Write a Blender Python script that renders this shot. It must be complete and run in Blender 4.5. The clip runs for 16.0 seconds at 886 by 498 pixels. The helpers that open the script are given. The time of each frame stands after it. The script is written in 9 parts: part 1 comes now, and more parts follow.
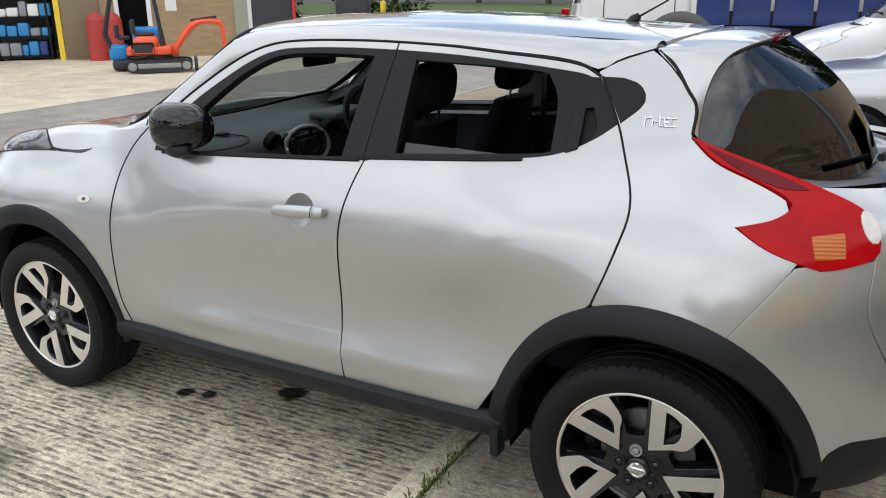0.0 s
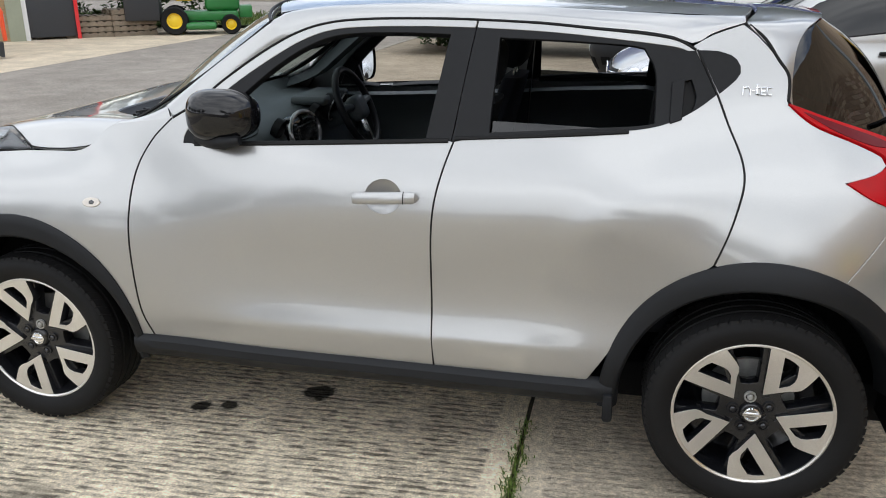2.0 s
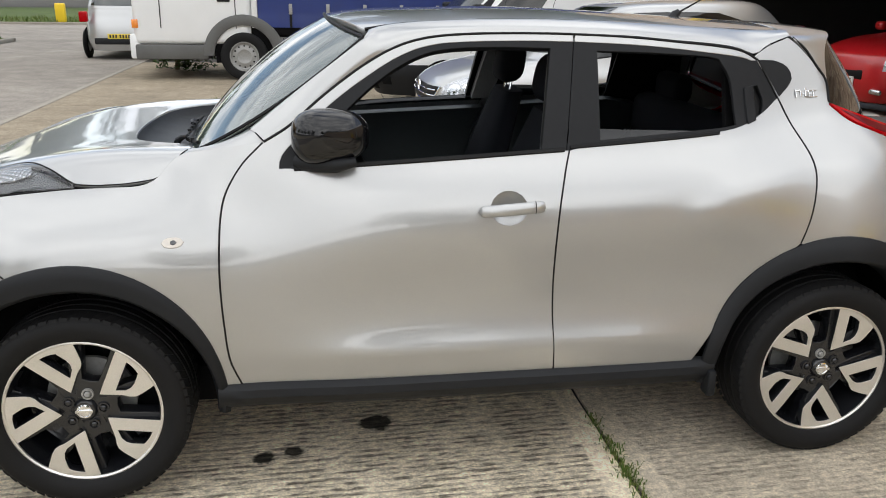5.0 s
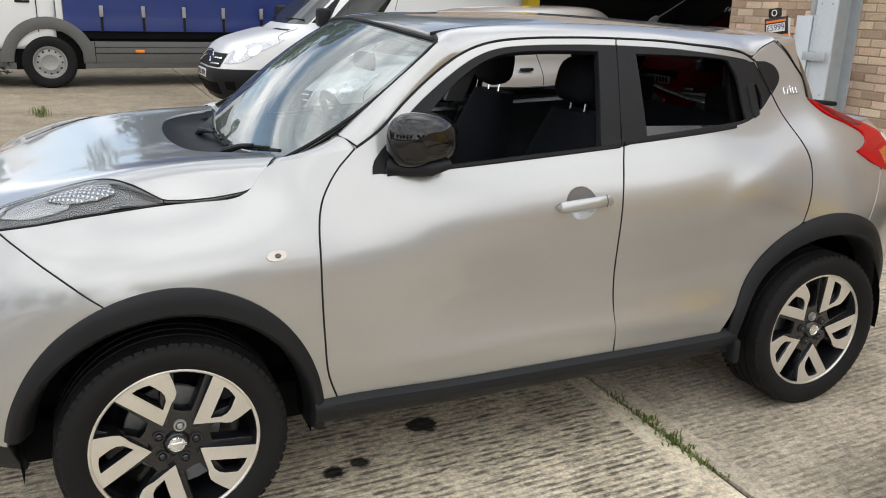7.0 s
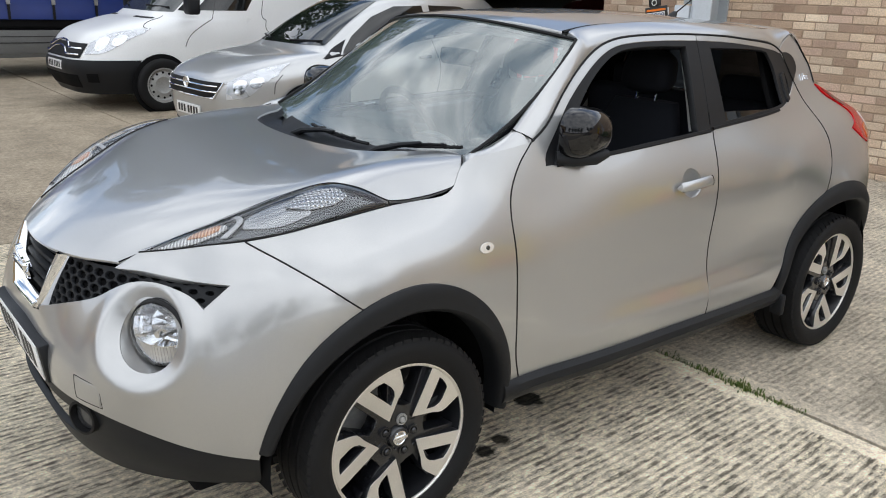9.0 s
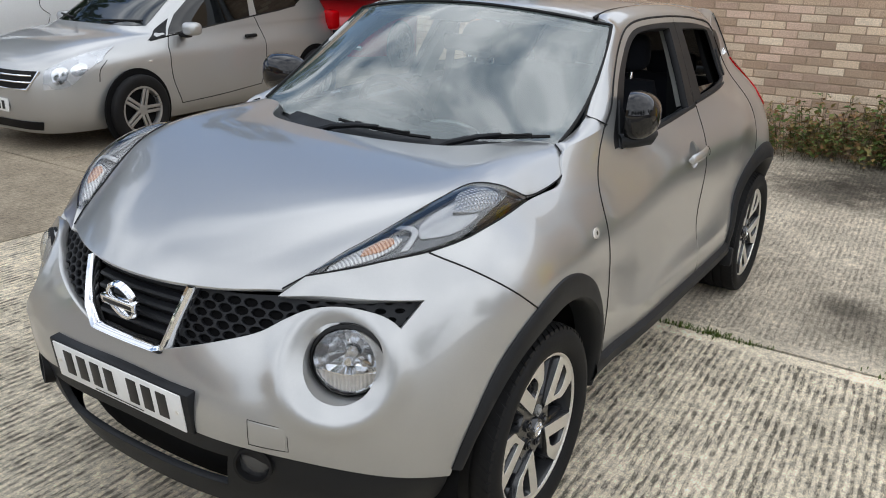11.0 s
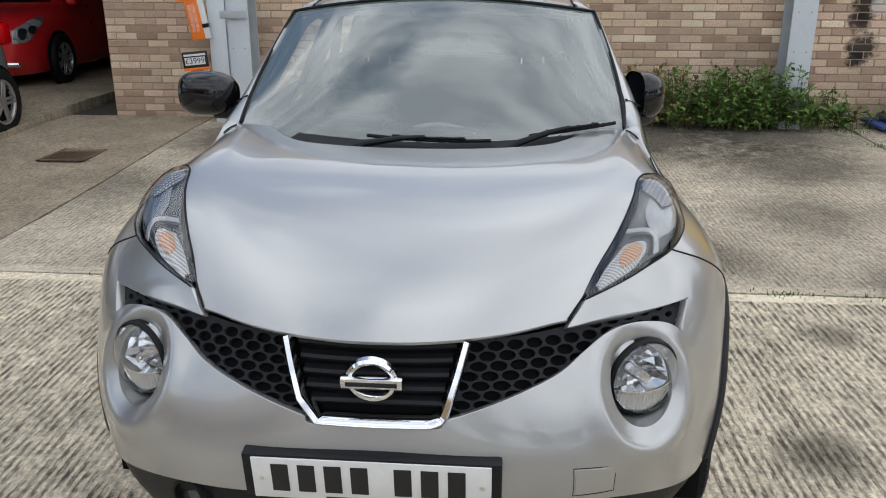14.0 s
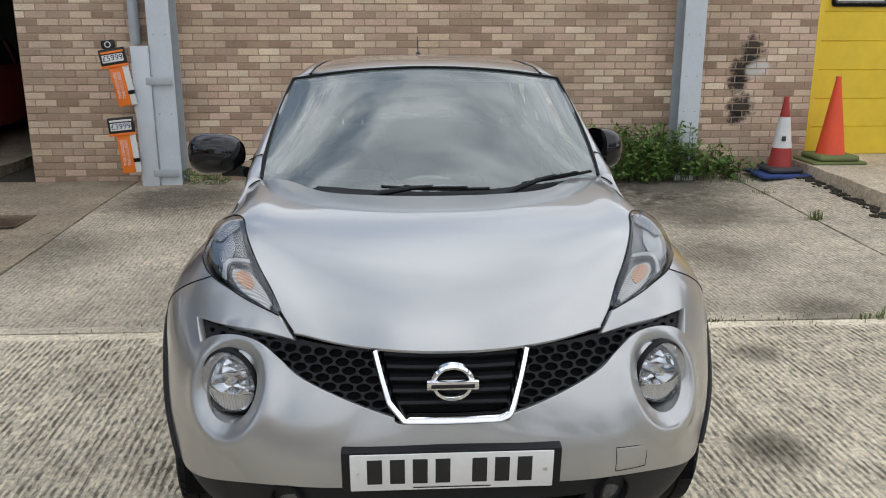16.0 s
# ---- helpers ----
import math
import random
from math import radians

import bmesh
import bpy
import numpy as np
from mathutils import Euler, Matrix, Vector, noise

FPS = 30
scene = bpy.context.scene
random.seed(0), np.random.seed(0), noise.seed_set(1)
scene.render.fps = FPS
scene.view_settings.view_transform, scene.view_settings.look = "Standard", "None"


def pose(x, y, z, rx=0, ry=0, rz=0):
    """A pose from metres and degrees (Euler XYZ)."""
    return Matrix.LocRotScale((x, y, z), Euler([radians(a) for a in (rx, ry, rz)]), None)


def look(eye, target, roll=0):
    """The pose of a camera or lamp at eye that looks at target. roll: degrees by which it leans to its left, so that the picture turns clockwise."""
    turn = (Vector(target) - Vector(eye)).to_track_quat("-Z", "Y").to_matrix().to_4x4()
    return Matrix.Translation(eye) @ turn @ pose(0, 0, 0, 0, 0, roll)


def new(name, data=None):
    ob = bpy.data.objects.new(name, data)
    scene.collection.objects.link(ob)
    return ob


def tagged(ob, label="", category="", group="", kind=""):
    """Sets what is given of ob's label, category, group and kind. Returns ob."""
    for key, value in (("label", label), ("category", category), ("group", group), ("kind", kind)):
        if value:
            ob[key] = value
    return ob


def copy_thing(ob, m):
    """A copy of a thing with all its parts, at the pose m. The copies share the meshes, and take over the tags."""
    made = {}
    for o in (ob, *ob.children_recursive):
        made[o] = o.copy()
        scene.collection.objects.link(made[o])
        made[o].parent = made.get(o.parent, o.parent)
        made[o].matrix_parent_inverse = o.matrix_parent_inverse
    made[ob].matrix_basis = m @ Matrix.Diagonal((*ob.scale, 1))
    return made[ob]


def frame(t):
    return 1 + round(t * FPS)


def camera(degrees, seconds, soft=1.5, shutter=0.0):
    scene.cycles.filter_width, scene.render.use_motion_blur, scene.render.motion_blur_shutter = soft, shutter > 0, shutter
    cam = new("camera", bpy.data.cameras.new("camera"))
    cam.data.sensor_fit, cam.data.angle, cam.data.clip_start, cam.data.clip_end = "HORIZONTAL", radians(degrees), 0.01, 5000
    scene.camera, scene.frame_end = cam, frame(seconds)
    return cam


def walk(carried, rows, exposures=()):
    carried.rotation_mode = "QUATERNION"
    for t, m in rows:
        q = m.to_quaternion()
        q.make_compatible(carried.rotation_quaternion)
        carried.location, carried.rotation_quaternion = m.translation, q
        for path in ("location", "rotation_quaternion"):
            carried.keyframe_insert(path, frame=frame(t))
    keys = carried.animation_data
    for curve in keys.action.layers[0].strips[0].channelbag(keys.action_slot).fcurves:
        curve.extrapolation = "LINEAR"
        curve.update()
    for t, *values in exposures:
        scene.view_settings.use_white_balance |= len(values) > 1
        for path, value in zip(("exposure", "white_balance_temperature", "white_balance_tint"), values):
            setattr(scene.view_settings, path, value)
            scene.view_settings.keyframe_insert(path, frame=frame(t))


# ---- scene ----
cam = camera(56.7, 16.0, soft=1.0)
PATH = [
    (0, (3.036, -2.874, 1.657), (2.116, -1.208, 1.042), -0.7),
    (0.5, (2.808, -3.038, 1.658), (2.0, -1.318, 1.033), -0.4),
    (1, (2.574, -3.087, 1.622), (1.884, -1.318, 0.992), -0.2),
    (1.5, (2.355, -3.112, 1.645), (1.796, -1.305, 0.996), -0.3),
    (2, (2.103, -3.212, 1.647), (1.679, -1.37, 0.991), -0.2),
    (2.5, (1.881, -3.282, 1.659), (1.6, -1.416, 0.995), -0.1),
    (3, (1.666, -3.255, 1.655), (1.523, -1.374, 0.992), 0.2),
    (3.5, (1.428, -3.247, 1.659), (1.425, -1.356, 1.006), 0.5),
    (4, (1.151, -3.268, 1.666), (1.261, -1.377, 1.024), 0.7),
    (4.2, (1.073, -3.295, 1.653), (1.211, -1.4, 1.027), 0.7),
    (6.3, (0.175, -3.203, 1.592), (0.803, -1.394, 1.015), 1.3),
    (6.5, (0.084, -3.16, 1.585), (0.76, -1.369, 1.006), 1.4),
    (7, (-0.179, -3.084, 1.6), (0.607, -1.34, 1.017), 1.6),
    (7.5, (-0.513, -3.05, 1.618), (0.373, -1.355, 1.032), 1.8),
    (8, (-0.758, -2.931, 1.604), (0.231, -1.296, 1.013), 1.9),
    (8.5, (-0.994, -2.763, 1.621), (0.097, -1.198, 1.021), 1.9),
    (9, (-1.282, -2.598, 1.623), (-0.087, -1.113, 1.018), 2.0),
    (9.2, (-1.374, -2.54, 1.624), (-0.137, -1.089, 1.019), 2.1),
    (11.3, (-2.062, -1.568, 1.646), (-0.415, -0.634, 1.001), 2.0),
    (11.5, (-2.088, -1.453, 1.628), (-0.41, -0.572, 0.989), 1.8),
    (12, (-2.188, -1.207, 1.632), (-0.443, -0.468, 0.991), 1.4),
    (12.5, (-2.312, -0.953, 1.634), (-0.513, -0.361, 0.99), 1.1),
    (13, (-2.33, -0.714, 1.612), (-0.487, -0.276, 0.97), 0.7),
    (13.5, (-2.31, -0.493, 1.627), (-0.439, -0.202, 0.984), 0.2),
    (14, (-2.335, -0.284, 1.623), (-0.45, -0.12, 0.976), -0.1),
    (14.5, (-2.409, -0.118, 1.627), (-0.513, -0.06, 0.991), -0.2),
    (15, (-2.552, -0.062, 1.628), (-0.648, -0.086, 1.016), -0.1),
    (15.5, (-2.685, 0.026, 1.651), (-0.769, -0.051, 1.082), -0.0),
    (16, (-2.724, 0.133, 1.654), (-0.793, 0.024, 1.148), 0.0),
]
walk(cam, [(t, look(eye, target, roll)) for t, eye, target, roll in PATH],
     exposures=[(0.0, 0.25, 6250, 10), (6.5, 0.33, 6650, 10), (7.5, 0.30, 6600, 10), (9.0, 0.22, 6300, 10), (12.0, 0.03, 6250, 10), (16.0, -0.14, 6280, 10)])

# ---- world, sun, exposure ----
SUN_EL, SUN_AZ = 52.0, 150.0
world = bpy.data.worlds.new("sky")
scene.world = world
world.use_nodes = True
wt = world.node_tree
wt.nodes.clear()
w_out = wt.nodes.new("ShaderNodeOutputWorld")
w_bg = wt.nodes.new("ShaderNodeBackground")
w_sky = wt.nodes.new("ShaderNodeTexSky")
w_sky.sky_type, w_sky.sun_disc = "NISHITA", False
w_sky.sun_elevation, w_sky.sun_rotation = radians(SUN_EL), radians(SUN_AZ)
w_sky.air_density, w_sky.dust_density = 1.0, 0.6
w_tc = wt.nodes.new("ShaderNodeTexCoord")
w_map = wt.nodes.new("ShaderNodeMapping")
w_map.inputs["Scale"].default_value = (1.0, 1.0, 2.6)
w_n = wt.nodes.new("ShaderNodeTexNoise")
w_n.inputs["Scale"].default_value, w_n.inputs["Detail"].default_value = 2.1, 7.0
w_n.inputs["Roughness"].default_value = 0.52
w_ramp = wt.nodes.new("ShaderNodeValToRGB")
w_ramp.color_ramp.elements[0].position, w_ramp.color_ramp.elements[1].position = 0.31, 0.46
w_n2 = wt.nodes.new("ShaderNodeTexNoise")
w_n2.inputs["Scale"].default_value, w_n2.inputs["Detail"].default_value = 3.4, 5.0
w_cl = wt.nodes.new("ShaderNodeValToRGB")
w_cl.color_ramp.elements[0].position, w_cl.color_ramp.elements[1].position = 0.35, 0.68
w_cl.color_ramp.elements[0].color = (5.4, 5.75, 6.3, 1)
w_cl.color_ramp.elements[1].color = (12.6, 12.8, 13.0, 1)
w_mix = wt.nodes.new("ShaderNodeMixRGB")
wt.links.new(w_tc.outputs["Generated"], w_map.inputs["Vector"])
wt.links.new(w_map.outputs["Vector"], w_n.inputs["Vector"])
wt.links.new(w_map.outputs["Vector"], w_n2.inputs["Vector"])
# cloud cover thinned towards the yard's far side, to darken reflections in the bonnet
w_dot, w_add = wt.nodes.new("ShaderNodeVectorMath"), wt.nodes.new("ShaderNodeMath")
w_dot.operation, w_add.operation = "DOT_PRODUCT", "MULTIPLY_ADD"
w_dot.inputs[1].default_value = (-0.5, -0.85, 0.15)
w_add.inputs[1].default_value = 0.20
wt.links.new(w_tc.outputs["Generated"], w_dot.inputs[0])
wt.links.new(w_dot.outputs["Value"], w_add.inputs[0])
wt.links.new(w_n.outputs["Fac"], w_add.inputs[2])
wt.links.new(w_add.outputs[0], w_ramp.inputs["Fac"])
wt.links.new(w_n2.outputs["Fac"], w_cl.inputs["Fac"])
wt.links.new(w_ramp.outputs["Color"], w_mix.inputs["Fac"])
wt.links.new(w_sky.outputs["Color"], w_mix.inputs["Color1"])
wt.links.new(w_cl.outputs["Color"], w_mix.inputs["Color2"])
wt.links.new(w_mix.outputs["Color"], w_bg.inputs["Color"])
w_bg.inputs["Strength"].default_value = 0.142
wt.links.new(w_bg.outputs["Background"], w_out.inputs["Surface"])

sun = new("sun", bpy.data.lights.new("sun", "SUN"))
sun.data.energy, sun.data.angle, sun.data.color = 0.5, radians(140), (1.0, 0.96, 0.90)
sun_dir = Vector((math.sin(radians(SUN_AZ)) * math.cos(radians(SUN_EL)), math.cos(radians(SUN_AZ)) * math.cos(radians(SUN_EL)), math.sin(radians(SUN_EL))))
sun.matrix_world = look(sun_dir * 40, (0, 0, 0))

# ---- materials ----
def mat_base(name):
    m = bpy.data.materials.new(name)
    m.use_nodes = True
    return m, m.node_tree.nodes, m.node_tree.links, m.node_tree.nodes["Principled BSDF"]


def put(node, **kw):
    for key, value in kw.items():
        node.inputs[key.replace("_", " ")].default_value = value
    return node


def paint(name, color, rough=0.5, metal=0.0, grain=60.0, vary=0.12, bump=0.0, coat=0.0, spec=0.5, big=3.0):
    """A plain finish with variation at two scales in colour and roughness, and a fine relief."""
    m, n, l, b = mat_base(name)
    tc = n.new("ShaderNodeTexCoord")
    fine, broad = n.new("ShaderNodeTexNoise"), n.new("ShaderNodeTexNoise")
    put(fine, Scale=grain, Detail=5.0), put(broad, Scale=big, Detail=4.0)
    l.new(tc.outputs["Object"], fine.inputs["Vector"])
    l.new(tc.outputs["Object"], broad.inputs["Vector"])
    add = n.new("ShaderNodeMath")
    add.operation = "ADD"
    l.new(fine.outputs["Fac"], add.inputs[0])
    l.new(broad.outputs["Fac"], add.inputs[1])
    ramp = n.new("ShaderNodeMapRange")
    put(ramp, From_Min=0.6, From_Max=1.4, To_Min=1.0 - vary, To_Max=1.0 + vary)
    l.new(add.outputs[0], ramp.inputs["Value"])
    mul = n.new("ShaderNodeVectorMath")
    mul.operation = "SCALE"
    mul.inputs[0].default_value = color
    l.new(ramp.outputs["Result"], mul.inputs["Scale"])
    l.new(mul.outputs["Vector"], b.inputs["Base Color"])
    rr = n.new("ShaderNodeMapRange")
    put(rr, From_Min=0.3, From_Max=0.7, To_Min=max(rough - 0.08, 0.0) if rough > 0.1 else rough, To_Max=min(rough + 0.08, 1) if rough > 0.1 else rough + 0.02)
    l.new(broad.outputs["Fac"], rr.inputs["Value"])
    l.new(rr.outputs["Result"], b.inputs["Roughness"])
    put(b, Metallic=metal, Specular_IOR_Level=spec, Coat_Weight=coat, Coat_Roughness=0.04)
    if bump:
        bp = n.new("ShaderNodeBump")
        put(bp, Strength=1.0, Distance=bump)
        l.new(fine.outputs["Fac"], bp.inputs["Height"])
        l.new(bp.outputs["Normal"], b.inputs["Normal"])
    return m


def car_paint(name, color, flake=0.5, rough=0.36):
    """Metallic lacquer: a flaked metal base under a clear coat."""
    m, n, l, b = mat_base(name)
    tc = n.new("ShaderNodeTexCoord")
    fl, dirt = n.new("ShaderNodeTexVoronoi"), n.new("ShaderNodeTexNoise")
    put(fl, Scale=900.0), put(dirt, Scale=6.0, Detail=6.0)
    l.new(tc.outputs["Object"], fl.inputs["Vector"])
    l.new(tc.outputs["Object"], dirt.inputs["Vector"])
    hsv = n.new("ShaderNodeMapRange")
    put(hsv, From_Min=0.0, From_Max=1.0, To_Min=0.93, To_Max=1.07)
    l.new(fl.outputs["Color"], hsv.inputs["Value"])
    sc = n.new("ShaderNodeVectorMath")
    sc.operation = "SCALE"
    sc.inputs[0].default_value = color
    l.new(hsv.outputs["Result"], sc.inputs["Scale"])
    l.new(sc.outputs["Vector"], b.inputs["Base Color"])
    cr = n.new("ShaderNodeMapRange")
    put(cr, From_Min=0.35, From_Max=0.75, To_Min=0.02, To_Max=0.07)
    l.new(dirt.outputs["Fac"], cr.inputs["Value"])
    l.new(cr.outputs["Result"], b.inputs["Coat Roughness"])
    put(b, Metallic=flake, Roughness=rough, Coat_Weight=1.0, Coat_IOR=1.6)
    return m


def glass(name, tint=(0.75, 0.8, 0.78), base=0.05, rough=0.0, film=0.0):
    m, n, l, b = mat_base(name)
    n.remove(b)
    out = n["Material Output"]
    tr, gl, mx, fr = n.new("ShaderNodeBsdfTransparent"), n.new("ShaderNodeBsdfGlossy"), n.new("ShaderNodeMixShader"), n.new("ShaderNodeLayerWeight")
    tr.inputs["Color"].default_value = (*tint, 1)
    put(gl, Roughness=rough)
    put(fr, Blend=0.5)
    pw, rg = n.new("ShaderNodeMath"), n.new("ShaderNodeMapRange")
    pw.operation = "POWER"
    l.new(fr.outputs["Facing"], pw.inputs[0])
    pw.inputs[1].default_value = 4.0
    put(rg, From_Min=0.0, From_Max=1.0, To_Min=base, To_Max=1.0)
    l.new(pw.outputs[0], rg.inputs["Value"])
    l.new(rg.outputs["Result"], mx.inputs[0])
    # film paints a veil of reflected light into the glass as pale diffuse colour
    if film:
        df, fm = n.new("ShaderNodeBsdfDiffuse"), n.new("ShaderNodeMixShader")
        df.inputs["Color"].default_value = (0.50, 0.62, 0.60, 1)
        fm.inputs[0].default_value = film
        l.new(tr.outputs[0], fm.inputs[1])
        l.new(df.outputs[0], fm.inputs[2])
        l.new(fm.outputs[0], mx.inputs[1])
    else:
        l.new(tr.outputs[0], mx.inputs[1])
    l.new(gl.outputs[0], mx.inputs[2])
    l.new(mx.outputs[0], out.inputs["Surface"])
    return m


SILVER = car_paint("silver_lacquer", (0.43, 0.432, 0.430), 0.70, 0.30)
SILVER_B = car_paint("hatchback_silver", (0.47, 0.475, 0.475), 0.7, 0.38)
WHITE = paint("white_lacquer", (0.75, 0.76, 0.76), 0.35, coat=0.6, vary=0.04)
RED = paint("red_lacquer", (0.62, 0.015, 0.02), 0.35, coat=0.8, vary=0.06)
CLAD = paint("grained_black_plastic", (0.0085, 0.0095, 0.0115), 0.50, grain=500, vary=0.15, bump=0.0002, spec=0.28)
PIANO = paint("gloss_black", (0.006, 0.006, 0.007), 0.05, coat=0.5, spec=0.25, vary=0.1)
SATIN = paint("satin_black_film", (0.010, 0.0105, 0.012), 0.42, vary=0.15, spec=0.2)
DARK = paint("underbody_black", (0.005, 0.005, 0.0055), 0.85, vary=0.3, spec=0.1)
RUBBER = paint("tyre_rubber", (0.0075, 0.0075, 0.008), 0.65, grain=180, vary=0.25, bump=0.0004, spec=0.22)
SEAL = paint("seal_rubber", (0.007, 0.007, 0.0075), 0.55, spec=0.22)
CHROME = paint("chrome", (0.82, 0.83, 0.85), 0.06, metal=1.0, vary=0.03)
ALLOY = paint("machined_alloy", (0.80, 0.78, 0.75), 0.32, metal=0.9, grain=220, vary=0.08)
ALLOY_DARK = paint("alloy_black", (0.007, 0.0075, 0.0095), 0.26, vary=0.2, coat=0.5)
CAP_DARK = paint("dark_nut_steel", (0.035, 0.036, 0.04), 0.25, metal=0.6, coat=0.4)
ALLOY_GREY = paint("alloy_grey", (0.42, 0.42, 0.42), 0.35, metal=0.8)
STEEL = paint("steel_wheel", (0.30, 0.30, 0.29), 0.5, metal=0.3, vary=0.25)
SCREEN = glass("windscreen_glass", (0.62, 0.69, 0.67), 0.20, film=0.18)
TINT = glass("tinted_glass", (0.045, 0.05, 0.052), 0.07)
TINT_REAR = glass("rear_window_glass", (0.02, 0.022, 0.024), 0.085)
CLEAR = glass("clear_lens", (0.93, 0.94, 0.95), 0.075)
RED_LENS = paint("red_lens", (0.40, 0.0006, 0.003), 0.06, coat=0.12, spec=0.1, vary=0.2, grain=14)
DEEP_RED = paint("dark_red_lens", (0.12, 0.002, 0.006), 0.08, coat=0.08, spec=0.15, vary=0.15)
AMBER = paint("amber_lens", (0.75, 0.22, 0.02), 0.12, coat=1.0, grain=20, vary=0.2)
WHITE_LENS = paint("white_lens", (0.62, 0.58, 0.53), 0.12, coat=1.0, vary=0.15)
REFLECTOR = paint("reflector", (0.82, 0.83, 0.85), 0.12, metal=1.0, grain=30, vary=0.2)
LAMP_GREY = paint("lamp_housing", (0.10, 0.103, 0.108), 0.22, metal=0.7, grain=25, vary=0.3)
LAMP_SMOKE = paint("smoked_reflector", (0.34, 0.345, 0.35), 0.18, metal=0.8, grain=25, vary=0.2)


def fluted(name, color, tint, scale, turn, rough=0.15, metal=0.0, rel=0.002, cross=False):
    """A moulded optic with fine parallel flutes (or a grid of them)."""
    m, n, l, b = mat_base(name)
    tc, mp = n.new("ShaderNodeTexCoord"), n.new("ShaderNodeMapping")
    put(mp, Rotation=tuple(radians(a) for a in turn))
    l.new(tc.outputs["Object"], mp.inputs["Vector"])
    hs = []
    for ax in ("X", "Y") if cross else ("X",):
        w = n.new("ShaderNodeTexWave")
        w.bands_direction = ax
        put(w, Scale=scale, Distortion=0.0)
        l.new(mp.outputs["Vector"], w.inputs["Vector"])
        hs.append(w.outputs["Fac"])
    h = hs[0]
    if cross:
        mu = n.new("ShaderNodeMath")
        mu.operation = "MULTIPLY"
        l.new(hs[0], mu.inputs[0])
        l.new(hs[1], mu.inputs[1])
        h = mu.outputs[0]
    mx = n.new("ShaderNodeMixRGB")
    mx.inputs["Color1"].default_value, mx.inputs["Color2"].default_value = (*tint, 1), (*color, 1)
    l.new(h, mx.inputs["Fac"])
    l.new(mx.outputs["Color"], b.inputs["Base Color"])
    bp = n.new("ShaderNodeBump")
    put(bp, Strength=1.0, Distance=rel)
    l.new(h, bp.inputs["Height"])
    l.new(bp.outputs["Normal"], b.inputs["Normal"])
    put(b, Roughness=rough, Metallic=metal)
    return m


FLUTES = fluted("fluted_indicator", (0.72, 0.71, 0.69), (0.35, 0.34, 0.33), 34.0, (0, 0, 30), 0.2, 0.3)
FLUTES_AMBER = fluted("fluted_amber", (0.74, 0.46, 0.30), (0.40, 0.18, 0.09), 34.0, (0, 0, 30), 0.2, 0.2)
FLUTES_ORANGE = fluted("fluted_orange", (0.50, 0.13, 0.012), (0.44, 0.10, 0.010), 34.0, (0, 90, 0), 0.1, 0.0, 0.0006)
CELLS = fluted("cellular_reflector", (0.92, 0.93, 0.95), (0.20, 0.21, 0.22), 26.0, (0, 0, 20), 0.08, 0.9, 0.004, True)
CLOTH = paint("seat_cloth", (0.012, 0.013, 0.017), 0.92, grain=300, vary=0.3, bump=0.0006, spec=0.15)
TRIM = paint("cabin_plastic", (0.055, 0.065, 0.070), 0.55, grain=350, vary=0.15, bump=0.0003)
TRIM_LIGHT = paint("pillar_trim", (0.30, 0.30, 0.29), 0.7, vary=0.08)
PLATE = paint("plate_white", (0.75, 0.75, 0.74), 0.4, vary=0.04)
PLATE_YELLOW = paint("plate_yellow", (0.72, 0.55, 0.06), 0.4, vary=0.04)
INK = paint("black_ink", (0.012, 0.012, 0.013), 0.5)

# ---- modelling tools ----
from mathutils.geometry import delaunay_2d_cdt


def obj(name, bm, material, smooth=True):
    me = bpy.data.meshes.new(name)
    if isinstance(bm, bmesh.types.BMesh):
        bmesh.ops.recalc_face_normals(bm, faces=bm.faces)
        bm.to_mesh(me)
        bm.free()
    else:
        me.from_pydata(*bm)
        me.update()
    if smooth:
        me.polygons.foreach_set("use_smooth", [True] * len(me.polygons))
        me.set_sharp_from_angle(angle=radians(38))
    for m in material if isinstance(material, (list, tuple)) else [material]:
        me.materials.append(m)
    return new(name, me)


def part(name, bm, material, parent, label="", smooth=True):
    ob = obj(name, bm, material, smooth)
    ob.parent = parent
    return tagged(ob, label) if label else ob


def thing(name, label, category, at=(0, 0, 0), rz=0.0, group=""):
    ob = new(name)
    ob.matrix_world = pose(*at, 0, 0, rz)
    return tagged(ob, label, category, group)


def box(bm, x0, x1, y0, y1, z0, z1, bevel=0.0, seg=2, m=None):
    r = bmesh.ops.create_cube(bm, size=1.0)
    vs = r["verts"]
    for v in vs:
        v.co = Vector(((x0 + x1) / 2 + v.co.x * (x1 - x0), (y0 + y1) / 2 + v.co.y * (y1 - y0), (z0 + z1) / 2 + v.co.z * (z1 - z0)))
    if bevel:
        es = list({e for v in vs for e in v.link_edges})
        r = bmesh.ops.bevel(bm, geom=es, offset=bevel, segments=seg, profile=0.5, affect="EDGES")
        vs = list({v for f in r["faces"] for v in f.verts} | {v for v in vs if v.is_valid})
    if m is not None:
        for v in vs:
            v.co = m @ v.co
    return vs


def boxes(*specs, bevel=0.0, seg=2, m=None):
    bm = bmesh.new()
    for s in specs:
        box(bm, *s, bevel=bevel, seg=seg, m=m)
    return bm


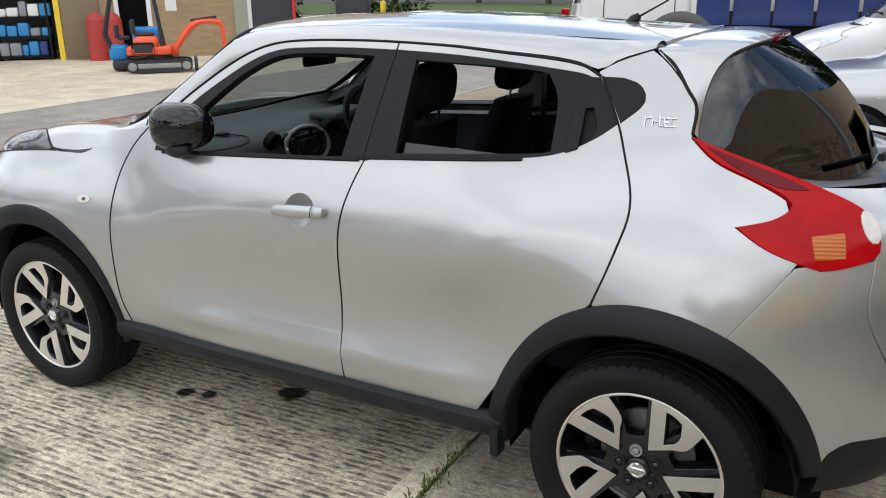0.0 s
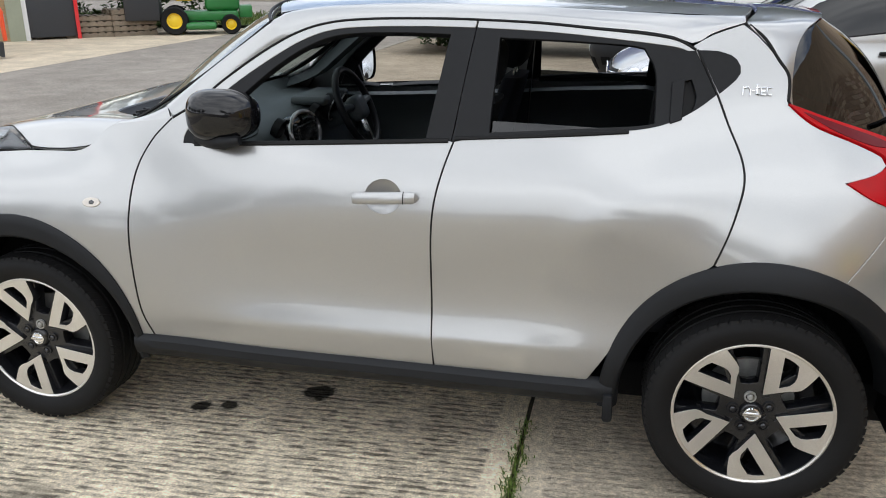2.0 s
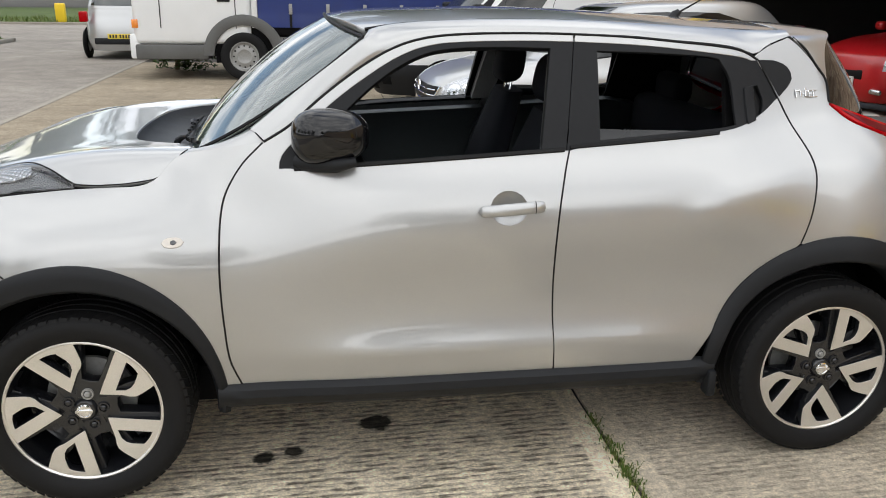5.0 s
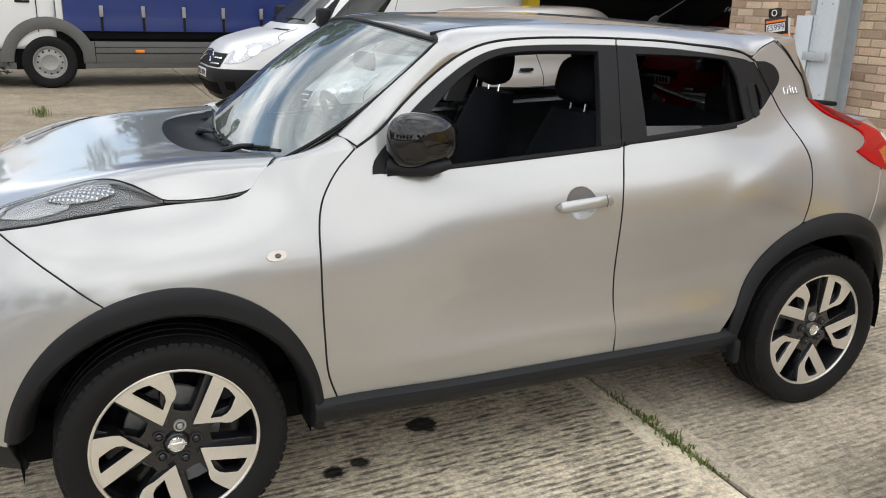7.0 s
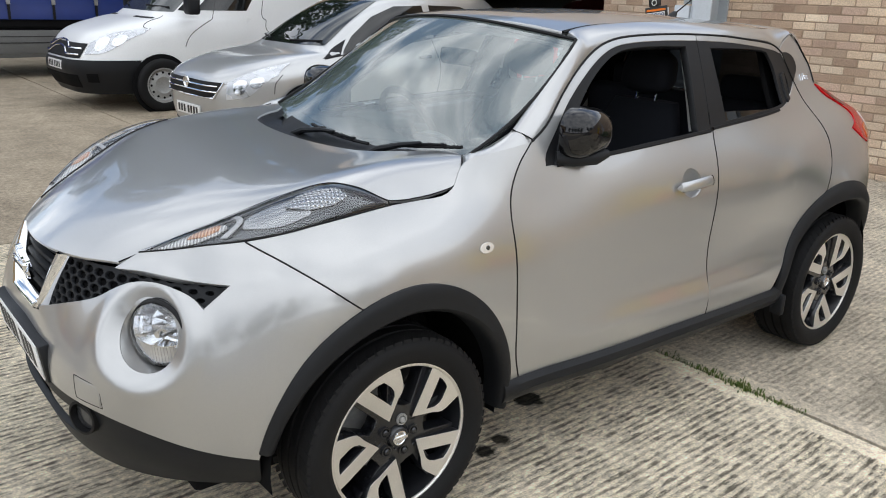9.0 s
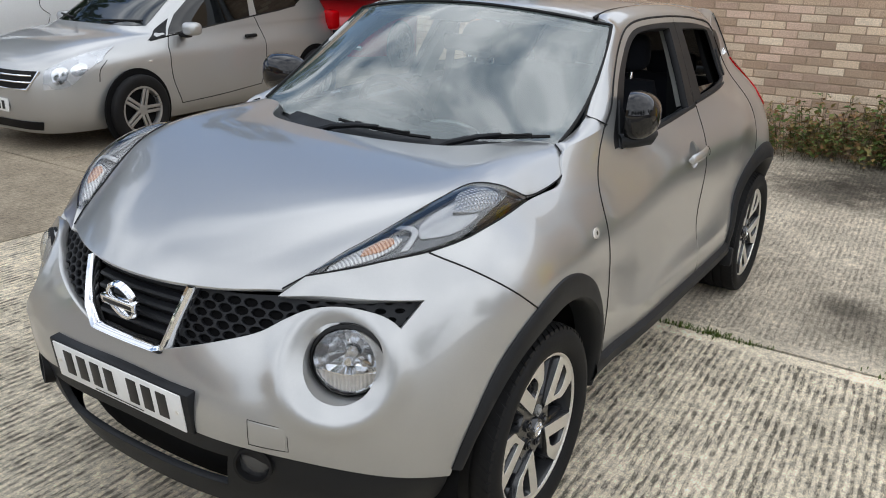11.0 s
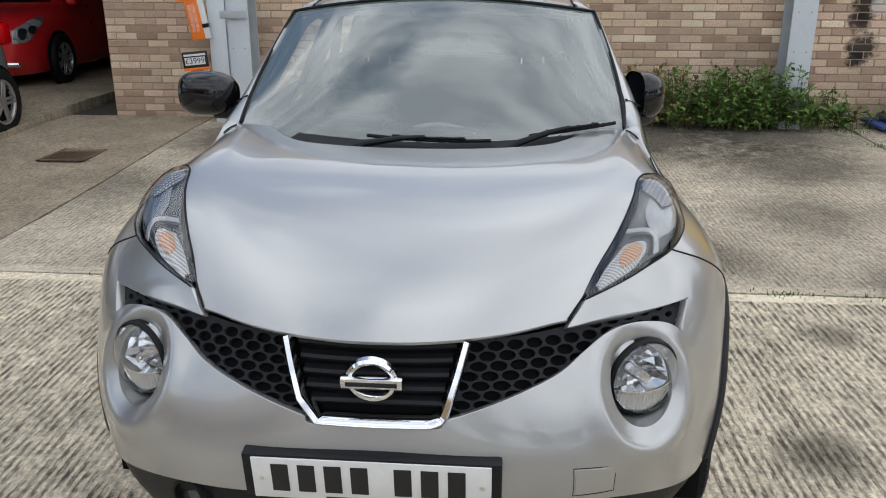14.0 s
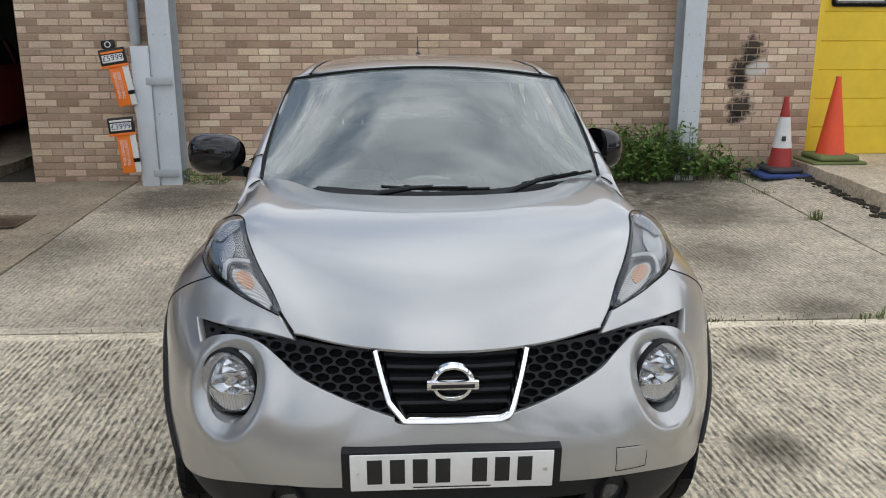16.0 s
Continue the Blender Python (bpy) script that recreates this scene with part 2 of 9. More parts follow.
def lathe(bm, prof, n=48, m=None, closed=False):
    """Turns a profile of (radius, height along -y) about the y axis."""
    m = m or Matrix()
    rings = []
    for r, h in prof:
        rings.append([bm.verts.new(m @ Vector((r * math.cos(2 * math.pi * k / n), -h, r * math.sin(2 * math.pi * k / n)))) for k in range(n)] if r > 1e-5 else [bm.verts.new(m @ Vector((0, -h, 0)))])
    pairs = list(zip(rings, rings[1:])) + ([(rings[-1], rings[0])] if closed else [])
    for a, b in pairs:
        for k in range(n):
            q = [a[k % len(a)], a[(k + 1) % len(a)], b[(k + 1) % len(b)], b[k % len(b)]]
            q = list(dict.fromkeys(q))
            if len(q) > 2:
                bm.faces.new(q)
    return bm


def grid(bm, rows, close_u=False, close_v=False):
    vs = [[bm.verts.new(p) for p in r] for r in rows]
    ni, nj = len(vs), len(vs[0])
    for i in range(ni if close_u else ni - 1):
        for j in range(nj if close_v else nj - 1):
            q = [vs[i][j], vs[i][(j + 1) % nj], vs[(i + 1) % ni][(j + 1) % nj], vs[(i + 1) % ni][j]]
            if len(set(q)) == 4:
                bm.faces.new(q)
    return vs


def tube(bm, pts, r, n=8, cap=True):
    pts = [Vector(p) for p in pts]
    rings = []
    up = Vector((0, 0, 1))
    for i, p in enumerate(pts):
        d = (pts[min(i + 1, len(pts) - 1)] - pts[max(i - 1, 0)]).normalized()
        s = d.cross(up if abs(d.z) < 0.95 else Vector((1, 0, 0))).normalized()
        t = s.cross(d)
        rr = r[i] if isinstance(r, (list, tuple)) else r
        rings.append([p + rr * (math.cos(2 * math.pi * k / n) * s + math.sin(2 * math.pi * k / n) * t) for k in range(n)])
    vs = grid(bm, rings, close_v=True)
    if cap:
        bm.faces.new(vs[0]), bm.faces.new(vs[-1])
    return bm


def smooth_line(pts, n=8):
    """A Catmull-Rom curve through the points."""
    P = [Vector(p) for p in pts]
    if len(P) < 3:
        return [P[0].lerp(P[-1], k / n) for k in range(n + 1)]
    P = [2 * P[0] - P[1]] + P + [2 * P[-1] - P[-2]]
    out = []
    for i in range(1, len(P) - 2):
        a, b, c, d = P[i - 1:i + 3]
        for k in range(n):
            t = k / n
            out.append(0.5 * (2 * b + (c - a) * t + (2 * a - 5 * b + 4 * c - d) * t * t + (3 * b - a - 3 * c + d) * t ** 3))
    return out + [P[-2]]


def even(pts, step):
    """The polyline cut at even lengths of about step."""
    P = np.array([tuple(p) for p in pts], float)
    s = np.concatenate([[0], np.cumsum(np.linalg.norm(np.diff(P, axis=0), axis=1))])
    k = max(1, int(round(s[-1] / step)))
    q = np.linspace(0, s[-1], k + 1)
    return [tuple(np.interp(v, s, P[:, c]) for c in range(P.shape[1])) for v in q]


def outline(segments, step):
    """A closed outline from open segments: smooth inside each, a corner where they meet."""
    out = []
    for seg in segments:
        out += even(smooth_line([(*p, 0) for p in seg], 10), step)[:-1]
    return [(p[0], p[1]) for p in out]


def inside(poly, pts):
    x, y = pts[:, 0], pts[:, 1]
    r = np.zeros(len(pts), bool)
    P = np.array(poly)
    for (x0, y0), (x1, y1) in zip(P, np.roll(P, -1, 0)):
        if y0 != y1:
            r ^= ((y0 > y) != (y1 > y)) & (x < (x1 - x0) * (y - y0) / (y1 - y0) + x0)
    return r


def near(poly, pts, d):
    P, Q = np.array(poly), np.roll(np.array(poly), -1, 0)
    r = np.zeros(len(pts), bool)
    for a, b in zip(P, Q):
        e = b - a
        t = np.clip(((pts - a) @ e) / max(e @ e, 1e-12), 0, 1)
        r |= np.linalg.norm(pts - a - t[:, None] * e, axis=1) < d
    return r


def normal_at(surf, u, v, e=0.004):
    a = surf(u + e, v) - surf(u - e, v)
    b = surf(u, v + e) - surf(u, v - e)
    n = a.cross(b)
    return n.normalized() if n.length > 1e-12 else Vector((0, 0, 1))


def panel(name, segs, surf, material, parent, step=0.03, depth=0.014, holes=(), lift=0.0, label="", centre=Vector((1.2, 0, 0.7)), soft=0.0025, mirror=False, deep=None):
    """A sheet cut out of the surface surf(u, v) along an outline, with rounded edges folded back by depth; deep(u, v) pushes it in along the normal."""
    outer = outline(segs, step)
    loops = [outer]
    for h in holes:
        n = sum(math.dist(a, b) for g in h for a, b in zip(g, g[1:]))
        loops.append(outline(h, min(step, n / 12)))
    us, vs = [p[0] for p in outer], [p[1] for p in outer]
    gx = np.arange(min(us) + step / 2, max(us), step)
    gy = np.arange(min(vs) + step / 2, max(vs), step)
    pts = np.array([(a + (step / 2 if k % 2 else 0), b) for k, b in enumerate(gy) for a in gx])
    if len(pts):
        keep = inside(outer, pts) & ~near(outer, pts, step * 0.55)
        for h in loops[1:]:
            keep &= ~inside(h, pts) & ~near(h, pts, step * 0.55)
        pts = pts[keep]
    flat, edges = [], []
    for lp in loops:
        s = len(flat)
        flat += lp
        edges += [(s + i, s + (i + 1) % len(lp)) for i in range(len(lp))]
    flat += [tuple(p) for p in pts]
    vo, _, fo, _, _, _ = delaunay_2d_cdt([Vector(p) for p in flat], edges, [], 0, 1e-6)
    cen = np.array([np.mean([vo[i] for i in f], axis=0) for f in fo])
    ok = inside(outer, cen)
    for h in loops[1:]:
        ok &= ~inside(h, cen)
    faces = [list(f) for f, k in zip(fo, ok) if k]
    used = sorted({i for f in faces for i in f})
    ren = {o: k for k, o in enumerate(used)}
    uv = [vo[i] for i in used]
    base, nor = [], []
    for p in uv:
        n = normal_at(surf, p[0], p[1])
        q = surf(p[0], p[1])
        base.append(q), nor.append(n)
    flip = sum(n.dot(q - centre) for n, q in zip(nor, base)) < 0
    if flip:
        nor = [-n for n in nor]
    if deep is not None:
        def pushed(u, v):
            n = normal_at(surf, u, v)
            return surf(u, v) - (-n if flip else n) * deep(u, v)
        nn = [normal_at(pushed, p[0], p[1]) for p in uv]
        base = [pushed(p[0], p[1]) for p in uv]
        nor = [-n for n in nn] if flip else nn
    V = [q + n * lift for q, n in zip(base, nor)]
    tris = []
    for f in faces:
        a, b, c = (ren[i] for i in f)
        fn = (V[b] - V[a]).cross(V[c] - V[a])
        tris.append((a, b, c) if fn.dot(nor[a]) > 0 else (a, c, b))
    count = {}
    for t in tris:
        for a, b in ((t[0], t[1]), (t[1], t[2]), (t[2], t[0])):
            count[(a, b)] = 1
    rim = [e for e in count if (e[1], e[0]) not in count]
    out_dir = {}
    for a, b in rim:
        d = (V[b] - V[a]).cross(nor[a]).normalized()
        for k in (a, b):
            out_dir[k] = out_dir.get(k, Vector()) + d
    r1, r2 = {}, {}
    rn = {}
    for k, d in out_dir.items():
        d = d.normalized()
        r1[k] = len(V)
        V.append(V[k] + d * soft * 0.7 - nor[k] * soft * 0.5)
        rn[r1[k]] = (nor[k] * 0.5 + d).normalized()
        r2[k] = len(V)
        V.append(V[k] + d * soft - nor[k] * depth)
        rn[r2[k]] = d
    quads = []
    for a, b in rim:
        quads += [(b, a, r1[a], r1[b]), (r1[b], r1[a], r2[a], r2[b])]
    ln = []
    for f in tris + quads:
        for k in f:
            ln.append(nor[k] if k < len(nor) else rn[k])
    F = tris + quads
    if mirror:
        V = [Vector((p.x, -p.y, p.z)) for p in V]
        F2, ln2, c = [], [], 0
        for f in F:
            n = len(f)
            F2.append(tuple(reversed(f)))
            ln2 += [Vector((q.x, -q.y, q.z)) for q in reversed(ln[c:c + n])]
            c += n
        F, ln = F2, ln2
    me = bpy.data.meshes.new(name)
    me.from_pydata([tuple(p) for p in V], [], F)
    me.polygons.foreach_set("use_smooth", [True] * len(me.polygons))
    me.update()
    me.normals_split_custom_set([tuple(n) for n in ln])
    me.materials.append(material)
    ob = new(name, me)
    ob.parent = parent
    if label:
        tagged(ob, label)
    return ob


def spline_weights(knots):
    """Natural cubic spline: a function giving the weights of the knots' values at x."""
    x = np.array(knots, float)
    n = len(x)
    h = np.diff(x)
    A, B = np.eye(n), np.zeros((n, n))
    for i in range(1, n - 1):
        A[i, i - 1:i + 2] = h[i - 1], 2 * (h[i - 1] + h[i]), h[i]
        B[i, i - 1:i + 2] = 6 / h[i - 1], -6 / h[i - 1] - 6 / h[i], 6 / h[i]
    M = np.linalg.solve(A, B)

    def w(v):
        v = min(max(v, x[0]), x[-1])
        i = min(max(int(np.searchsorted(x, v)) - 1, 0), n - 2)
        a, b = (x[i + 1] - v) / h[i], (v - x[i]) / h[i]
        r = ((a ** 3 - a) * M[i] + (b ** 3 - b) * M[i + 1]) * h[i] ** 2 / 6
        r[i] += a
        r[i + 1] += b
        return r
    return w


def curve1(*pairs):
    k = spline_weights([p[0] for p in pairs])
    v = np.array([p[1] for p in pairs])
    return lambda x: float(k(x) @ v)

# ---- the parked crossover: body surface ----
# x runs rearwards from the front axle, y across, z up; radial reach of the body from the axle centres and the long axis
LEVELS = (0.25, 0.385, 0.475, 0.56, 0.70, 0.85, 0.95, 1.05, 1.13, 1.20, 1.30, 1.40, 1.50)
ARC, BASE = 0.87, 2.53
NOSE = (
    (0, 0.76, 0.81, 0.822, 0.83, 0.805, 0.775, 0.74, 0.68),
    (17, 0.78, 0.84, 0.856, 0.868, 0.840, 0.778, 0.735, 0.68),
    (34, 0.81, 0.885, 0.907, 0.925, 0.890, 0.800, 0.735, 0.68),
    (50, 0.82, 0.905, 0.919, 0.930, 0.910, 0.845, 0.775, 0.70),
    (65, 0.82, 0.90, 0.912, 0.919, 0.908, 0.876, 0.820, 0.715),
    (78, 0.83, 0.88, 0.888, 0.892, 0.892, 0.878, 0.818, 0.71),
)
FLANK = (
    (0.0, 0.83, 0.862, 0.869, 0.872, 0.872, 0.862, 0.808, 0.695, 0.58, 0.50, 0.43, 0.38, 0.35),
    (0.25, 0.82, 0.850, 0.857, 0.861, 0.862, 0.846, 0.800, 0.720, 0.66, 0.60, 0.52, 0.46, 0.41),
    (0.47, 0.80, 0.822, 0.834, 0.838, 0.835, 0.815, 0.776, 0.740, 0.712, 0.682, 0.63, 0.575, 0.52),
    (0.80, 0.80, 0.830, 0.842, 0.830, 0.822, 0.820, 0.797, 0.759, 0.722, 0.695, 0.648, 0.600, 0.545),
)
FLANK_REAR = (
    (1.20, 0.80, 0.834, 0.843, 0.824, 0.815, 0.822, 0.812, 0.772, 0.726, 0.699, 0.652, 0.605, 0.553),
    (1.60, 0.80, 0.834, 0.843, 0.822, 0.815, 0.824, 0.814, 0.772, 0.724, 0.697, 0.652, 0.606, 0.555),
    (2.00, 0.80, 0.830, 0.838, 0.820, 0.811, 0.824, 0.818, 0.778, 0.724, 0.688, 0.640, 0.595, 0.545),
    (2.30, 0.81, 0.828, 0.832, 0.828, 0.826, 0.826, 0.808, 0.760, 0.692, 0.642, 0.594, 0.552, 0.510),
    (2.53, 0.82, 0.846, 0.854, 0.858, 0.857, 0.838, 0.802, 0.748, 0.682, 0.622, 0.568, 0.525, 0.485),
)
TAIL = (
    (15, 0.80, 0.846, 0.857, 0.862, 0.862, 0.847, 0.812, 0.758, 0.690, 0.616, 0.548, 0.496, 0.455),
    (30, 0.78, 0.850, 0.861, 0.868, 0.865, 0.853, 0.828, 0.778, 0.698, 0.600, 0.503, 0.430, 0.38),
    (45, 0.76, 0.855, 0.871, 0.882, 0.877, 0.865, 0.850, 0.815, 0.730, 0.600, 0.455, 0.345, 0.28),
    (60, 0.72, 0.830, 0.847, 0.860, 0.850, 0.825, 0.800, 0.770, 0.690, 0.560, 0.405, 0.285, 0.21),
    (75, 0.68, 0.780, 0.792, 0.800, 0.780, 0.760, 0.740, 0.710, 0.635, 0.520, 0.360, 0.235, 0.155),
    (90, 0.66, 0.760, 0.772, 0.780, 0.760, 0.740, 0.720, 0.690, 0.615, 0.500, 0.340, 0.215, 0.135),
)
STATIONS, REACH = [], []
for a, *r in [(-k[0], *k[1:]) for k in NOSE[2:0:-1]] + list(NOSE):
    STATIONS.append((math.radians(a) - math.pi / 2) * ARC)
    REACH.append(list(r) + [r[-1] - 0.10 * k for k in (1, 1.8, 2.6, 3.2, 3.6)])
for x, *r in FLANK + FLANK_REAR:
    STATIONS.append(x)
    REACH.append(r)
for a, *r in TAIL:
    STATIONS.append(BASE + math.radians(a) * ARC)
    REACH.append(r)


def faired(knots, k):
    """The matrix that fairs values at the knots, as a smoothing spline does."""
    x = np.array(knots, float)
    h, n = np.diff(x), len(x)
    Q, R = np.zeros((n, n - 2)), np.zeros((n - 2, n - 2))
    for j in range(n - 2):
        Q[j:j + 3, j] = 1 / h[j], -1 / h[j] - 1 / h[j + 1], 1 / h[j + 1]
        R[j, j] = (h[j] + h[j + 1]) / 3
        if j < n - 3:
            R[j, j + 1] = R[j + 1, j] = h[j + 1] / 6
    return np.linalg.inv(np.eye(n) + k * Q @ np.linalg.solve(R, Q.T))


REACH = faired(STATIONS, 5e-5) @ np.array(REACH) @ faired(LEVELS, 1.5e-5).T
W_U, W_Z = spline_weights(STATIONS), spline_weights(LEVELS)


def reach(u, z):
    return float(W_U(u) @ REACH @ W_Z(z))


def flank(u, z):
    """A point of the near side (y < 0): u is x between the axles and runs on round nose and tail."""
    if u < 0:
        t = u / ARC + math.pi / 2
        d = reach(max(u, -math.pi * ARC - u), z) if t < 0 else reach(u, z)
        return Vector((-d * math.cos(t), -d * math.sin(t), z))
    d = reach(u, z)
    if u <= BASE:
        return Vector((u, -d, z))
    t = (u - BASE) / ARC
    return Vector((BASE + d * math.sin(t), -d * math.cos(t), z))


def at_x(x, z):
    """Parameters of the flank's point at x."""
    if 0 <= x <= BASE:
        return x, z
    lo, hi = (-math.pi / 2 * ARC, 0.0) if x < 0 else (BASE, BASE + math.pi / 2 * ARC)
    for _ in range(40):
        m = (lo + hi) / 2
        lo, hi = (m, hi) if flank(m, z)[0] < x else (lo, m)
    return (lo + hi) / 2, z


def at_y(y, z):
    """Parameters of the nose's point at y (negative: near side)."""
    lo, hi = -math.pi / 2 * ARC, 0.0
    for _ in range(40):
        m = (lo + hi) / 2
        lo, hi = (m, hi) if -flank(m, z)[1] < abs(y) else (lo, m)
    u = (lo + hi) / 2
    return (u if y <= 0 else -math.pi * ARC - u), z

# ---- the parked crossover: panels ----
car = thing("crossover_car", "silver compact crossover car with black cladding and open windows on concrete", "car")


def S(*pts):
    """A segment of flank parameters from places (x, z)."""
    return [at_x(x, z) for x, z in pts]


def N(*pts):
    """A segment of nose parameters from places (y, z)."""
    return [at_y(y, z) for y, z in pts]


def arch(cx, r, a0, a1, n=14, cz=0.33):
    out = []
    for k in range(n + 1):
        a = radians(a0 + (a1 - a0) * k / n)
        q = r - 0.5 + arch_edge(cx, a)
        out.append((cx + q * math.cos(a), cz + q * math.sin(a)))
    return out


def arch_edge(cx, a):
    """Outer radius of the arch cladding at the angle a."""
    return (0.443 + 0.049 * math.sin(a) ** 2) if cx < 1 else (0.466 + 0.031 * math.sin(a) ** 2)


# bonnet: height over (x, |y|)
BON_X = (-0.86, -0.70, -0.50, -0.30, -0.10, 0.12, 0.32, 0.60)
BON_Y = (0.0, 0.2, 0.4, 0.54, 0.63, 0.68, 0.72)
BON_Z = np.array((
    (0.812, 0.788, 0.700, 0.595, 0.500, 0.445, 0.400),
    (0.918, 0.905, 0.852, 0.775, 0.703, 0.657, 0.615),
    (1.000, 0.998, 0.982, 0.938, 0.885, 0.848, 0.812),
    (1.055, 1.056, 1.056, 1.050, 1.027, 0.996, 0.957),
    (1.090, 1.091, 1.094, 1.097, 1.092, 1.070, 1.036),
    (1.107, 1.108, 1.112, 1.117, 1.115, 1.082, 1.030),
    (1.113, 1.115, 1.120, 1.123, 1.124, 1.106, 1.052),
    (1.120, 1.121, 1.125, 1.132, 1.137, 1.124, 1.090),
))
W_BX, W_BY = spline_weights(BON_X), spline_weights([-v for v in BON_Y[2:0:-1]] + list(BON_Y))
BON_ALL = faired(BON_X, 2e-5) @ np.concatenate([BON_Z[:, 2:0:-1], BON_Z], axis=1) @ faired([-v for v in BON_Y[2:0:-1]] + list(BON_Y), 2e-6).T


def bonnet_at(x, y):
    return Vector((x, y, float(W_BX(x) @ BON_ALL @ W_BY(abs(y)))))


LAMP_IN = [(-0.577, -0.455), (-0.498, -0.490), (-0.420, -0.529), (-0.332, -0.567), (-0.240, -0.598), (-0.133, -0.625)]
EDGE = [(-0.649, -0.413)] + LAMP_IN
EDGE2 = [(-0.133, -0.625), (-0.060, -0.674), (0.022, -0.719)]
EDGE3 = [(0.022, -0.719), (0.12, -0.719), (0.211, -0.718), (0.262, -0.716), (0.292, -0.706), (0.318, -0.686), (0.351, -0.645)]
REAR_X = curve1((0.0, 0.102), (0.15, 0.108), (0.30, 0.128), (0.40, 0.168), (0.47, 0.250), (0.53, 0.335), (0.58, 0.358), (0.645, 0.351))
REAR = [(REAR_X(abs(y)), y) for y in np.linspace(-0.645, 0.645, 31)]


def flipped(seg):
    return [(x, -y) for x, y in reversed(seg)]


FRONT = [(-0.649, 0.413), (-0.715, 0.28), (-0.757, 0.14), (-0.770, 0.0), (-0.757, -0.14), (-0.715, -0.28), (-0.649, -0.413)]
panel("bonnet", [EDGE, EDGE2, EDGE3, REAR, flipped(EDGE3), flipped(EDGE2), flipped(EDGE), FRONT], bonnet_at, SILVER, car, 0.030, 0.010, centre=Vector((0, 0, 0.6)))

# front bumper with the dished rings of the round lamps
LAMP_A, LAMP_B = at_y(-0.600, 0.735)
RING = (LAMP_A - 0.006, LAMP_B - 0.006)


def lamp_ring(u, z):
    """Depth of the dish round the lamp; its lip stands proud."""
    t = u / ARC + math.pi / 2
    uu = u if t >= 0 else -math.pi * ARC - u
    d = math.hypot(uu - RING[0], z - RING[1])
    lip = -0.011 * math.exp(-((d - 0.132) / 0.036) ** 2)
    dish = 0.040 * max(0.0, 1 - (d / 0.130) ** 2) ** 1.6 if d < 0.130 else 0.0
    return lip + dish


SEAM_TOP = S((-0.400, 0.973))[0]
strip = [N((-0.415, 0.874))[0], N((-0.457, 0.918))[0], N((-0.546, 0.939))[0], N((-0.61, 0.957))[0], SEAM_TOP]
seam = [SEAM_TOP] + S((-0.337, 0.930), (-0.255, 0.870), (-0.160, 0.795))
arch_f = S(*[p for p in arch(0, 0.500, 108, 172, 10)])
low = [arch_f[-1]] + S((-0.58, 0.432)) + N((-0.52, 0.505), (-0.30, 0.525), (0.0, 0.53), (0.30, 0.525), (0.52, 0.505))
mir = lambda seg: [(-math.pi * ARC - u, z) for u, z in reversed(seg)]
low = low + mir([low[1]]) + mir([arch_f[-1]])
tip = N((-0.712, 0.875), (-0.690, 0.814))
g_up = [tip[0]] + N((-0.60, 0.878), (-0.50, 0.880)) + [strip[0]]
ring_top = [tip[1]] + N((-0.66, 0.836), (-0.62, 0.850), (-0.56, 0.858), (-0.50, 0.850), (-0.45, 0.825), (-0.40, 0.793), (-0.30, 0.757), (-0.15, 0.707))
g_low = [ring_top[-1]] + N((-0.122, 0.690), (0.122, 0.690)) + mir([ring_top[-1]])
lamp_hole = [[(LAMP_A + 0.088 * math.cos(a * math.pi / 12), LAMP_B + 0.090 * math.sin(a * math.pi / 12)) for a in range(25)]]
panel("front_bumper", [strip[:2], strip[1:], [(a - 0.004, b) for a, b in seam], [seam[-1], arch_f[0]], arch_f, low, mir(arch_f), mir([seam[-1], arch_f[0]]), mir([(a - 0.004, b) for a, b in seam]), mir(strip[1:]), mir(strip[:2]), mir(g_up), mir(tip[::-1]), mir(ring_top[::-1]), g_low[::-1], ring_top[::-1], tip[::-1], g_up],
      flank, SILVER, car, 0.0115, 0.03, holes=[lamp_hole, [mir(lamp_hole[0])]], deep=lamp_ring, centre=Vector((0.3, 0, 0.7)), label="silver front bumper with dished round lamp surrounds")


def both(make):
    for m in (False, True):
        make(m)


# front wings, doors, rear quarters
DOOR_F = [(0.590, 1.157), (0.572, 1.140), (0.531, 1.100), (0.495, 1.050), (0.470, 1.000), (0.456, 0.940), (0.450, 0.860), (0.447, 0.740), (0.452, 0.600), (0.463, 0.480), (0.500, 0.372)]
BLINE = [(1.563, 1.120), (1.541, 1.050), (1.520, 0.955), (1.510, 0.850), (1.508, 0.704), (1.513, 0.518), (1.520, 0.385)]
TOPLINE = [(0.590, 1.157), (0.673, 1.207), (0.775, 1.290), (0.902, 1.378), (1.013, 1.436), (1.123, 1.466), (1.265, 1.478), (1.448, 1.481), (1.607, 1.479)]
RLINE = [(2.350, 1.270), (2.385, 1.190), (2.419, 1.120), (2.432, 1.080), (2.435, 1.045), (2.428, 1.000), (2.402, 0.905), (2.368, 0.810)]
GAP = 0.007


def shift(seg, dx, dz=0.0):
    return [(x + dx, z + dz) for x, z in seg]


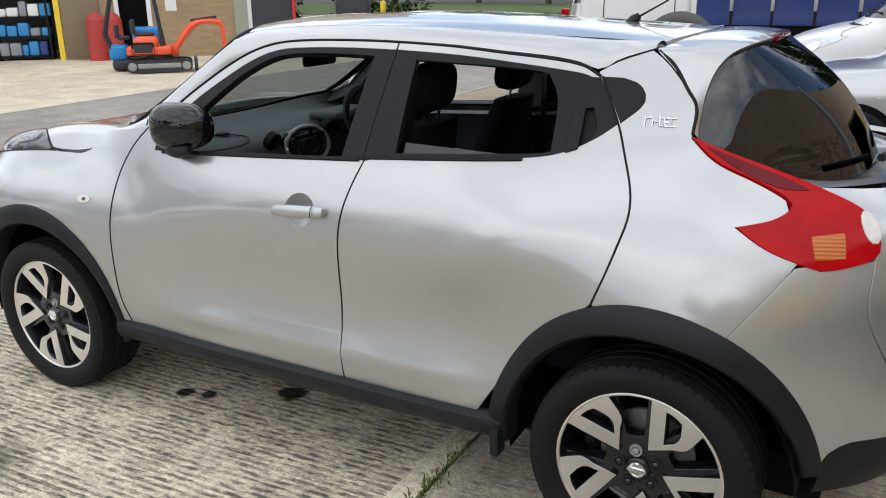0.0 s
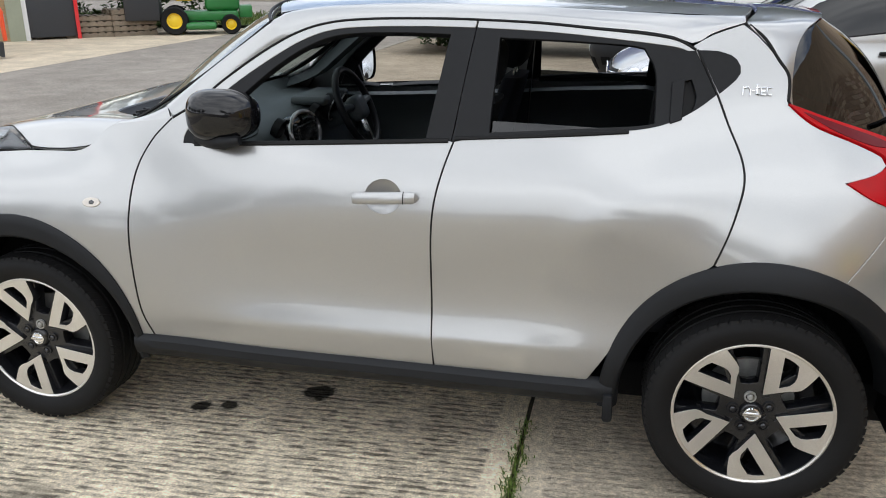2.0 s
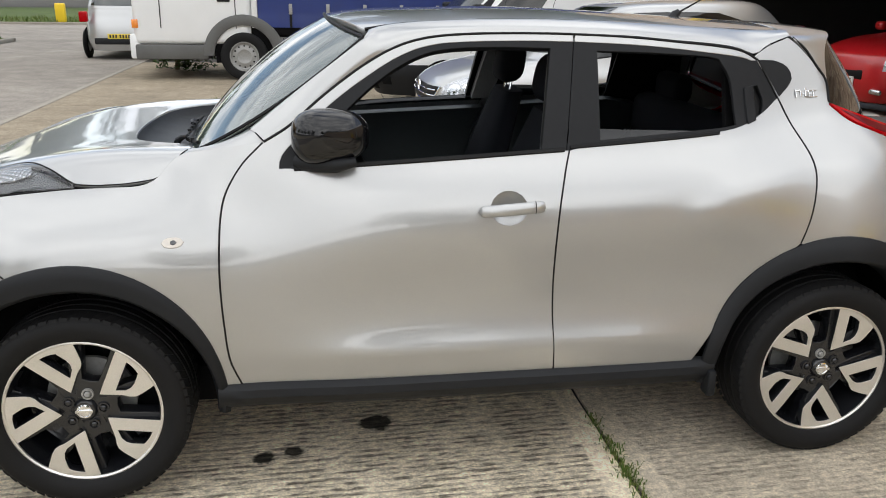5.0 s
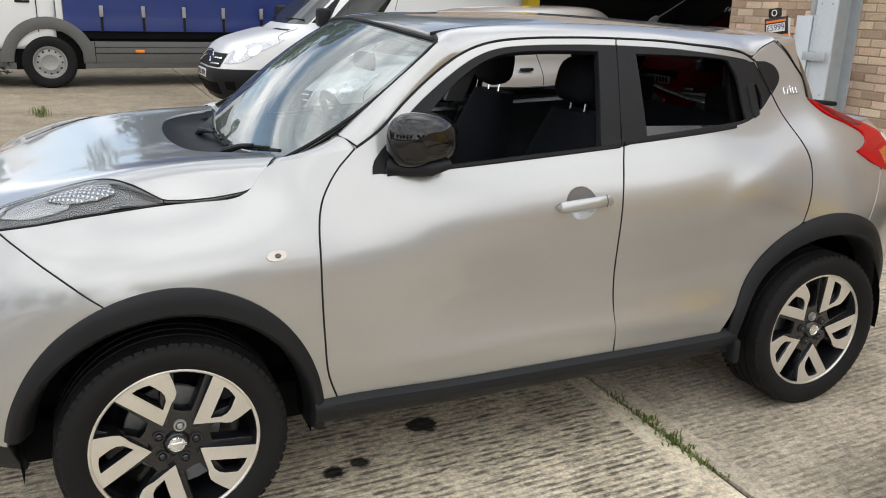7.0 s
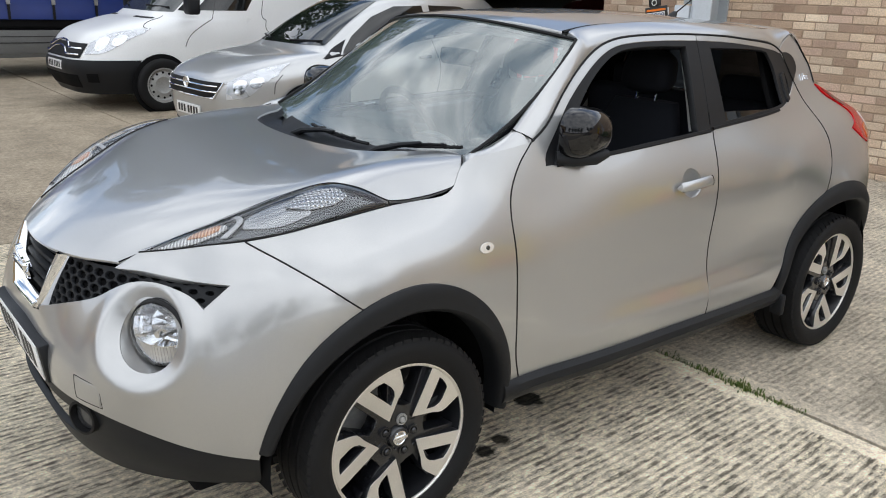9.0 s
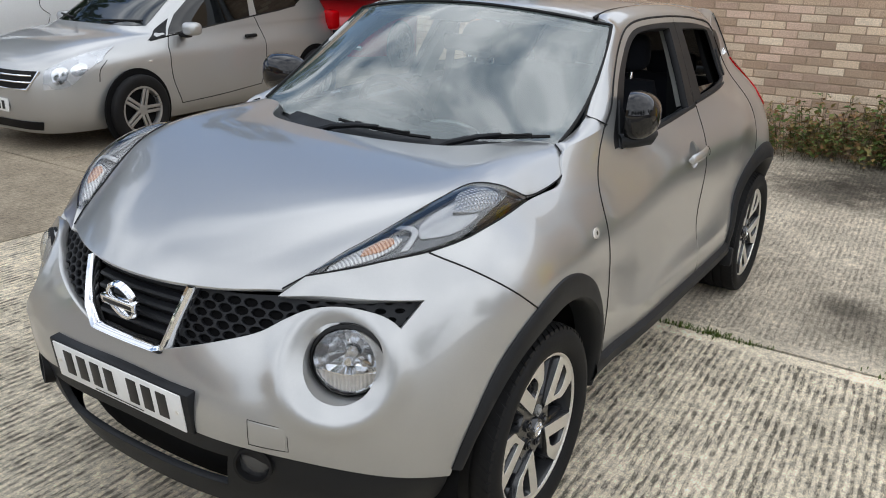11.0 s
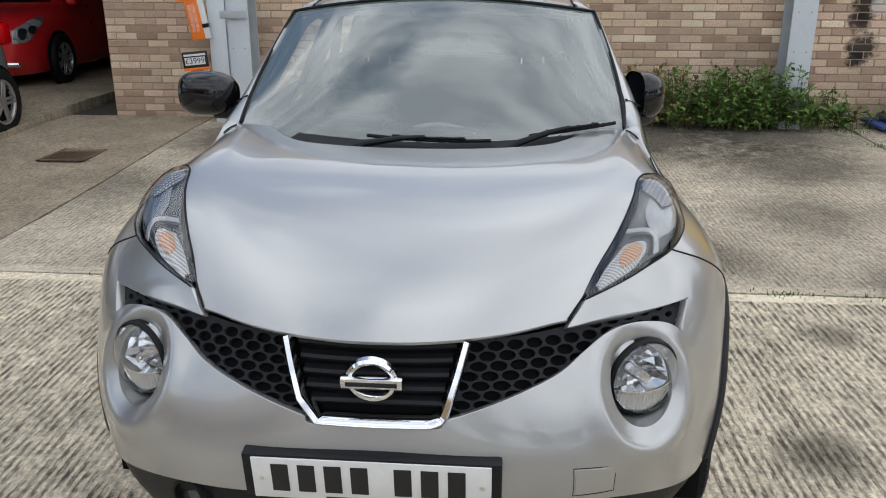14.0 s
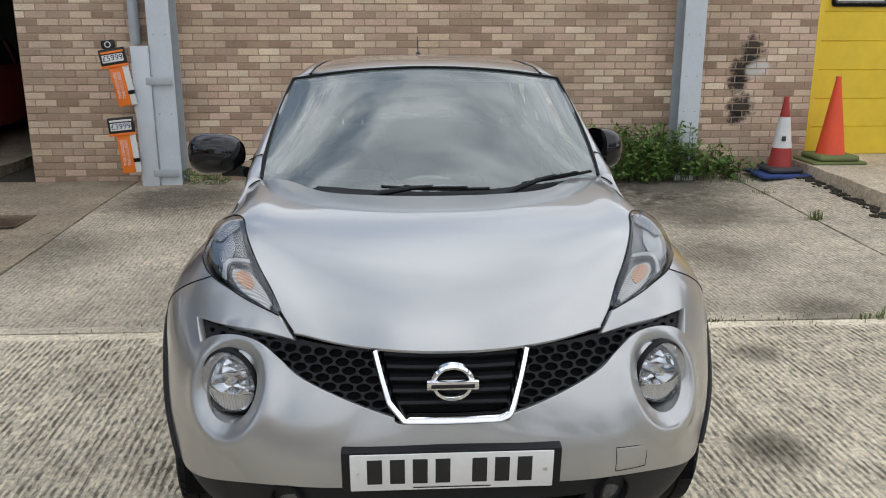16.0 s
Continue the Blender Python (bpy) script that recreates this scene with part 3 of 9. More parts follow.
fw_top = [(-0.400, 0.973), (-0.30, 0.991), (-0.218, 1.004), (-0.10, 1.016), (0.022, 1.024), (0.12, 1.027), (0.211, 1.031), (0.262, 1.050), (0.292, 1.082), (0.318, 1.108), (0.351, 1.124)]
fw_cowl = [(0.351, 1.124), (0.43, 1.136), (0.51, 1.147), (0.583, 1.157)]
fw_door = shift(DOOR_F, -GAP)
both(lambda m: panel("front_wing", [S(*fw_top), S(*fw_cowl), S(*fw_door), S(fw_door[-1], *arch(0, 0.500, 7, 108, 16)), S(arch(0, 0.500, 108, 109, 1)[0], (-0.160, 0.795)), S((-0.160, 0.795), (-0.255, 0.870), (-0.337, 0.930), (-0.400, 0.973))],
                     flank, SILVER, car, 0.025, 0.02, mirror=m))



HAUNCH = [np.array(q) for q in even([(1.860, 0.820), (1.900, 0.862), (1.945, 0.902), (1.998, 0.954), (2.092, 1.001), (2.190, 1.030), (2.321, 1.056), (2.440, 1.068)], 0.075)]


def crease(u, z):
    """Pressed lines of the doors: the low swage and the haunch swelling below its crease over the rear wheel."""
    e = min(max((u - 0.55) / 0.35, 0.0), 1.0) * min(max((2.06 - u) / 0.25, 0.0), 1.0)
    d = -0.009 * e * math.exp(-math.hypot(z - 0.49, 0.010) / 0.035)
    if u > 1.75 and z > 0.68:
        p = np.array((u, z))
        best = (9.0, 0.0, 0)
        for i, (a, b) in enumerate(zip(HAUNCH, HAUNCH[1:])):
            q = b - a
            f = min(max(float((p - a) @ q / (q @ q)), 0.0), 1.0)
            r = p - a - f * q
            m_ = float(np.hypot(*r))
            if m_ < best[0]:
                best = (m_, math.copysign(m_, float(q[0] * r[1] - q[1] * r[0])), i + f)
        n, t = best[1], best[2] / (len(HAUNCH) - 1)
        fade = math.sin(math.pi * min(max(t, 0.0), 1.0)) ** 1.3
        d -= 0.013 * fade / (1 + math.exp(n / 0.020)) * math.exp(-(max(0.0, -n) / 0.18) ** 2)
    return d


RECESS = [S((2.221, 1.305), (2.276, 1.316)), S((2.276, 1.316), (2.295, 1.263), (2.281, 1.220)), S((2.281, 1.220), (2.249, 1.196), (2.221, 1.199)), S((2.221, 1.199), (2.221, 1.305))]
CUP = [[(1.355 + 0.062 * math.cos(a * math.pi / 12), 0.952 + 0.055 * math.sin(a * math.pi / 12)) for a in range(25)]]
front_doors, rear_doors = [], []
for m in (False, True):
    inner = [(1.603, 1.459), (1.448, 1.461), (1.265, 1.458), (1.132, 1.447), (1.030, 1.415), (0.918, 1.352), (0.790, 1.263), (0.698, 1.177), (0.642, 1.118), (0.633, 1.078)]
    belt = [(0.633, 1.078), (0.741, 1.081), (1.092, 1.102), (1.464, 1.120), (1.552, 1.125)]
    d = panel("front_door", [S(*TOPLINE), S(TOPLINE[-1], inner[0]), S(*inner), S(*belt), S(*BLINE), S(BLINE[-1], (1.2, 0.380), (0.8, 0.372), DOOR_F[-1]), S(*DOOR_F[::-1])],
              flank, SILVER, car, 0.022, 0.02, mirror=m, deep=crease, holes=[CUP])
    front_doors.append(d)
    rb = shift(BLINE, GAP)
    ra = arch(2.53, 0.505, 159, 110.6, 10)
    r = panel("rear_door", [S(rb[0], (1.672, 1.140), (2.019, 1.163), (2.152, 1.175), (2.233, 1.197), (2.305, 1.235), RLINE[0]), S(*RLINE), S(RLINE[-1], *ra[::-1]), S(ra[0], (2.02, 0.392)), S((2.02, 0.392), (1.75, 0.388), rb[-1]), S(*rb[::-1])],
              flank, SILVER, car, 0.022, 0.02, mirror=m, deep=crease)
    rear_doors.append(r)
    panel("window_frame", [S((1.615, 1.479), (1.805, 1.471), (1.980, 1.456), (2.131, 1.442), (2.223, 1.426), (2.282, 1.397)), S((2.282, 1.397), (2.259, 1.397)), S((2.259, 1.397), (2.203, 1.411), (1.978, 1.437), (1.805, 1.451), (1.612, 1.459)), S((1.612, 1.459), (1.615, 1.479))],
          flank, SILVER, r, 0.02, 0.015, mirror=m)
    # black film on the pillars and round the openings
    fo = [(0.895, 1.089), (1.092, 1.107), (1.295, 1.117), (1.477, 1.126)]
    ft = [(1.528, 1.439), (1.346, 1.442), (1.193, 1.436), (1.101, 1.418), (1.009, 1.375), (0.918, 1.312), (0.816, 1.222), (0.760, 1.161), (0.738, 1.102)]
    win_f = [S(*fo), S(fo[-1], ft[0]), S(*ft), S(ft[-1], fo[0])]
    panel("window_surround", [S(*[(x, z - 0.002) for x, z in inner[::-1]]), S(inner[0], (1.605, 1.458)), S((1.605, 1.458), (1.556, 1.119)), S((1.556, 1.119), *belt[::-1][1:])],
          flank, SATIN, d, 0.025, 0.03, holes=[win_f], lift=-0.002, mirror=m, label="satin black pillar film and window seals")
    rt = [(1.685, 1.431), (1.907, 1.424), (2.111, 1.409), (2.147, 1.380), (2.172, 1.324), (2.177, 1.191)]
    rl = [(2.177, 1.191), (2.131, 1.183), (1.958, 1.172), (1.674, 1.151)]
    win_r = [S(*rt), S(*rl), S(rl[-1], rt[0])]
    panel("window_surround", [S((1.611, 1.460), (1.805, 1.453), (1.978, 1.439), (2.203, 1.413), (2.282, 1.398)), S((2.282, 1.398), (2.350, 1.275)), S((2.350, 1.275), (2.305, 1.232), (2.233, 1.195), (2.152, 1.173), (2.019, 1.161), (1.672, 1.138), (1.561, 1.121)), S((1.561, 1.121), (1.611, 1.460))],
          flank, SATIN, r, 0.025, 0.012, holes=[win_r, RECESS], lift=-0.002, mirror=m, label="satin black pillar film and window seals")
    panel("corner_trim", [S((2.291, 1.397), (2.346, 1.395)), S((2.346, 1.395), (2.392, 1.380), (2.415, 1.349), (2.407, 1.319), (2.358, 1.275)), S((2.358, 1.275), (2.291, 1.397))],
          flank, SATIN, car, 0.02, 0.012, lift=0.001, mirror=m)
    # rear quarter up to the roof
    q_top = [(2.276, 1.410), (2.33, 1.440), (2.415, 1.470)]
    hatch = [(2.415, 1.470), (2.46, 1.437), (2.52, 1.375), (2.553, 1.325), (2.556, 1.245)]
    lamp_l = [(2.556, 1.245), (2.63, 1.190), (2.74, 1.148), (2.815, 1.115), (2.832, 1.095), (2.80, 1.072), (2.712, 1.050)]
    lamp_b = [(2.712, 1.050), (2.79, 1.005), (2.872, 0.975)]
    qs = [(2.872, 0.975), (2.80, 0.872), (2.735, 0.785)]
    panel("rear_quarter", [S(*q_top), S(*hatch), S(*lamp_l), S(*lamp_b), S(*qs), S(*arch(2.53, 0.502, 65.7, 110.2, 14)), S(*shift(RLINE, GAP)[::-1]), S((RLINE[0][0] + GAP, RLINE[0][1]), (2.276, 1.410))],
          flank, SILVER, car, 0.028, 0.02, mirror=m)
    # tail lamp, lower tailgate, rear bumper and glass on the same surface
    tl = [(2.560, 1.248), (2.674, 1.209), (2.747, 1.186), (2.819, 1.163), (2.89, 1.139), (2.96, 1.114), (2.994, 1.098)]
    te = [(2.994, 1.098), (3.034, 1.06), (3.046, 1.00), (2.99, 0.972), (2.93, 0.962), (2.878, 0.975)]
    lamp = panel("tail_lamp", [S(*tl), S(*te), S((2.878, 0.975), (2.80, 1.003), (2.722, 1.048)), S((2.722, 1.048), (2.80, 1.068), (2.838, 1.095), (2.822, 1.118), (2.745, 1.152), (2.635, 1.194), (2.560, 1.248))],
                 flank, RED_LENS, car, 0.02, 0.03, lift=0.006, mirror=m, label="red boomerang tail lamp")
    panel("lens_strip", [S((2.60, 1.226), (2.70, 1.192), (2.80, 1.159), (2.87, 1.132)), S((2.87, 1.132), (2.80, 1.137), (2.70, 1.172), (2.60, 1.226))], flank, DEEP_RED, lamp, 0.015, 0.004, lift=0.008, mirror=m)
    panel("indicator_lens", [S((2.895, 1.035), (2.965, 1.045)), S((2.965, 1.045), (2.975, 0.99)), S((2.975, 0.99), (2.91, 0.985)), S((2.91, 0.985), (2.895, 1.035))], flank, FLUTES_ORANGE, lamp, 0.015, 0.004, lift=0.009, mirror=m, label="amber indicator lens")
    panel("reversing_lens", [[(u0 + 0.020 * math.cos(k * math.pi / 8), 1.058 + 0.034 * math.sin(k * math.pi / 8)) for u0 in (at_x(3.022, 1.058)[0],) for k in range(17)]], flank, WHITE_LENS, lamp, 0.012, 0.004, lift=0.010, mirror=m, label="white reversing lens")
END = BASE + math.pi / 2 * ARC


def around(u, z):
    """The flank carried on round the tail to the far side."""
    if u <= END:
        return flank(u, z)
    p = flank(2 * END - u, z)
    return Vector((p[0], -p[1], p[2]))


rev = lambda seg: [(2 * END - u, z) for u, z in reversed(seg)]
def far(p):
    return (p[0], -p[1], p[2])


def along(*keys):
    """A line in space from (fraction, (x, y, z)) keys."""
    c = [curve1(*[(a, p[k]) for a, p in keys]) for k in range(3)]
    return lambda f: Vector([g(f) for g in c])


RG_BASE = along((0.0, (3.020, 0.0, 1.125)), (0.35, (2.975, 0.22, 1.112)), (0.58, (2.890, 0.36, 1.114)), (0.72, (2.806, 0.44, 1.136)), (0.86, (2.700, 0.522, 1.180)), (1.0, (2.566, 0.576, 1.238)))
RG_TOP = along((0.0, (2.705, 0.0, 1.481)), (0.35, (2.696, 0.165, 1.481)), (0.65, (2.672, 0.315, 1.478)), (0.85, (2.636, 0.393, 1.465)), (1.0, (2.601, 0.435, 1.445)))
RG_SIDE = along((0.0, (2.566, 0.576, 1.238)), (0.24, (2.561, 0.551, 1.287)), (0.55, (2.564, 0.515, 1.353)), (0.82, (2.577, 0.475, 1.408)), (1.0, (2.601, 0.435, 1.445)))


def rear_at(s, t):
    """Rear window: s across, t from base to top."""
    a = abs(s)
    p = RG_BASE(a).lerp(RG_TOP(a), t) + Vector((0.03, 0, 0.04)) * 4 * t * (1 - t) * (1 - s * s)
    p += (RG_SIDE(t) - RG_BASE(1.0).lerp(RG_TOP(1.0), t)) * a ** 3
    return Vector((p.x, p.y if s > 0 else -p.y, p.z))


panel("rear_glass", [[(-1, 0), (-0.72, 0), (-0.35, 0), (0, 0), (0.35, 0), (0.72, 0), (1, 0)], [(1, 0), (1, 0.3), (1, 0.6), (1, 1)], [(1, 1), (0, 1), (-1, 1)], [(-1, 1), (-1, 0.6), (-1, 0.3), (-1, 0)]], rear_at, TINT_REAR, car, 0.06, 0.012, lift=-0.004, centre=Vector((2.3, 0, 1.0)), label="dark tinted rear window")
# ledge from the foot of the glass out to the lamps and the tailgate
LEDGE = along((0.0, around(END, 1.11)), (0.45, far(around(END - 0.3, 1.13))), (0.70, far(flank(*at_x(2.85, 1.150)))), (0.86, far(flank(*at_x(2.70, 1.199)))), (1.0, far(flank(*at_x(2.562, 1.245)))))
rows = []
for f in np.linspace(-1, 1, 41):
    p, q = rear_at(f, 0.0), LEDGE(abs(f))
    q = Vector((q.x - 0.004, q.y if f > 0 else -q.y, q.z - 0.004))
    rows.append([p + Vector((-0.012, 0, -0.008))] + [p.lerp(q, k) + Vector((0, 0, -0.003 + 0.03 * k * (1 - k))) for k in np.linspace(0, 1, 6)])
bm = bmesh.new()
grid(bm, rows)
part("tailgate_ledge", bm, SILVER, car, "silver ledge under the rear window")
hb = S((2.998, 1.090), (2.93, 1.120), (2.86, 1.142))
hs = S((3.046, 0.995), (3.05, 0.85), (3.12, 0.70))
panel("tailgate", [hb[::-1], [hb[0], hs[0]], hs, [hs[-1], (END, 0.68), rev(hs)[0]], rev(hs), [rev(hs)[-1], rev(hb[::-1])[0]], rev(hb[::-1]), [rev(hb[::-1])[-1], (END + 0.3, 1.13), (END, 1.11), (END - 0.3, 1.13), hb[-1]]], around, SILVER, car, 0.04, 0.02)
bs1 = S((2.741, 0.785), (2.806, 0.872), (2.878, 0.968), (2.93, 0.957), (3.04, 0.985))
bs2 = S((3.043, 0.985), (3.045, 0.85), (3.115, 0.69))
ar = S(*arch(2.53, 0.502, 65, 12, 12))
lowr = S((3.02, 0.475), (3.12, 0.50)) + [(END, 0.51)]
panel("rear_bumper", [bs1, bs2, [bs2[-1], (END, 0.67), rev(bs2)[0]], rev(bs2), rev(bs1), rev([bs1[0], ar[0]]), rev(ar), rev([ar[-1]] + lowr), [(END, 0.51)] + lowr[1::-1] + [ar[-1]], ar[::-1], [ar[0], bs1[0]]], around, SILVER, car, 0.035, 0.02)
rv = [ar[-1]] + lowr
panel("rear_valance", [[(u, z - 0.004) for u, z in rv], rev([(u, z - 0.004) for u, z in rv]), rev([S((2.98, 0.30))[0], rv[0]]), [rev(S((2.98, 0.30)))[0], (END, 0.30), S((2.98, 0.30))[0]], [S((2.98, 0.30))[0], rv[0]]], around, CLAD, car, 0.04, 0.02, lift=-0.004)

# roof, pillars, windscreen
ROOF = curve1((0.70, 1.49), (0.80, 1.520), (1.1, 1.548), (1.4, 1.556), (1.8, 1.547), (2.2, 1.526), (2.5, 1.508), (2.8, 1.487))
DITCH = curve1((0.70, 0.50), (0.905, 0.497), (1.1, 0.486), (1.6, 0.472), (2.1, 0.456), (2.45, 0.424), (2.75, 0.39))


def roof_at(x, y):
    return Vector((x, y, ROOF(x) - 0.030 * (y / 0.52) ** 2 - 0.012 * (y / 0.52) ** 4 - 0.018 * min(max((1.08 - x) / 0.16, 0.0), 1.0) * (y / 0.55) ** 4))


edge = [(x, -DITCH(x) + 0.004) for x in np.linspace(0.915, 2.42, 12)]
front_edge = [(0.915, 0.492), (0.86, 0.36), (0.815, 0.18), (0.80, 0.0), (0.815, -0.18), (0.86, -0.36), (0.915, -0.492)]
panel("roof", [edge, [edge[-1], (2.47, -0.2), (2.48, 0.0), (2.47, 0.2), (edge[-1][0], -edge[-1][1])], flipped(edge), front_edge], roof_at, SILVER, car, 0.05, 0.02, centre=Vector((1.6, 0, 0.5)))
panel("headlining", [edge, [edge[-1], (edge[-1][0], -edge[-1][1])], flipped(edge), front_edge], roof_at, TRIM_LIGHT, car, 0.08, 0.01, lift=-0.05, centre=Vector((1.6, 0, 0.5)))
# tailgate top: one pressing from the roof seam to the trailing edge, with cheeks down beside the glass
cap_a = [(2.496, 0.0, ROOF(2.496)), (2.490, -0.16, roof_at(2.49, 0.16).z), (2.470, -0.32, roof_at(2.47, 0.32).z), (2.440, -0.425, roof_at(2.44, 0.425).z - 0.004), tuple(flank(*at_x(2.428, 1.474))), tuple(flank(*at_x(2.467, 1.437))), tuple(flank(*at_x(2.526, 1.375))), tuple(flank(*at_x(2.556, 1.325))), tuple(flank(*at_x(2.559, 1.262)))]
cap_b = [(2.692, 0.0, 1.494), (2.688, -0.16, 1.493), (2.673, -0.30, 1.490), (2.640, -0.395, 1.478), (2.607, -0.440, 1.455), (2.582, -0.482, 1.412), (2.571, -0.522, 1.355), (2.569, -0.555, 1.290), (2.572, -0.580, 1.245)]
ca, cb = even(smooth_line(cap_a, 10), 0.02), smooth_line(cap_b, 10)
cb = [Vector([np.interp(i / (len(ca) - 1) * (len(cb) - 1), range(len(cb)), [p[c] for p in cb]) for c in range(3)]) for i in range(len(ca))]
ca = [Vector(np.array(smooth_line(cap_a, 10))[int(round(i / (len(ca) - 1) * (len(smooth_line(cap_a, 10)) - 1)))]) for i in range(len(ca))]
half = []
for p, q in zip(ca, cb):
    out = ((p + q) / 2 - Vector((2.45, 0, 1.25))).normalized()
    w = (q - p).length
    row = [p - out * 0.014, p] + [p.lerp(q, f) + out * w * 0.05 * (1 - (2 * f - 1) ** 2) * (1 - 0.35 * f) for f in np.linspace(0.02, 1.0, 9)]
    row += [q - out * 0.010 + Vector((0.003, 0, 0)), q - out * 0.034 - (q - p).normalized() * 0.004]
    half.append(row)
bm = bmesh.new()
grid(bm, [[Vector((v.x, -v.y, v.z)) for v in r] for r in half[:0:-1]] + half)
part("tailgate_top", bm, SILVER, car, "silver tailgate top with roof spoiler")

GLASS_EDGE = [(0.375, -0.645, 1.124), (0.455, -0.658, 1.150), (0.542, -0.662, 1.190), (0.634, -0.642, 1.262), (0.726, -0.620, 1.333), (0.818, -0.597, 1.402), (0.91, -0.573, 1.468)]
RAIL_IN = GLASS_EDGE[2:] + [(0.925, -0.545, 1.480), (0.935, -0.510, 1.490), (1.0, -0.491, roof_at(1.0, 0.491).z)] + [(x, -DITCH(x), roof_at(x, DITCH(x)).z) for x in (1.15, 1.4, 1.7, 2.0, 2.2, 2.43)]


def pillar_strip(m):
    s = -1 if m else 1
    a = [Vector(p) for p in even(smooth_line(RAIL_IN, 10), 0.03)]
    outer_pts = [tuple(flank(x, z + 0.004)) for x, z in [(0.590, 1.160)] + TOPLINE[1:] + [(1.8, 1.474), (1.972, 1.460), (2.12, 1.448), (2.21, 1.434), (2.276, 1.414), (2.33, 1.444), (2.422, 1.474)]]
    b = smooth_line(outer_pts, 10)
    bp = np.array([tuple(p) for p in b])
    sl = np.concatenate([[0], np.cumsum(np.linalg.norm(np.diff(bp, axis=0), axis=1))])
    rows = []
    for i, p in enumerate(a):
        t = i / (len(a) - 1)
        q = Vector([np.interp(t * sl[-1], sl, bp[:, c]) for c in range(3)])
        n = (q - p).cross(Vector((1, 0, 0.3)))
        n = n if n.z > 0 or n.y < 0 else -n
        n.normalize()
        if n.y > 0:
            n = -n
        w = (q - p).length
        row = []
        for k in range(9):
            f = k / 8
            h = w * 0.16 * (1 - (2 * f - 1) ** 4) * (1 - 0.3 * f)
            c = p.lerp(q, f) + n * h
            row.append(Vector((c.x, s * c.y, c.z)))
        row = [row[0] + Vector((0.0, s * 0.012, -0.02))] + row + [row[-1] + Vector((0, s * 0.02, -0.006))]
        rows.append(row)
    bm = bmesh.new()
    grid(bm, rows)
    part("roof_pillar", bm, SILVER, car)


both(pillar_strip)
SC_B = curve1((-0.66, 0.530), (-0.5, 0.400), (-0.25, 0.300), (0, 0.270), (0.25, 0.300), (0.5, 0.400), (0.66, 0.530))


def screen_at(s, t):
    """Windscreen: s across (-1 to 1), t from base to top."""
    yb, yt = 0.645 * s, 0.573 * s
    zb, zt = 1.058 + 0.064 * s * s, 1.521 - 0.053 * s * s
    xb, xt = 0.275 + 0.070 * s * s + 0.03 * s ** 4, 0.795 + 0.060 * s * s + 0.055 * s ** 4
    bow = 0.045 * 4 * t * (1 - t) * (1 - 0.35 * s * s)
    sag = 4 * t * (1 - t) * s ** 4
    return Vector((xb + (xt - xb) * t - bow * 0.7 + 0.012 * sag, yb + (yt - yb) * t + math.copysign(0.030 * sag, s), zb + (zt - zb) * t + bow * 0.7 - 0.050 * sag))


sq = [[(-1, 0), (0, 0), (1, 0)], [(1, 0), (1, 1)], [(1, 1), (0, 1), (-1, 1)], [(-1, 1), (-1, 0)]]
panel("windscreen", sq, screen_at, SCREEN, car, 0.07, 0.004, lift=-0.004, centre=Vector((1.4, 0, 0.9)), label="laminated windscreen reflecting the sky")
hole = [[[(-0.955, 0.11), (0, 0.085), (0.955, 0.11)], [(0.955, 0.11), (0.965, 0.97)], [(0.965, 0.97), (0.20, 0.968), (0.16, 0.86), (-0.16, 0.86), (-0.20, 0.968), (-0.965, 0.97)], [(-0.965, 0.97), (-0.955, 0.11)]]]
panel("screen_frit", sq, screen_at, SEAL, car, 0.05, 0.004, holes=hole, lift=-0.012, centre=Vector((1.4, 0, 0.9)), label="black printed border of the windscreen")
bm = bmesh.new()
tube(bm, [screen_at(s, 1.0) + Vector((0, 0, 0.0)) for s in np.linspace(-1, 1, 21)], 0.006, 6)
for s in (-1, 1):
    tube(bm, [screen_at(s, t) for t in np.linspace(0.02, 1, 14)], 0.006, 6)
part("screen_seal", bm, SEAL, car)
for s in (-1, 1):
    part("roof_ditch_seal", tube(bmesh.new(), [(x, s * DITCH(x), roof_at(x, DITCH(x)).z - 0.002) for x in np.linspace(0.92, 2.40, 24)], 0.006, 6), SEAL, car)
# wing top beside the screen
for s_ in (1, -1):
    inner_l = [Vector(p) for p in even(smooth_line([tuple(bonnet_at(0.318, -0.690)), tuple(bonnet_at(0.355, -0.647))] + GLASS_EDGE[:3] + [(0.575, -0.655, 1.215)], 8), 0.012)]
    outer_e = np.array(even(smooth_line([tuple(flank(x, z)) for x, z in [(0.316, 1.106)] + fw_cowl + [(0.600, 1.166)]], 8), 0.006))
    outer_l = [Vector([np.interp(k / (len(inner_l) - 1) * (len(outer_e) - 1), range(len(outer_e)), outer_e[:, c]) for c in range(3)]) for k in range(len(inner_l))]
    bm = bmesh.new()
    rows = []
    for p, q in zip(inner_l, outer_l):
        row = [p + Vector((0, 0.006, -0.02))] + [p.lerp(q, f) + Vector((0, -0.3, 0.9)) * 0.010 * min(1.0, (p - q).length / 0.06) * (1 - (2 * f - 1) ** 2) for f in np.linspace(0, 1, 7)] + [q + Vector((0, 0.004, -0.02))]
        rows.append([Vector((v.x, s_ * v.y, v.z)) for v in row])
    grid(bm, rows)
    part("wing_corner", bm, SILVER, car)
    part("pillar_shut_line", tube(bmesh.new(), [Vector((v.x, s_ * v.y, v.z)) for v in (Vector((0.542, -0.664, 1.196)), Vector((0.565, -0.690, 1.184)), Vector((0.588, -0.722, 1.166)))], 0.0026, 6), SEAL, car)
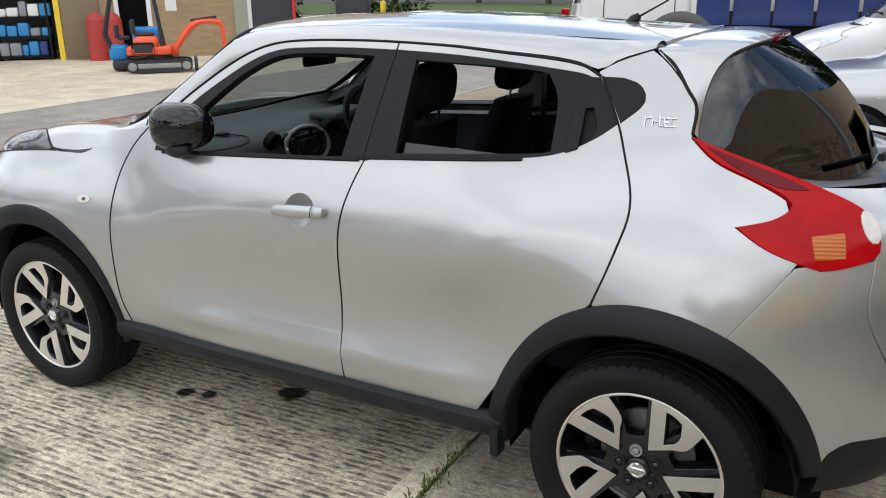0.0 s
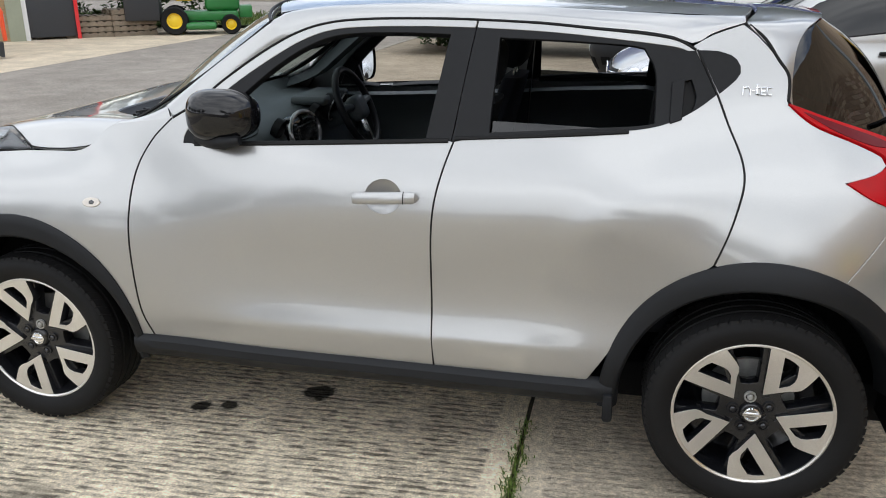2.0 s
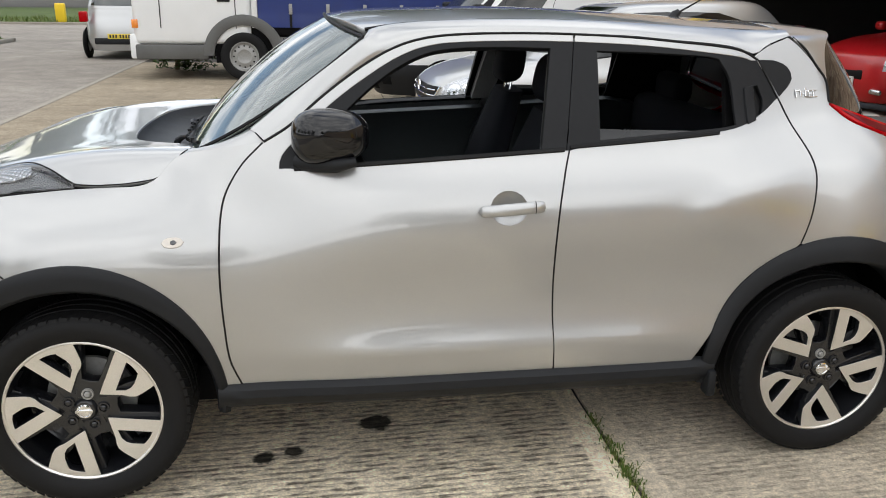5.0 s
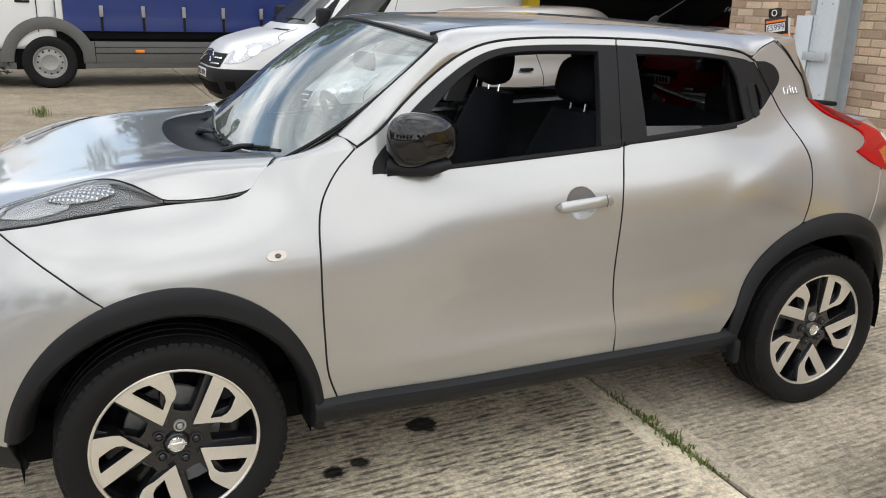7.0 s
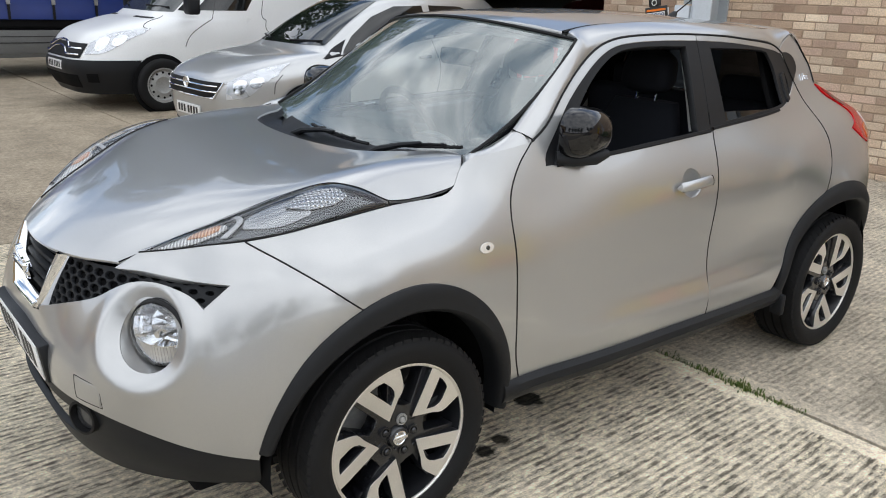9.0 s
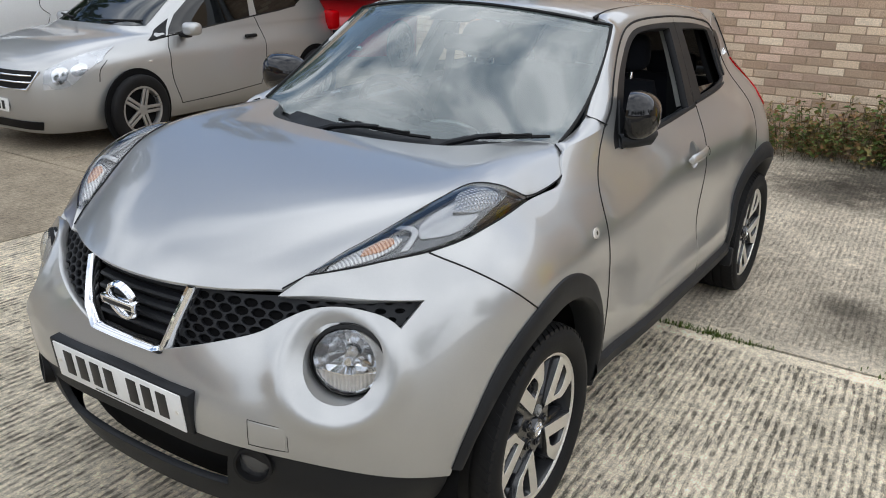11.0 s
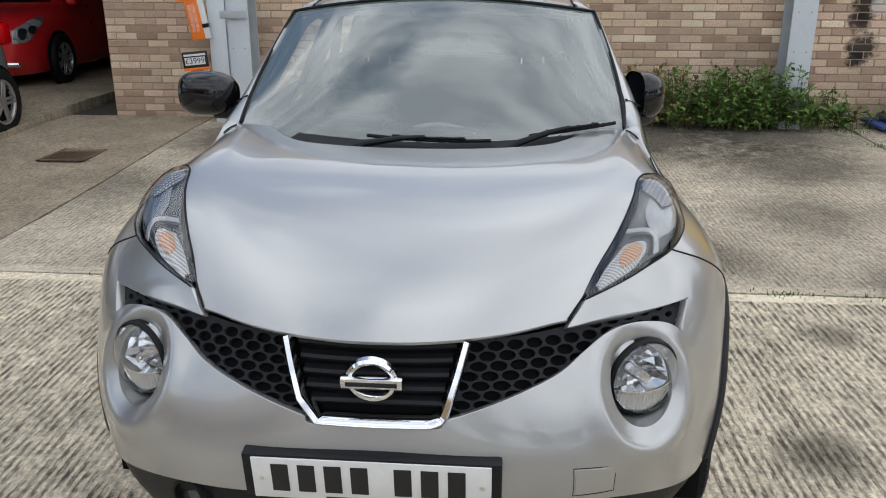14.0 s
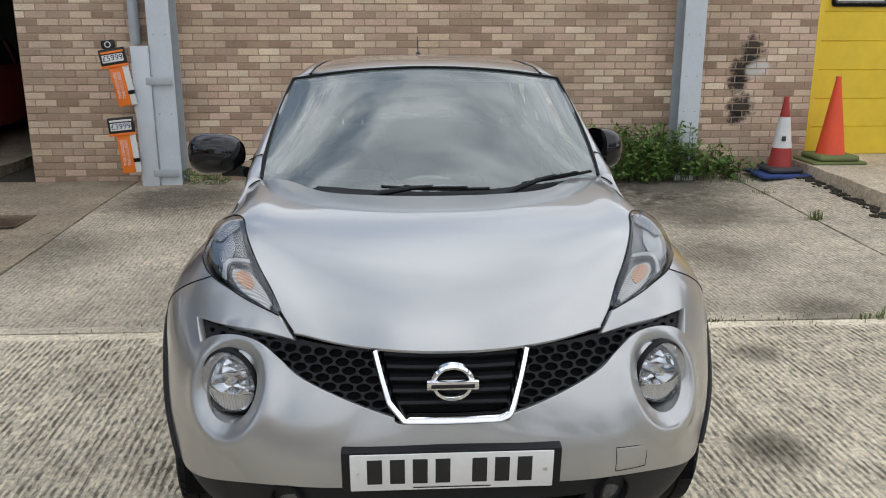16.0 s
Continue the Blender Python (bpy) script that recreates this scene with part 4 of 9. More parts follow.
# scuttle under the wipers
bm = bmesh.new()
rows = []
for s in np.linspace(-1, 1, 25):
    p = screen_at(s, 0.06)
    q = bonnet_at(REAR_X(abs(s) * 0.63), s * 0.63)
    rows.append([p + Vector((0.0, 0, -0.008)), p.lerp(q, 0.35) + Vector((0, 0, -0.040)), q + Vector((0.03, 0, -0.030)), q + Vector((0.004, 0, -0.006)), q + Vector((-0.012, 0, -0.012))])
grid(bm, rows)
part("scuttle_panel", bm, CLAD, car)

# ---- the parked crossover: lamps, grille, wheels, cabin ----
CENTRE = Vector((0.6, 0, 0.6))


def head_lamp(m):
    up = [bonnet_at(x, y) for x, y in LAMP_IN + EDGE2[1:]]
    lo = [flank(*p) for p in N((-0.457, 0.921), (-0.546, 0.942), (-0.610, 0.960)) + S((-0.400, 0.976), (-0.30, 0.993), (-0.218, 1.007), (-0.10, 1.019), (0.022, 1.027))]
    A, B = even(smooth_line(up, 12), 0.02), even(smooth_line(lo, 12), 0.02)
    pa, pb = np.array(A), np.array(B)

    def on(P, f):
        k = f * (len(P) - 1)
        return Vector([np.interp(k, range(len(P)), P[:, c]) for c in range(3)])

    def lens(s, t):
        s, t = min(max(s, 0), 1), t
        a, b = on(pb, s), on(pa, s)
        w = (b - a).length
        out = Vector((-0.35, -0.55, 0.75)).normalized()
        return a.lerp(b, t) + out * 0.22 * w * (1 - (2 * t - 1) ** 2)

    full = [[(0.0, 0.02), (0.5, 0.02), (1.0, 0.02)], [(1.0, 0.02), (1.0, 0.98)], [(1.0, 0.98), (0.5, 0.98), (0.0, 0.98)], [(0.0, 0.98), (0.0, 0.02)]]
    lamp = panel("headlamp", full, lens, CLEAR, car, 0.045, 0.012, lift=0.002, centre=CENTRE, mirror=m, label="clear upper headlamp lens with an amber section")
    panel("housing", [[(0.07, 0.08), (0.5, 0.04), (1.0, 0.06)], [(1.0, 0.06), (1.0, 0.94)], [(1.0, 0.94), (0.5, 0.96), (0.07, 0.92)], [(0.07, 0.92), (0.07, 0.08)]], lens, LAMP_GREY, lamp, 0.05, 0.004, lift=-0.018, centre=CENTRE, mirror=m, label="dark grey lamp housing")
    panel("reflector", [[(0.40, 0.30), (0.52, 0.16), (0.66, 0.20)], [(0.66, 0.20), (0.66, 0.55), (0.60, 0.80)], [(0.60, 0.80), (0.46, 0.75), (0.40, 0.50), (0.40, 0.30)]], lens, LAMP_SMOKE, lamp, 0.03, 0.004, lift=-0.012, centre=CENTRE, mirror=m, deep=lambda u, v: 0.004 * max(0.0, 1 - ((u - 0.53) / 0.13) ** 2 - ((v - 0.45) / 0.35) ** 2), label="smoked dished reflector")
    panel("cell_reflector", [[(0.56, 0.55), (0.66, 0.30), (0.76, 0.30)], [(0.76, 0.30), (0.815, 0.55), (0.77, 0.90)], [(0.77, 0.90), (0.64, 0.90), (0.56, 0.55)]], lens, CELLS, lamp, 0.03, 0.004, lift=-0.007, centre=CENTRE, mirror=m, label="cellular mirror reflector")
    panel("indicator_lens", [[(0.06, 0.20), (0.20, 0.14), (0.30, 0.30)], [(0.30, 0.30), (0.33, 0.52), (0.28, 0.80)], [(0.28, 0.80), (0.16, 0.84), (0.06, 0.80)], [(0.06, 0.80), (0.06, 0.20)]], lens, FLUTES, lamp, 0.03, 0.004, lift=-0.010, centre=CENTRE, mirror=m, label="fluted indicator lens")
    panel("indicator_bulb", [[(0.18, 0.42), (0.25, 0.34), (0.30, 0.44)], [(0.30, 0.44), (0.30, 0.64), (0.26, 0.74)], [(0.26, 0.74), (0.20, 0.66), (0.18, 0.42)]], lens, FLUTES_AMBER, lamp, 0.02, 0.003, lift=-0.007, centre=CENTRE, mirror=m, label="amber bulb behind the flutes")
    panel("lamp_divider", [[(0.32, 0.12), (0.375, 0.5), (0.34, 0.90)], [(0.34, 0.90), (0.36, 0.90)], [(0.36, 0.90), (0.395, 0.5), (0.345, 0.12)], [(0.345, 0.12), (0.32, 0.12)]], lens, ALLOY_GREY, lamp, 0.03, 0.003, lift=-0.005, centre=CENTRE, mirror=m)
    part("lens_seal", tube(bmesh.new(), [Vector((p.x, -p.y if m else p.y, p.z)) for p in [lens(f, 0.0) for f in np.linspace(0, 1, 30)] + [lens(1.0, f) for f in np.linspace(0, 1, 8)] + [lens(f, 1.0) for f in np.linspace(1, 0, 30)]], 0.0024, 6), SEAL, lamp)


both(head_lamp)

AIM = Vector((-0.88, -0.475, 0.02)).normalized()
LAMP_C = Vector((-0.622, -0.600, 0.735))


def round_lamp(m):
    s = -1 if m else 1
    turn = AIM.to_track_quat("-Y", "Z").to_matrix().to_4x4()
    M = Matrix.Diagonal((1, s, 1, 1)) @ Matrix.Translation(LAMP_C) @ turn
    lamp = part("round_headlamp", lathe(bmesh.new(), [(0.087, -0.012), (0.0865, 0.004), (0.080, 0.014), (0.060, 0.024), (0.035, 0.030), (0.0, 0.032)], 48, M), CLEAR, car, "round clear headlamp in a dished surround")
    part("bezel", lathe(bmesh.new(), [(0.096, -0.055), (0.0945, -0.006), (0.092, -0.001), (0.089, 0.001), (0.087, -0.004), (0.086, -0.03)], 48, M), SEAL, lamp, "black bezel ring")
    part("reflector_bowl", lathe(bmesh.new(), [(0.086, -0.004), (0.078, -0.018), (0.060, -0.045), (0.035, -0.060), (0.018, -0.066), (0.0, -0.066)], 14, M), REFLECTOR, lamp, "faceted mirror bowl", smooth=False)
    bm = bmesh.new()
    rows = []
    for k in range(41):
        a = 2 * math.pi * k / 40
        u, z = LAMP_A + 0.089 * math.cos(a), LAMP_B + 0.091 * math.sin(a)
        n = normal_at(flank, u, z)
        n = n if n.x < 0 else -n
        p = flank(u, z) - n * (lamp_ring(u, z) - 0.001)
        q = Matrix.Diagonal((1, s, 1, 1)) @ M @ Vector((0, 0, 0))
        d = p - LAMP_C
        d -= AIM * d.dot(AIM)
        e = LAMP_C + d.normalized() * 0.0965 - AIM * 0.012
        rows.append([Vector((v.x, s * v.y, v.z)) for v in (p + d.normalized() * 0.004, p.lerp(e, 0.5), e)])
    grid(bm, rows)
    part("lamp_collar", bm, SILVER, lamp)
    bm = bmesh.new()
    rows = []
    for k in range(17):
        f = -1 + k / 8
        rows.append([M @ Vector((0.078 * f, -0.004 - 0.016 * (1 - f * f), -0.022 - 0.012 * f * f * -1 + dz)) for dz in (0.0, -0.003)] + [M @ Vector((0.078 * f, 0.02, -0.018))])
    grid(bm, rows)
    part("beam_divider", bm, CHROME, lamp)
    bm = bmesh.new()
    rows = []
    for k in range(33):
        f = -1 + k / 16
        d = 0.003 * (k % 2)
        h = math.sqrt(max(0.0, 1 - f * f))
        rows.append([M @ Vector((0.080 * f, 0.006 - d - 0.012 * (1 - f * f), -0.024 - 0.01 * (1 - f * f) * 0)), M @ Vector((0.080 * f, 0.010 - d - 0.008 * (1 - f * f), min(-0.026, -0.078 * h)))])
    grid(bm, rows)
    part("fluted_lens", bm, WHITE_LENS, lamp, "fluted lower lens")
    bm = bmesh.new()
    tube(bm, [M @ Vector((0, 0.06, 0)), M @ Vector((0, 0.01, 0)), M @ Vector((0, -0.002, 0))], [0.016, 0.013, 0.009], 12)
    part("bulb", bm, CHROME, lamp)


both(round_lamp)

# grille: pierced side meshes, chrome surround, slats and badge
def mesh_side(m):
    poly = [[N((-0.205, 0.872))[0]] + N((-0.32, 0.872), (-0.413, 0.878), (-0.55, 0.886), (-0.722, 0.884)), N((-0.722, 0.884), (-0.696, 0.804)), N((-0.696, 0.804), (-0.645, 0.832), (-0.60, 0.842), (-0.53, 0.850), (-0.46, 0.818), (-0.40, 0.782), (-0.30, 0.745), (-0.150, 0.697)), N((-0.150, 0.697), (-0.205, 0.872))]
    ring = outline(poly, 0.02)
    cells = []
    for r in range(11):
        z = 0.700 + 0.0195 * r
        for c in range(16):
            u = -1.215 + 0.050 * (c + 0.5 * (r % 2))
            k = 1.0 if u < -0.85 else max(0.55, 1 - 1.3 * (u + 0.85))
            pts = np.array([(u + 0.0232 * k * math.cos(a * math.pi / 6), z + 0.0108 * k * math.sin(a * math.pi / 6)) for a in range(12)])
            if not inside(ring, np.array([(u, z)])).all() or near(ring, np.array([(u, z)]), 0.005).all():
                continue
            cut = []
            for q in pts:
                f = 1.0
                while f > 0.15:
                    w_ = np.array([(u, z)]) + (q - (u, z)) * f
                    if inside(ring, w_).all() and not near(ring, w_, 0.0025).all():
                        break
                    f -= 0.07
                cut.append(tuple(np.array((u, z)) + (q - (u, z)) * f))
            cells.append([cut + cut[:1]])
    panel("grille_mesh", poly, flank, CLAD, car, 0.02, 0.012, holes=cells, lift=-0.022, centre=CENTRE, mirror=m, soft=0.002, label="black grille mesh with oval openings")
    panel("grille_backing", poly, flank, DARK, car, 0.05, 0.01, lift=-0.036, centre=CENTRE, mirror=m)


both(mesh_side)
inner_v = N((-0.195, 0.876), (0.195, 0.876))
panel("grille_centre", [inner_v, N((0.195, 0.876), (0.155, 0.715)), N((0.155, 0.715), (0.120, 0.690), (-0.120, 0.690), (-0.155, 0.715)), N((-0.155, 0.715), (-0.195, 0.876))], flank, DARK, car, 0.05, 0.01, lift=-0.040, centre=CENTRE)
for k, z in enumerate((0.850, 0.820, 0.790, 0.760, 0.730)):
    w = 0.180 - (0.876 - z) * 0.24
    bm = bmesh.new()
    rows = []
    for y in np.linspace(-w, w, 15):
        p = flank(*at_y(-abs(y), z))
        p.y = y
        p += Vector((0.030, 0, 0))
        rows.append([p + Vector((0.012, 0, 0.013)), p + Vector((-0.004, 0, 0.009)), p + Vector((-0.008, 0, 0.002)), p + Vector((-0.002, 0, -0.006)), p + Vector((0.02, 0, -0.010))])
    grid(bm, rows)
    part("grille_slat", bm, PIANO if k == 9 else CLAD, car)
vline = smooth_line([(-0.196, 0.872, 0), (-0.178, 0.806, 0), (-0.157, 0.738, 0)], 6)[:-1] + smooth_line([(-0.157, 0.738, 0), (-0.146, 0.714, 0), (-0.122, 0.703, 0)], 6)[:-1] + smooth_line([(-0.122, 0.703, 0), (0, 0.700, 0), (0.122, 0.703, 0)], 10)
vline = vline + [Vector((-p.x, p.y, 0)) for p in reversed(vline[:12])]
bm = bmesh.new()
rows = []
for i, p in enumerate(vline):
    d = (vline[min(i + 1, len(vline) - 1)] - vline[max(i - 1, 0)]).normalized()
    nx = Vector((-d.y, d.x))
    row = []
    for off, lift in ((0.010, -0.026), (0.009, -0.006), (0.005, 0.003), (-0.005, 0.007), (-0.010, 0.002), (-0.015, -0.026)):
        y, z = p.x + nx.x * off, p.y + nx.y * off
        q = flank(*at_y(-abs(y), z))
        row.append(Vector((q.x - lift - 0.004, y, z)))
    rows.append(row)
grid(bm, rows)
part("grille_surround", bm, CHROME, car, "chrome V-shaped grille surround")
bx = flank(*at_y(0, 0.80)).x
bm = bmesh.new()
M = Matrix.Translation((bx - 0.012, 0, 0.802)) @ pose(0, 0, 0, 0, -12, 0) @ Matrix.Rotation(radians(-90), 4, "Z")
lathe(bm, [(0.056, -0.004), (0.056, 0.008), (0.051, 0.014), (0.044, 0.012), (0.042, 0.006), (0.042, -0.004)], 40, M)
badge = part("badge", bm, CHROME, car, "chrome ring badge with a crossbar")
part("badge_bar", boxes((-0.066, 0.066, -0.022, 0.0, -0.0125, 0.0125), bevel=0.003, m=M), CHROME, badge)
part("badge_inset", boxes((-0.055, 0.055, -0.0236, -0.015, -0.0055, 0.0055), bevel=0.001, m=M), INK, badge)
plate_m = pose(-0.828, 0.003, 0.577, 0, -8, 0)
holder = part("plate_holder", boxes((-0.012, 0.035, -0.282, 0.282, -0.058, 0.060), bevel=0.006, m=plate_m), CLAD, car, "black number plate holder")
part("number_plate", boxes((-0.0165, -0.012, -0.260, 0.260, -0.055, 0.055), bevel=0.0015, m=plate_m), PLATE, holder, "white number plate with dark bars")
for k, y in enumerate((-0.198, -0.140, -0.082, -0.024, 0.070, 0.128, 0.186)):
    part("plate_bar", boxes((-0.0180, -0.0160, -y - 0.019, -y + 0.019, -0.034, 0.040), bevel=0.0008, m=plate_m), INK, holder)
part("plate_line", boxes((-0.0178, -0.0160, -0.10, 0.10, -0.0485, -0.0455), m=plate_m), LAMP_GREY, holder)
for y in (-0.240, 0.240):
    part("plate_screw", lathe(bmesh.new(), [(0.006, 0.0), (0.006, 0.002), (0.0, 0.003)], 12, plate_m @ Matrix.Translation((-0.0165, y, 0.0)) @ Matrix.Rotation(radians(-90), 4, "Z")), ALLOY, holder)
# tow eye cover and lower valance
tw = N((-0.437, 0.598), (-0.520, 0.588))
panel("tow_cover", [tw, N((-0.520, 0.588), (-0.520, 0.530)), N((-0.520, 0.530), (-0.438, 0.538)), N((-0.438, 0.538), (-0.437, 0.598))], flank, SILVER, car, 0.02, 0.004, lift=0.0015, centre=CENTRE)
bm = bmesh.new()
ring_pts = outline([N((-0.432, 0.602), (-0.525, 0.592)), N((-0.525, 0.592), (-0.525, 0.526)), N((-0.525, 0.526), (-0.433, 0.534)), N((-0.433, 0.534), (-0.432, 0.602))], 0.02)
tube(bm, [flank(u, z) for u, z in ring_pts + ring_pts[:1]], 0.0012, 5)
part("tow_cover_gap", bm, SEAL, car)
vl = [(u, z - 0.006) for u, z in low]
bot = [(u, 0.275) for u, z in low]
intake = [[N((-0.36, 0.47), (0.0, 0.475), (0.36, 0.47)), N((0.36, 0.47), (0.33, 0.36)), N((0.33, 0.36), (0.0, 0.35), (-0.33, 0.36)), N((-0.33, 0.36), (-0.36, 0.47))]]
panel("front_valance", [vl, [vl[-1], bot[-1]], bot[::-1], [bot[0], vl[0]]], flank, CLAD, car, 0.04, 0.02, holes=intake, lift=-0.006, centre=CENTRE, label="black lower front bumper with intake")
panel("intake_backing", [[(u, z) for u, z in vl[2:-2]], [vl[-3], bot[-3]], bot[-3:1:-1], [bot[2], vl[2]]], flank, DARK, car, 0.08, 0.01, lift=-0.07, centre=CENTRE)
for s in (-1, 1):
    p = flank(*at_y(-0.435, 0.47))
    M = Matrix.Diagonal((1, -s, 1, 1)) @ Matrix.Translation(p + Vector((-0.004, 0, 0))) @ Vector((-0.9, -0.4, 0)).to_track_quat("-Y", "Z").to_matrix().to_4x4()
    fog = part("fog_lamp", lathe(bmesh.new(), [(0.052, -0.03), (0.050, 0.006), (0.043, 0.007), (0.040, -0.01)], 28, M), SEAL, car, "round fog lamp")
    part("fog_lens", lathe(bmesh.new(), [(0.042, -0.012), (0.030, -0.008), (0.0, -0.006)], 28, M), LAMP_GREY, fog)


# black arch cladding, liners and sills
def arch_clad(name, cx, a0, a1, m):
    s = -1 if m else 1
    rows = []
    n = 44
    for k in range(n + 1):
        a = radians(a0 + (a1 - a0) * k / n)
        row = []
        R_ = arch_edge(cx, a)
        flare = 0.010 * abs(math.sin(a)) if cx > 1 else 0.0
        for r, out in ((R_ + 0.006, -0.004), (R_ + 0.004, 0.006), (R_ - 0.006, 0.011), (0.6 * R_ + 0.4 * 0.418, 0.014 + flare), (0.425, 0.013 + flare), (0.417, 0.006 + flare), (0.411, -0.006), (0.408, -0.025), (0.407, -0.075)):
            x, z = cx + r * math.cos(a), 0.33 + r * math.sin(a)
            u, v = at_x(x, max(z, 0.28))
            q = flank(u, v) - normal_at(flank, u, v) * (out if normal_at(flank, u, v).y > 0 else -out)
            row.append(Vector((q.x, s * q.y, z)))
        rows.append(row)
    bm = bmesh.new()
    grid(bm, rows)
    part("arch_cladding", bm, CLAD, car, "grained black wheel-arch cladding")
    bm = bmesh.new()
    rows = []
    for k in range(25):
        a = radians(-8 + 196 * k / 24)
        rows.append([Vector((cx + r * math.cos(a), s * y, 0.33 + r * math.sin(a))) for r, y in ((0.412, -0.80), (0.415, -0.60), (0.41, -0.46), (0.20, -0.45), (0.02, -0.45))])
    grid(bm, rows)
    part("arch_liner", bm, DARK, car)


for m in (False, True):
    arch_clad("front", 0.0, -5, 169, m)
    arch_clad("rear", 2.53, 8, 184, m)
    s = -1 if m else 1
    bm = bmesh.new()
    rows = []
    for x in np.linspace(0.415, 2.105, 40):
        e = min(1.0, (x - 0.415) / 0.06, (2.105 - x) / 0.06)
        d = reach(x, 0.385)
        rows.append([Vector((x, -s * y, z)) for y, z in ((d - 0.012, 0.400), (d + 0.004, 0.392), (d + 0.014 + 0.008 * e, 0.376), (d + 0.016 + 0.010 * e, 0.350), (d + 0.006, 0.322), (d - 0.015, 0.302), (d - 0.07, 0.285), (d - 0.16, 0.280))])
    grid(bm, rows)
    part("sill_cladding", bm, CLAD, car, "black plastic sill cladding")
    for x in (0.40, 2.09):
        if x > 1:
            part("mud_flap", boxes((x - 0.012, x + 0.020, -s * 0.835 - 0.03, -s * 0.835 + 0.03, 0.262, 0.36), bevel=0.010), CLAD, car)
part("underbody", boxes((-0.55, 3.0, -0.60, 0.60, 0.22, 0.36), (0.45, 2.08, -0.79, 0.79, 0.285, 0.37), bevel=0.02), DARK, car)
part("engine_bay", boxes((-0.60, 0.30, -0.55, 0.55, 0.36, 0.80), bevel=0.05), DARK, car)
part("exhaust_silencer", boxes((2.6, 2.95, -0.35, 0.1, 0.24, 0.38), bevel=0.05, seg=4), STEEL, car)

# ---- wheels ----
def polar(r, a):
    return (0.235 * r * math.cos(radians(a)), 0.235 * r * math.sin(radians(a)))


def road_wheel(x, spin, far):
    root = Matrix.Translation((x, 0.745 if far else -0.745, 0.33)) @ (pose(0, 0, 0, 0, 0, 180) if far else Matrix())
    prof = [(0.236, 0.085), (0.246, 0.098), (0.262, 0.108), (0.285, 0.113), (0.305, 0.110), (0.318, 0.098), (0.326, 0.082), (0.3285, 0.070)]
    for g in (0.044, 0.0, -0.044):
        prof += [(0.3295, g + 0.006), (0.322, g + 0.004), (0.322, g - 0.004), (0.3295, g - 0.006)]
    prof += [(0.3285, -0.070), (0.318, -0.098), (0.30, -0.11), (0.26, -0.105), (0.236, -0.085)]
    w = part("wheel", lathe(bmesh.new(), prof, 72, root), RUBBER, car, "black tyre on a two-tone five-spoke alloy wheel")
    bm = bmesh.new()
    for k in range(64):
        a = 2 * math.pi * k / 64
        r0 = root @ Matrix.Rotation(a, 4, "Y")
        for off, sk in ((0.088, 0.012), (-0.075, -0.012)):
            vs = [r0 @ Vector(p) for p in ((0.320, -(off - 0.024), -0.0016 - sk), (0.3305, -(off - 0.024), -0.0016 - sk), (0.3235, -(off + 0.010), -0.0016 + sk), (0.309, -(off + 0.015), -0.0016 + sk))]
            ws = [v + (r0.to_3x3() @ Vector((0, 0, 0.023))) for v in vs]
            a_, b_ = [bm.verts.new(v) for v in vs], [bm.verts.new(v) for v in ws]
            for i in range(4):
                bm.faces.new((a_[i], a_[(i + 1) % 4], b_[(i + 1) % 4], b_[i]))
            bm.faces.new(a_), bm.faces.new(b_)
    part("shoulder_tread", bm, RUBBER, w, smooth=False)["kind"] = "stuff"
    part("rim", lathe(bmesh.new(), [(0.236, 0.078), (0.2425, 0.088), (0.2415, 0.0925), (0.2375, 0.0935), (0.2325, 0.0905), (0.2315, 0.086)], 72, root), ALLOY, w, "machined rim edge")
    part("barrel", lathe(bmesh.new(), [(0.2318, 0.087), (0.224, 0.060), (0.218, 0.03), (0.213, -0.05), (0.20, -0.06), (0.0, -0.06)], 40, root), ALLOY_DARK, w)
    part("brake_disc", lathe(bmesh.new(), [(0.0, -0.02), (0.140, -0.02), (0.140, -0.035), (0.0, -0.035)], 36, root), STEEL, w)

    def face(u, v):
        r = math.hypot(u, v)
        return root @ Vector((u, -(0.090 - 0.018 * max(0, 1 - r / 0.235) ** 1.3), v))

    def deepface(u, v):
        r = math.hypot(u, v)
        return root @ Vector((u, -(0.062 + 0.012 * (1 - r / 0.235)), v))

    c = root @ Vector((0, 0.5, 0))
    for k in range(5):
        b = spin + 72 * k
        arc = [polar(0.985, b + 19.5 - 40.5 * j / 6) for j in range(7)]
        segs = [[polar(0.31, b + 6), polar(0.985, b + 19.5)], arc, [polar(0.985, b - 21), polar(0.85, b - 23.5), polar(0.69, b - 26), polar(0.57, b - 20)], [polar(0.57, b - 20), polar(0.31, b + 6)]]
        slot = [[polar(0.50, b - 8), polar(0.925, b + 8)], [polar(0.925, b + 8), polar(0.925, b + 1), polar(0.905, b - 6)], [polar(0.905, b - 6), polar(0.74, b - 14), polar(0.62, b - 15)], [polar(0.62, b - 15), polar(0.50, b - 8)]]
        panel("spoke_face", segs, face, ALLOY, w, 0.018, 0.002, holes=[slot], centre=c, soft=0.0008, label="diamond-cut spoke face")
        panel("spoke_core", segs, face, ALLOY_DARK, w, 0.018, 0.040, holes=[slot], lift=-0.0022, centre=c, soft=0.0015)
        g = b + 36
        panel("dark_spoke", [[polar(0.22, g - 42), polar(0.33, g - 24), polar(0.44, g - 14)], [polar(0.44, g - 14), polar(0.41, g), polar(0.44, g + 14)], [polar(0.44, g + 14), polar(0.33, g + 24), polar(0.22, g + 42)], [polar(0.22, g + 42), polar(0.22, g - 42)]], deepface, ALLOY_DARK, w, 0.03, 0.05, centre=c)
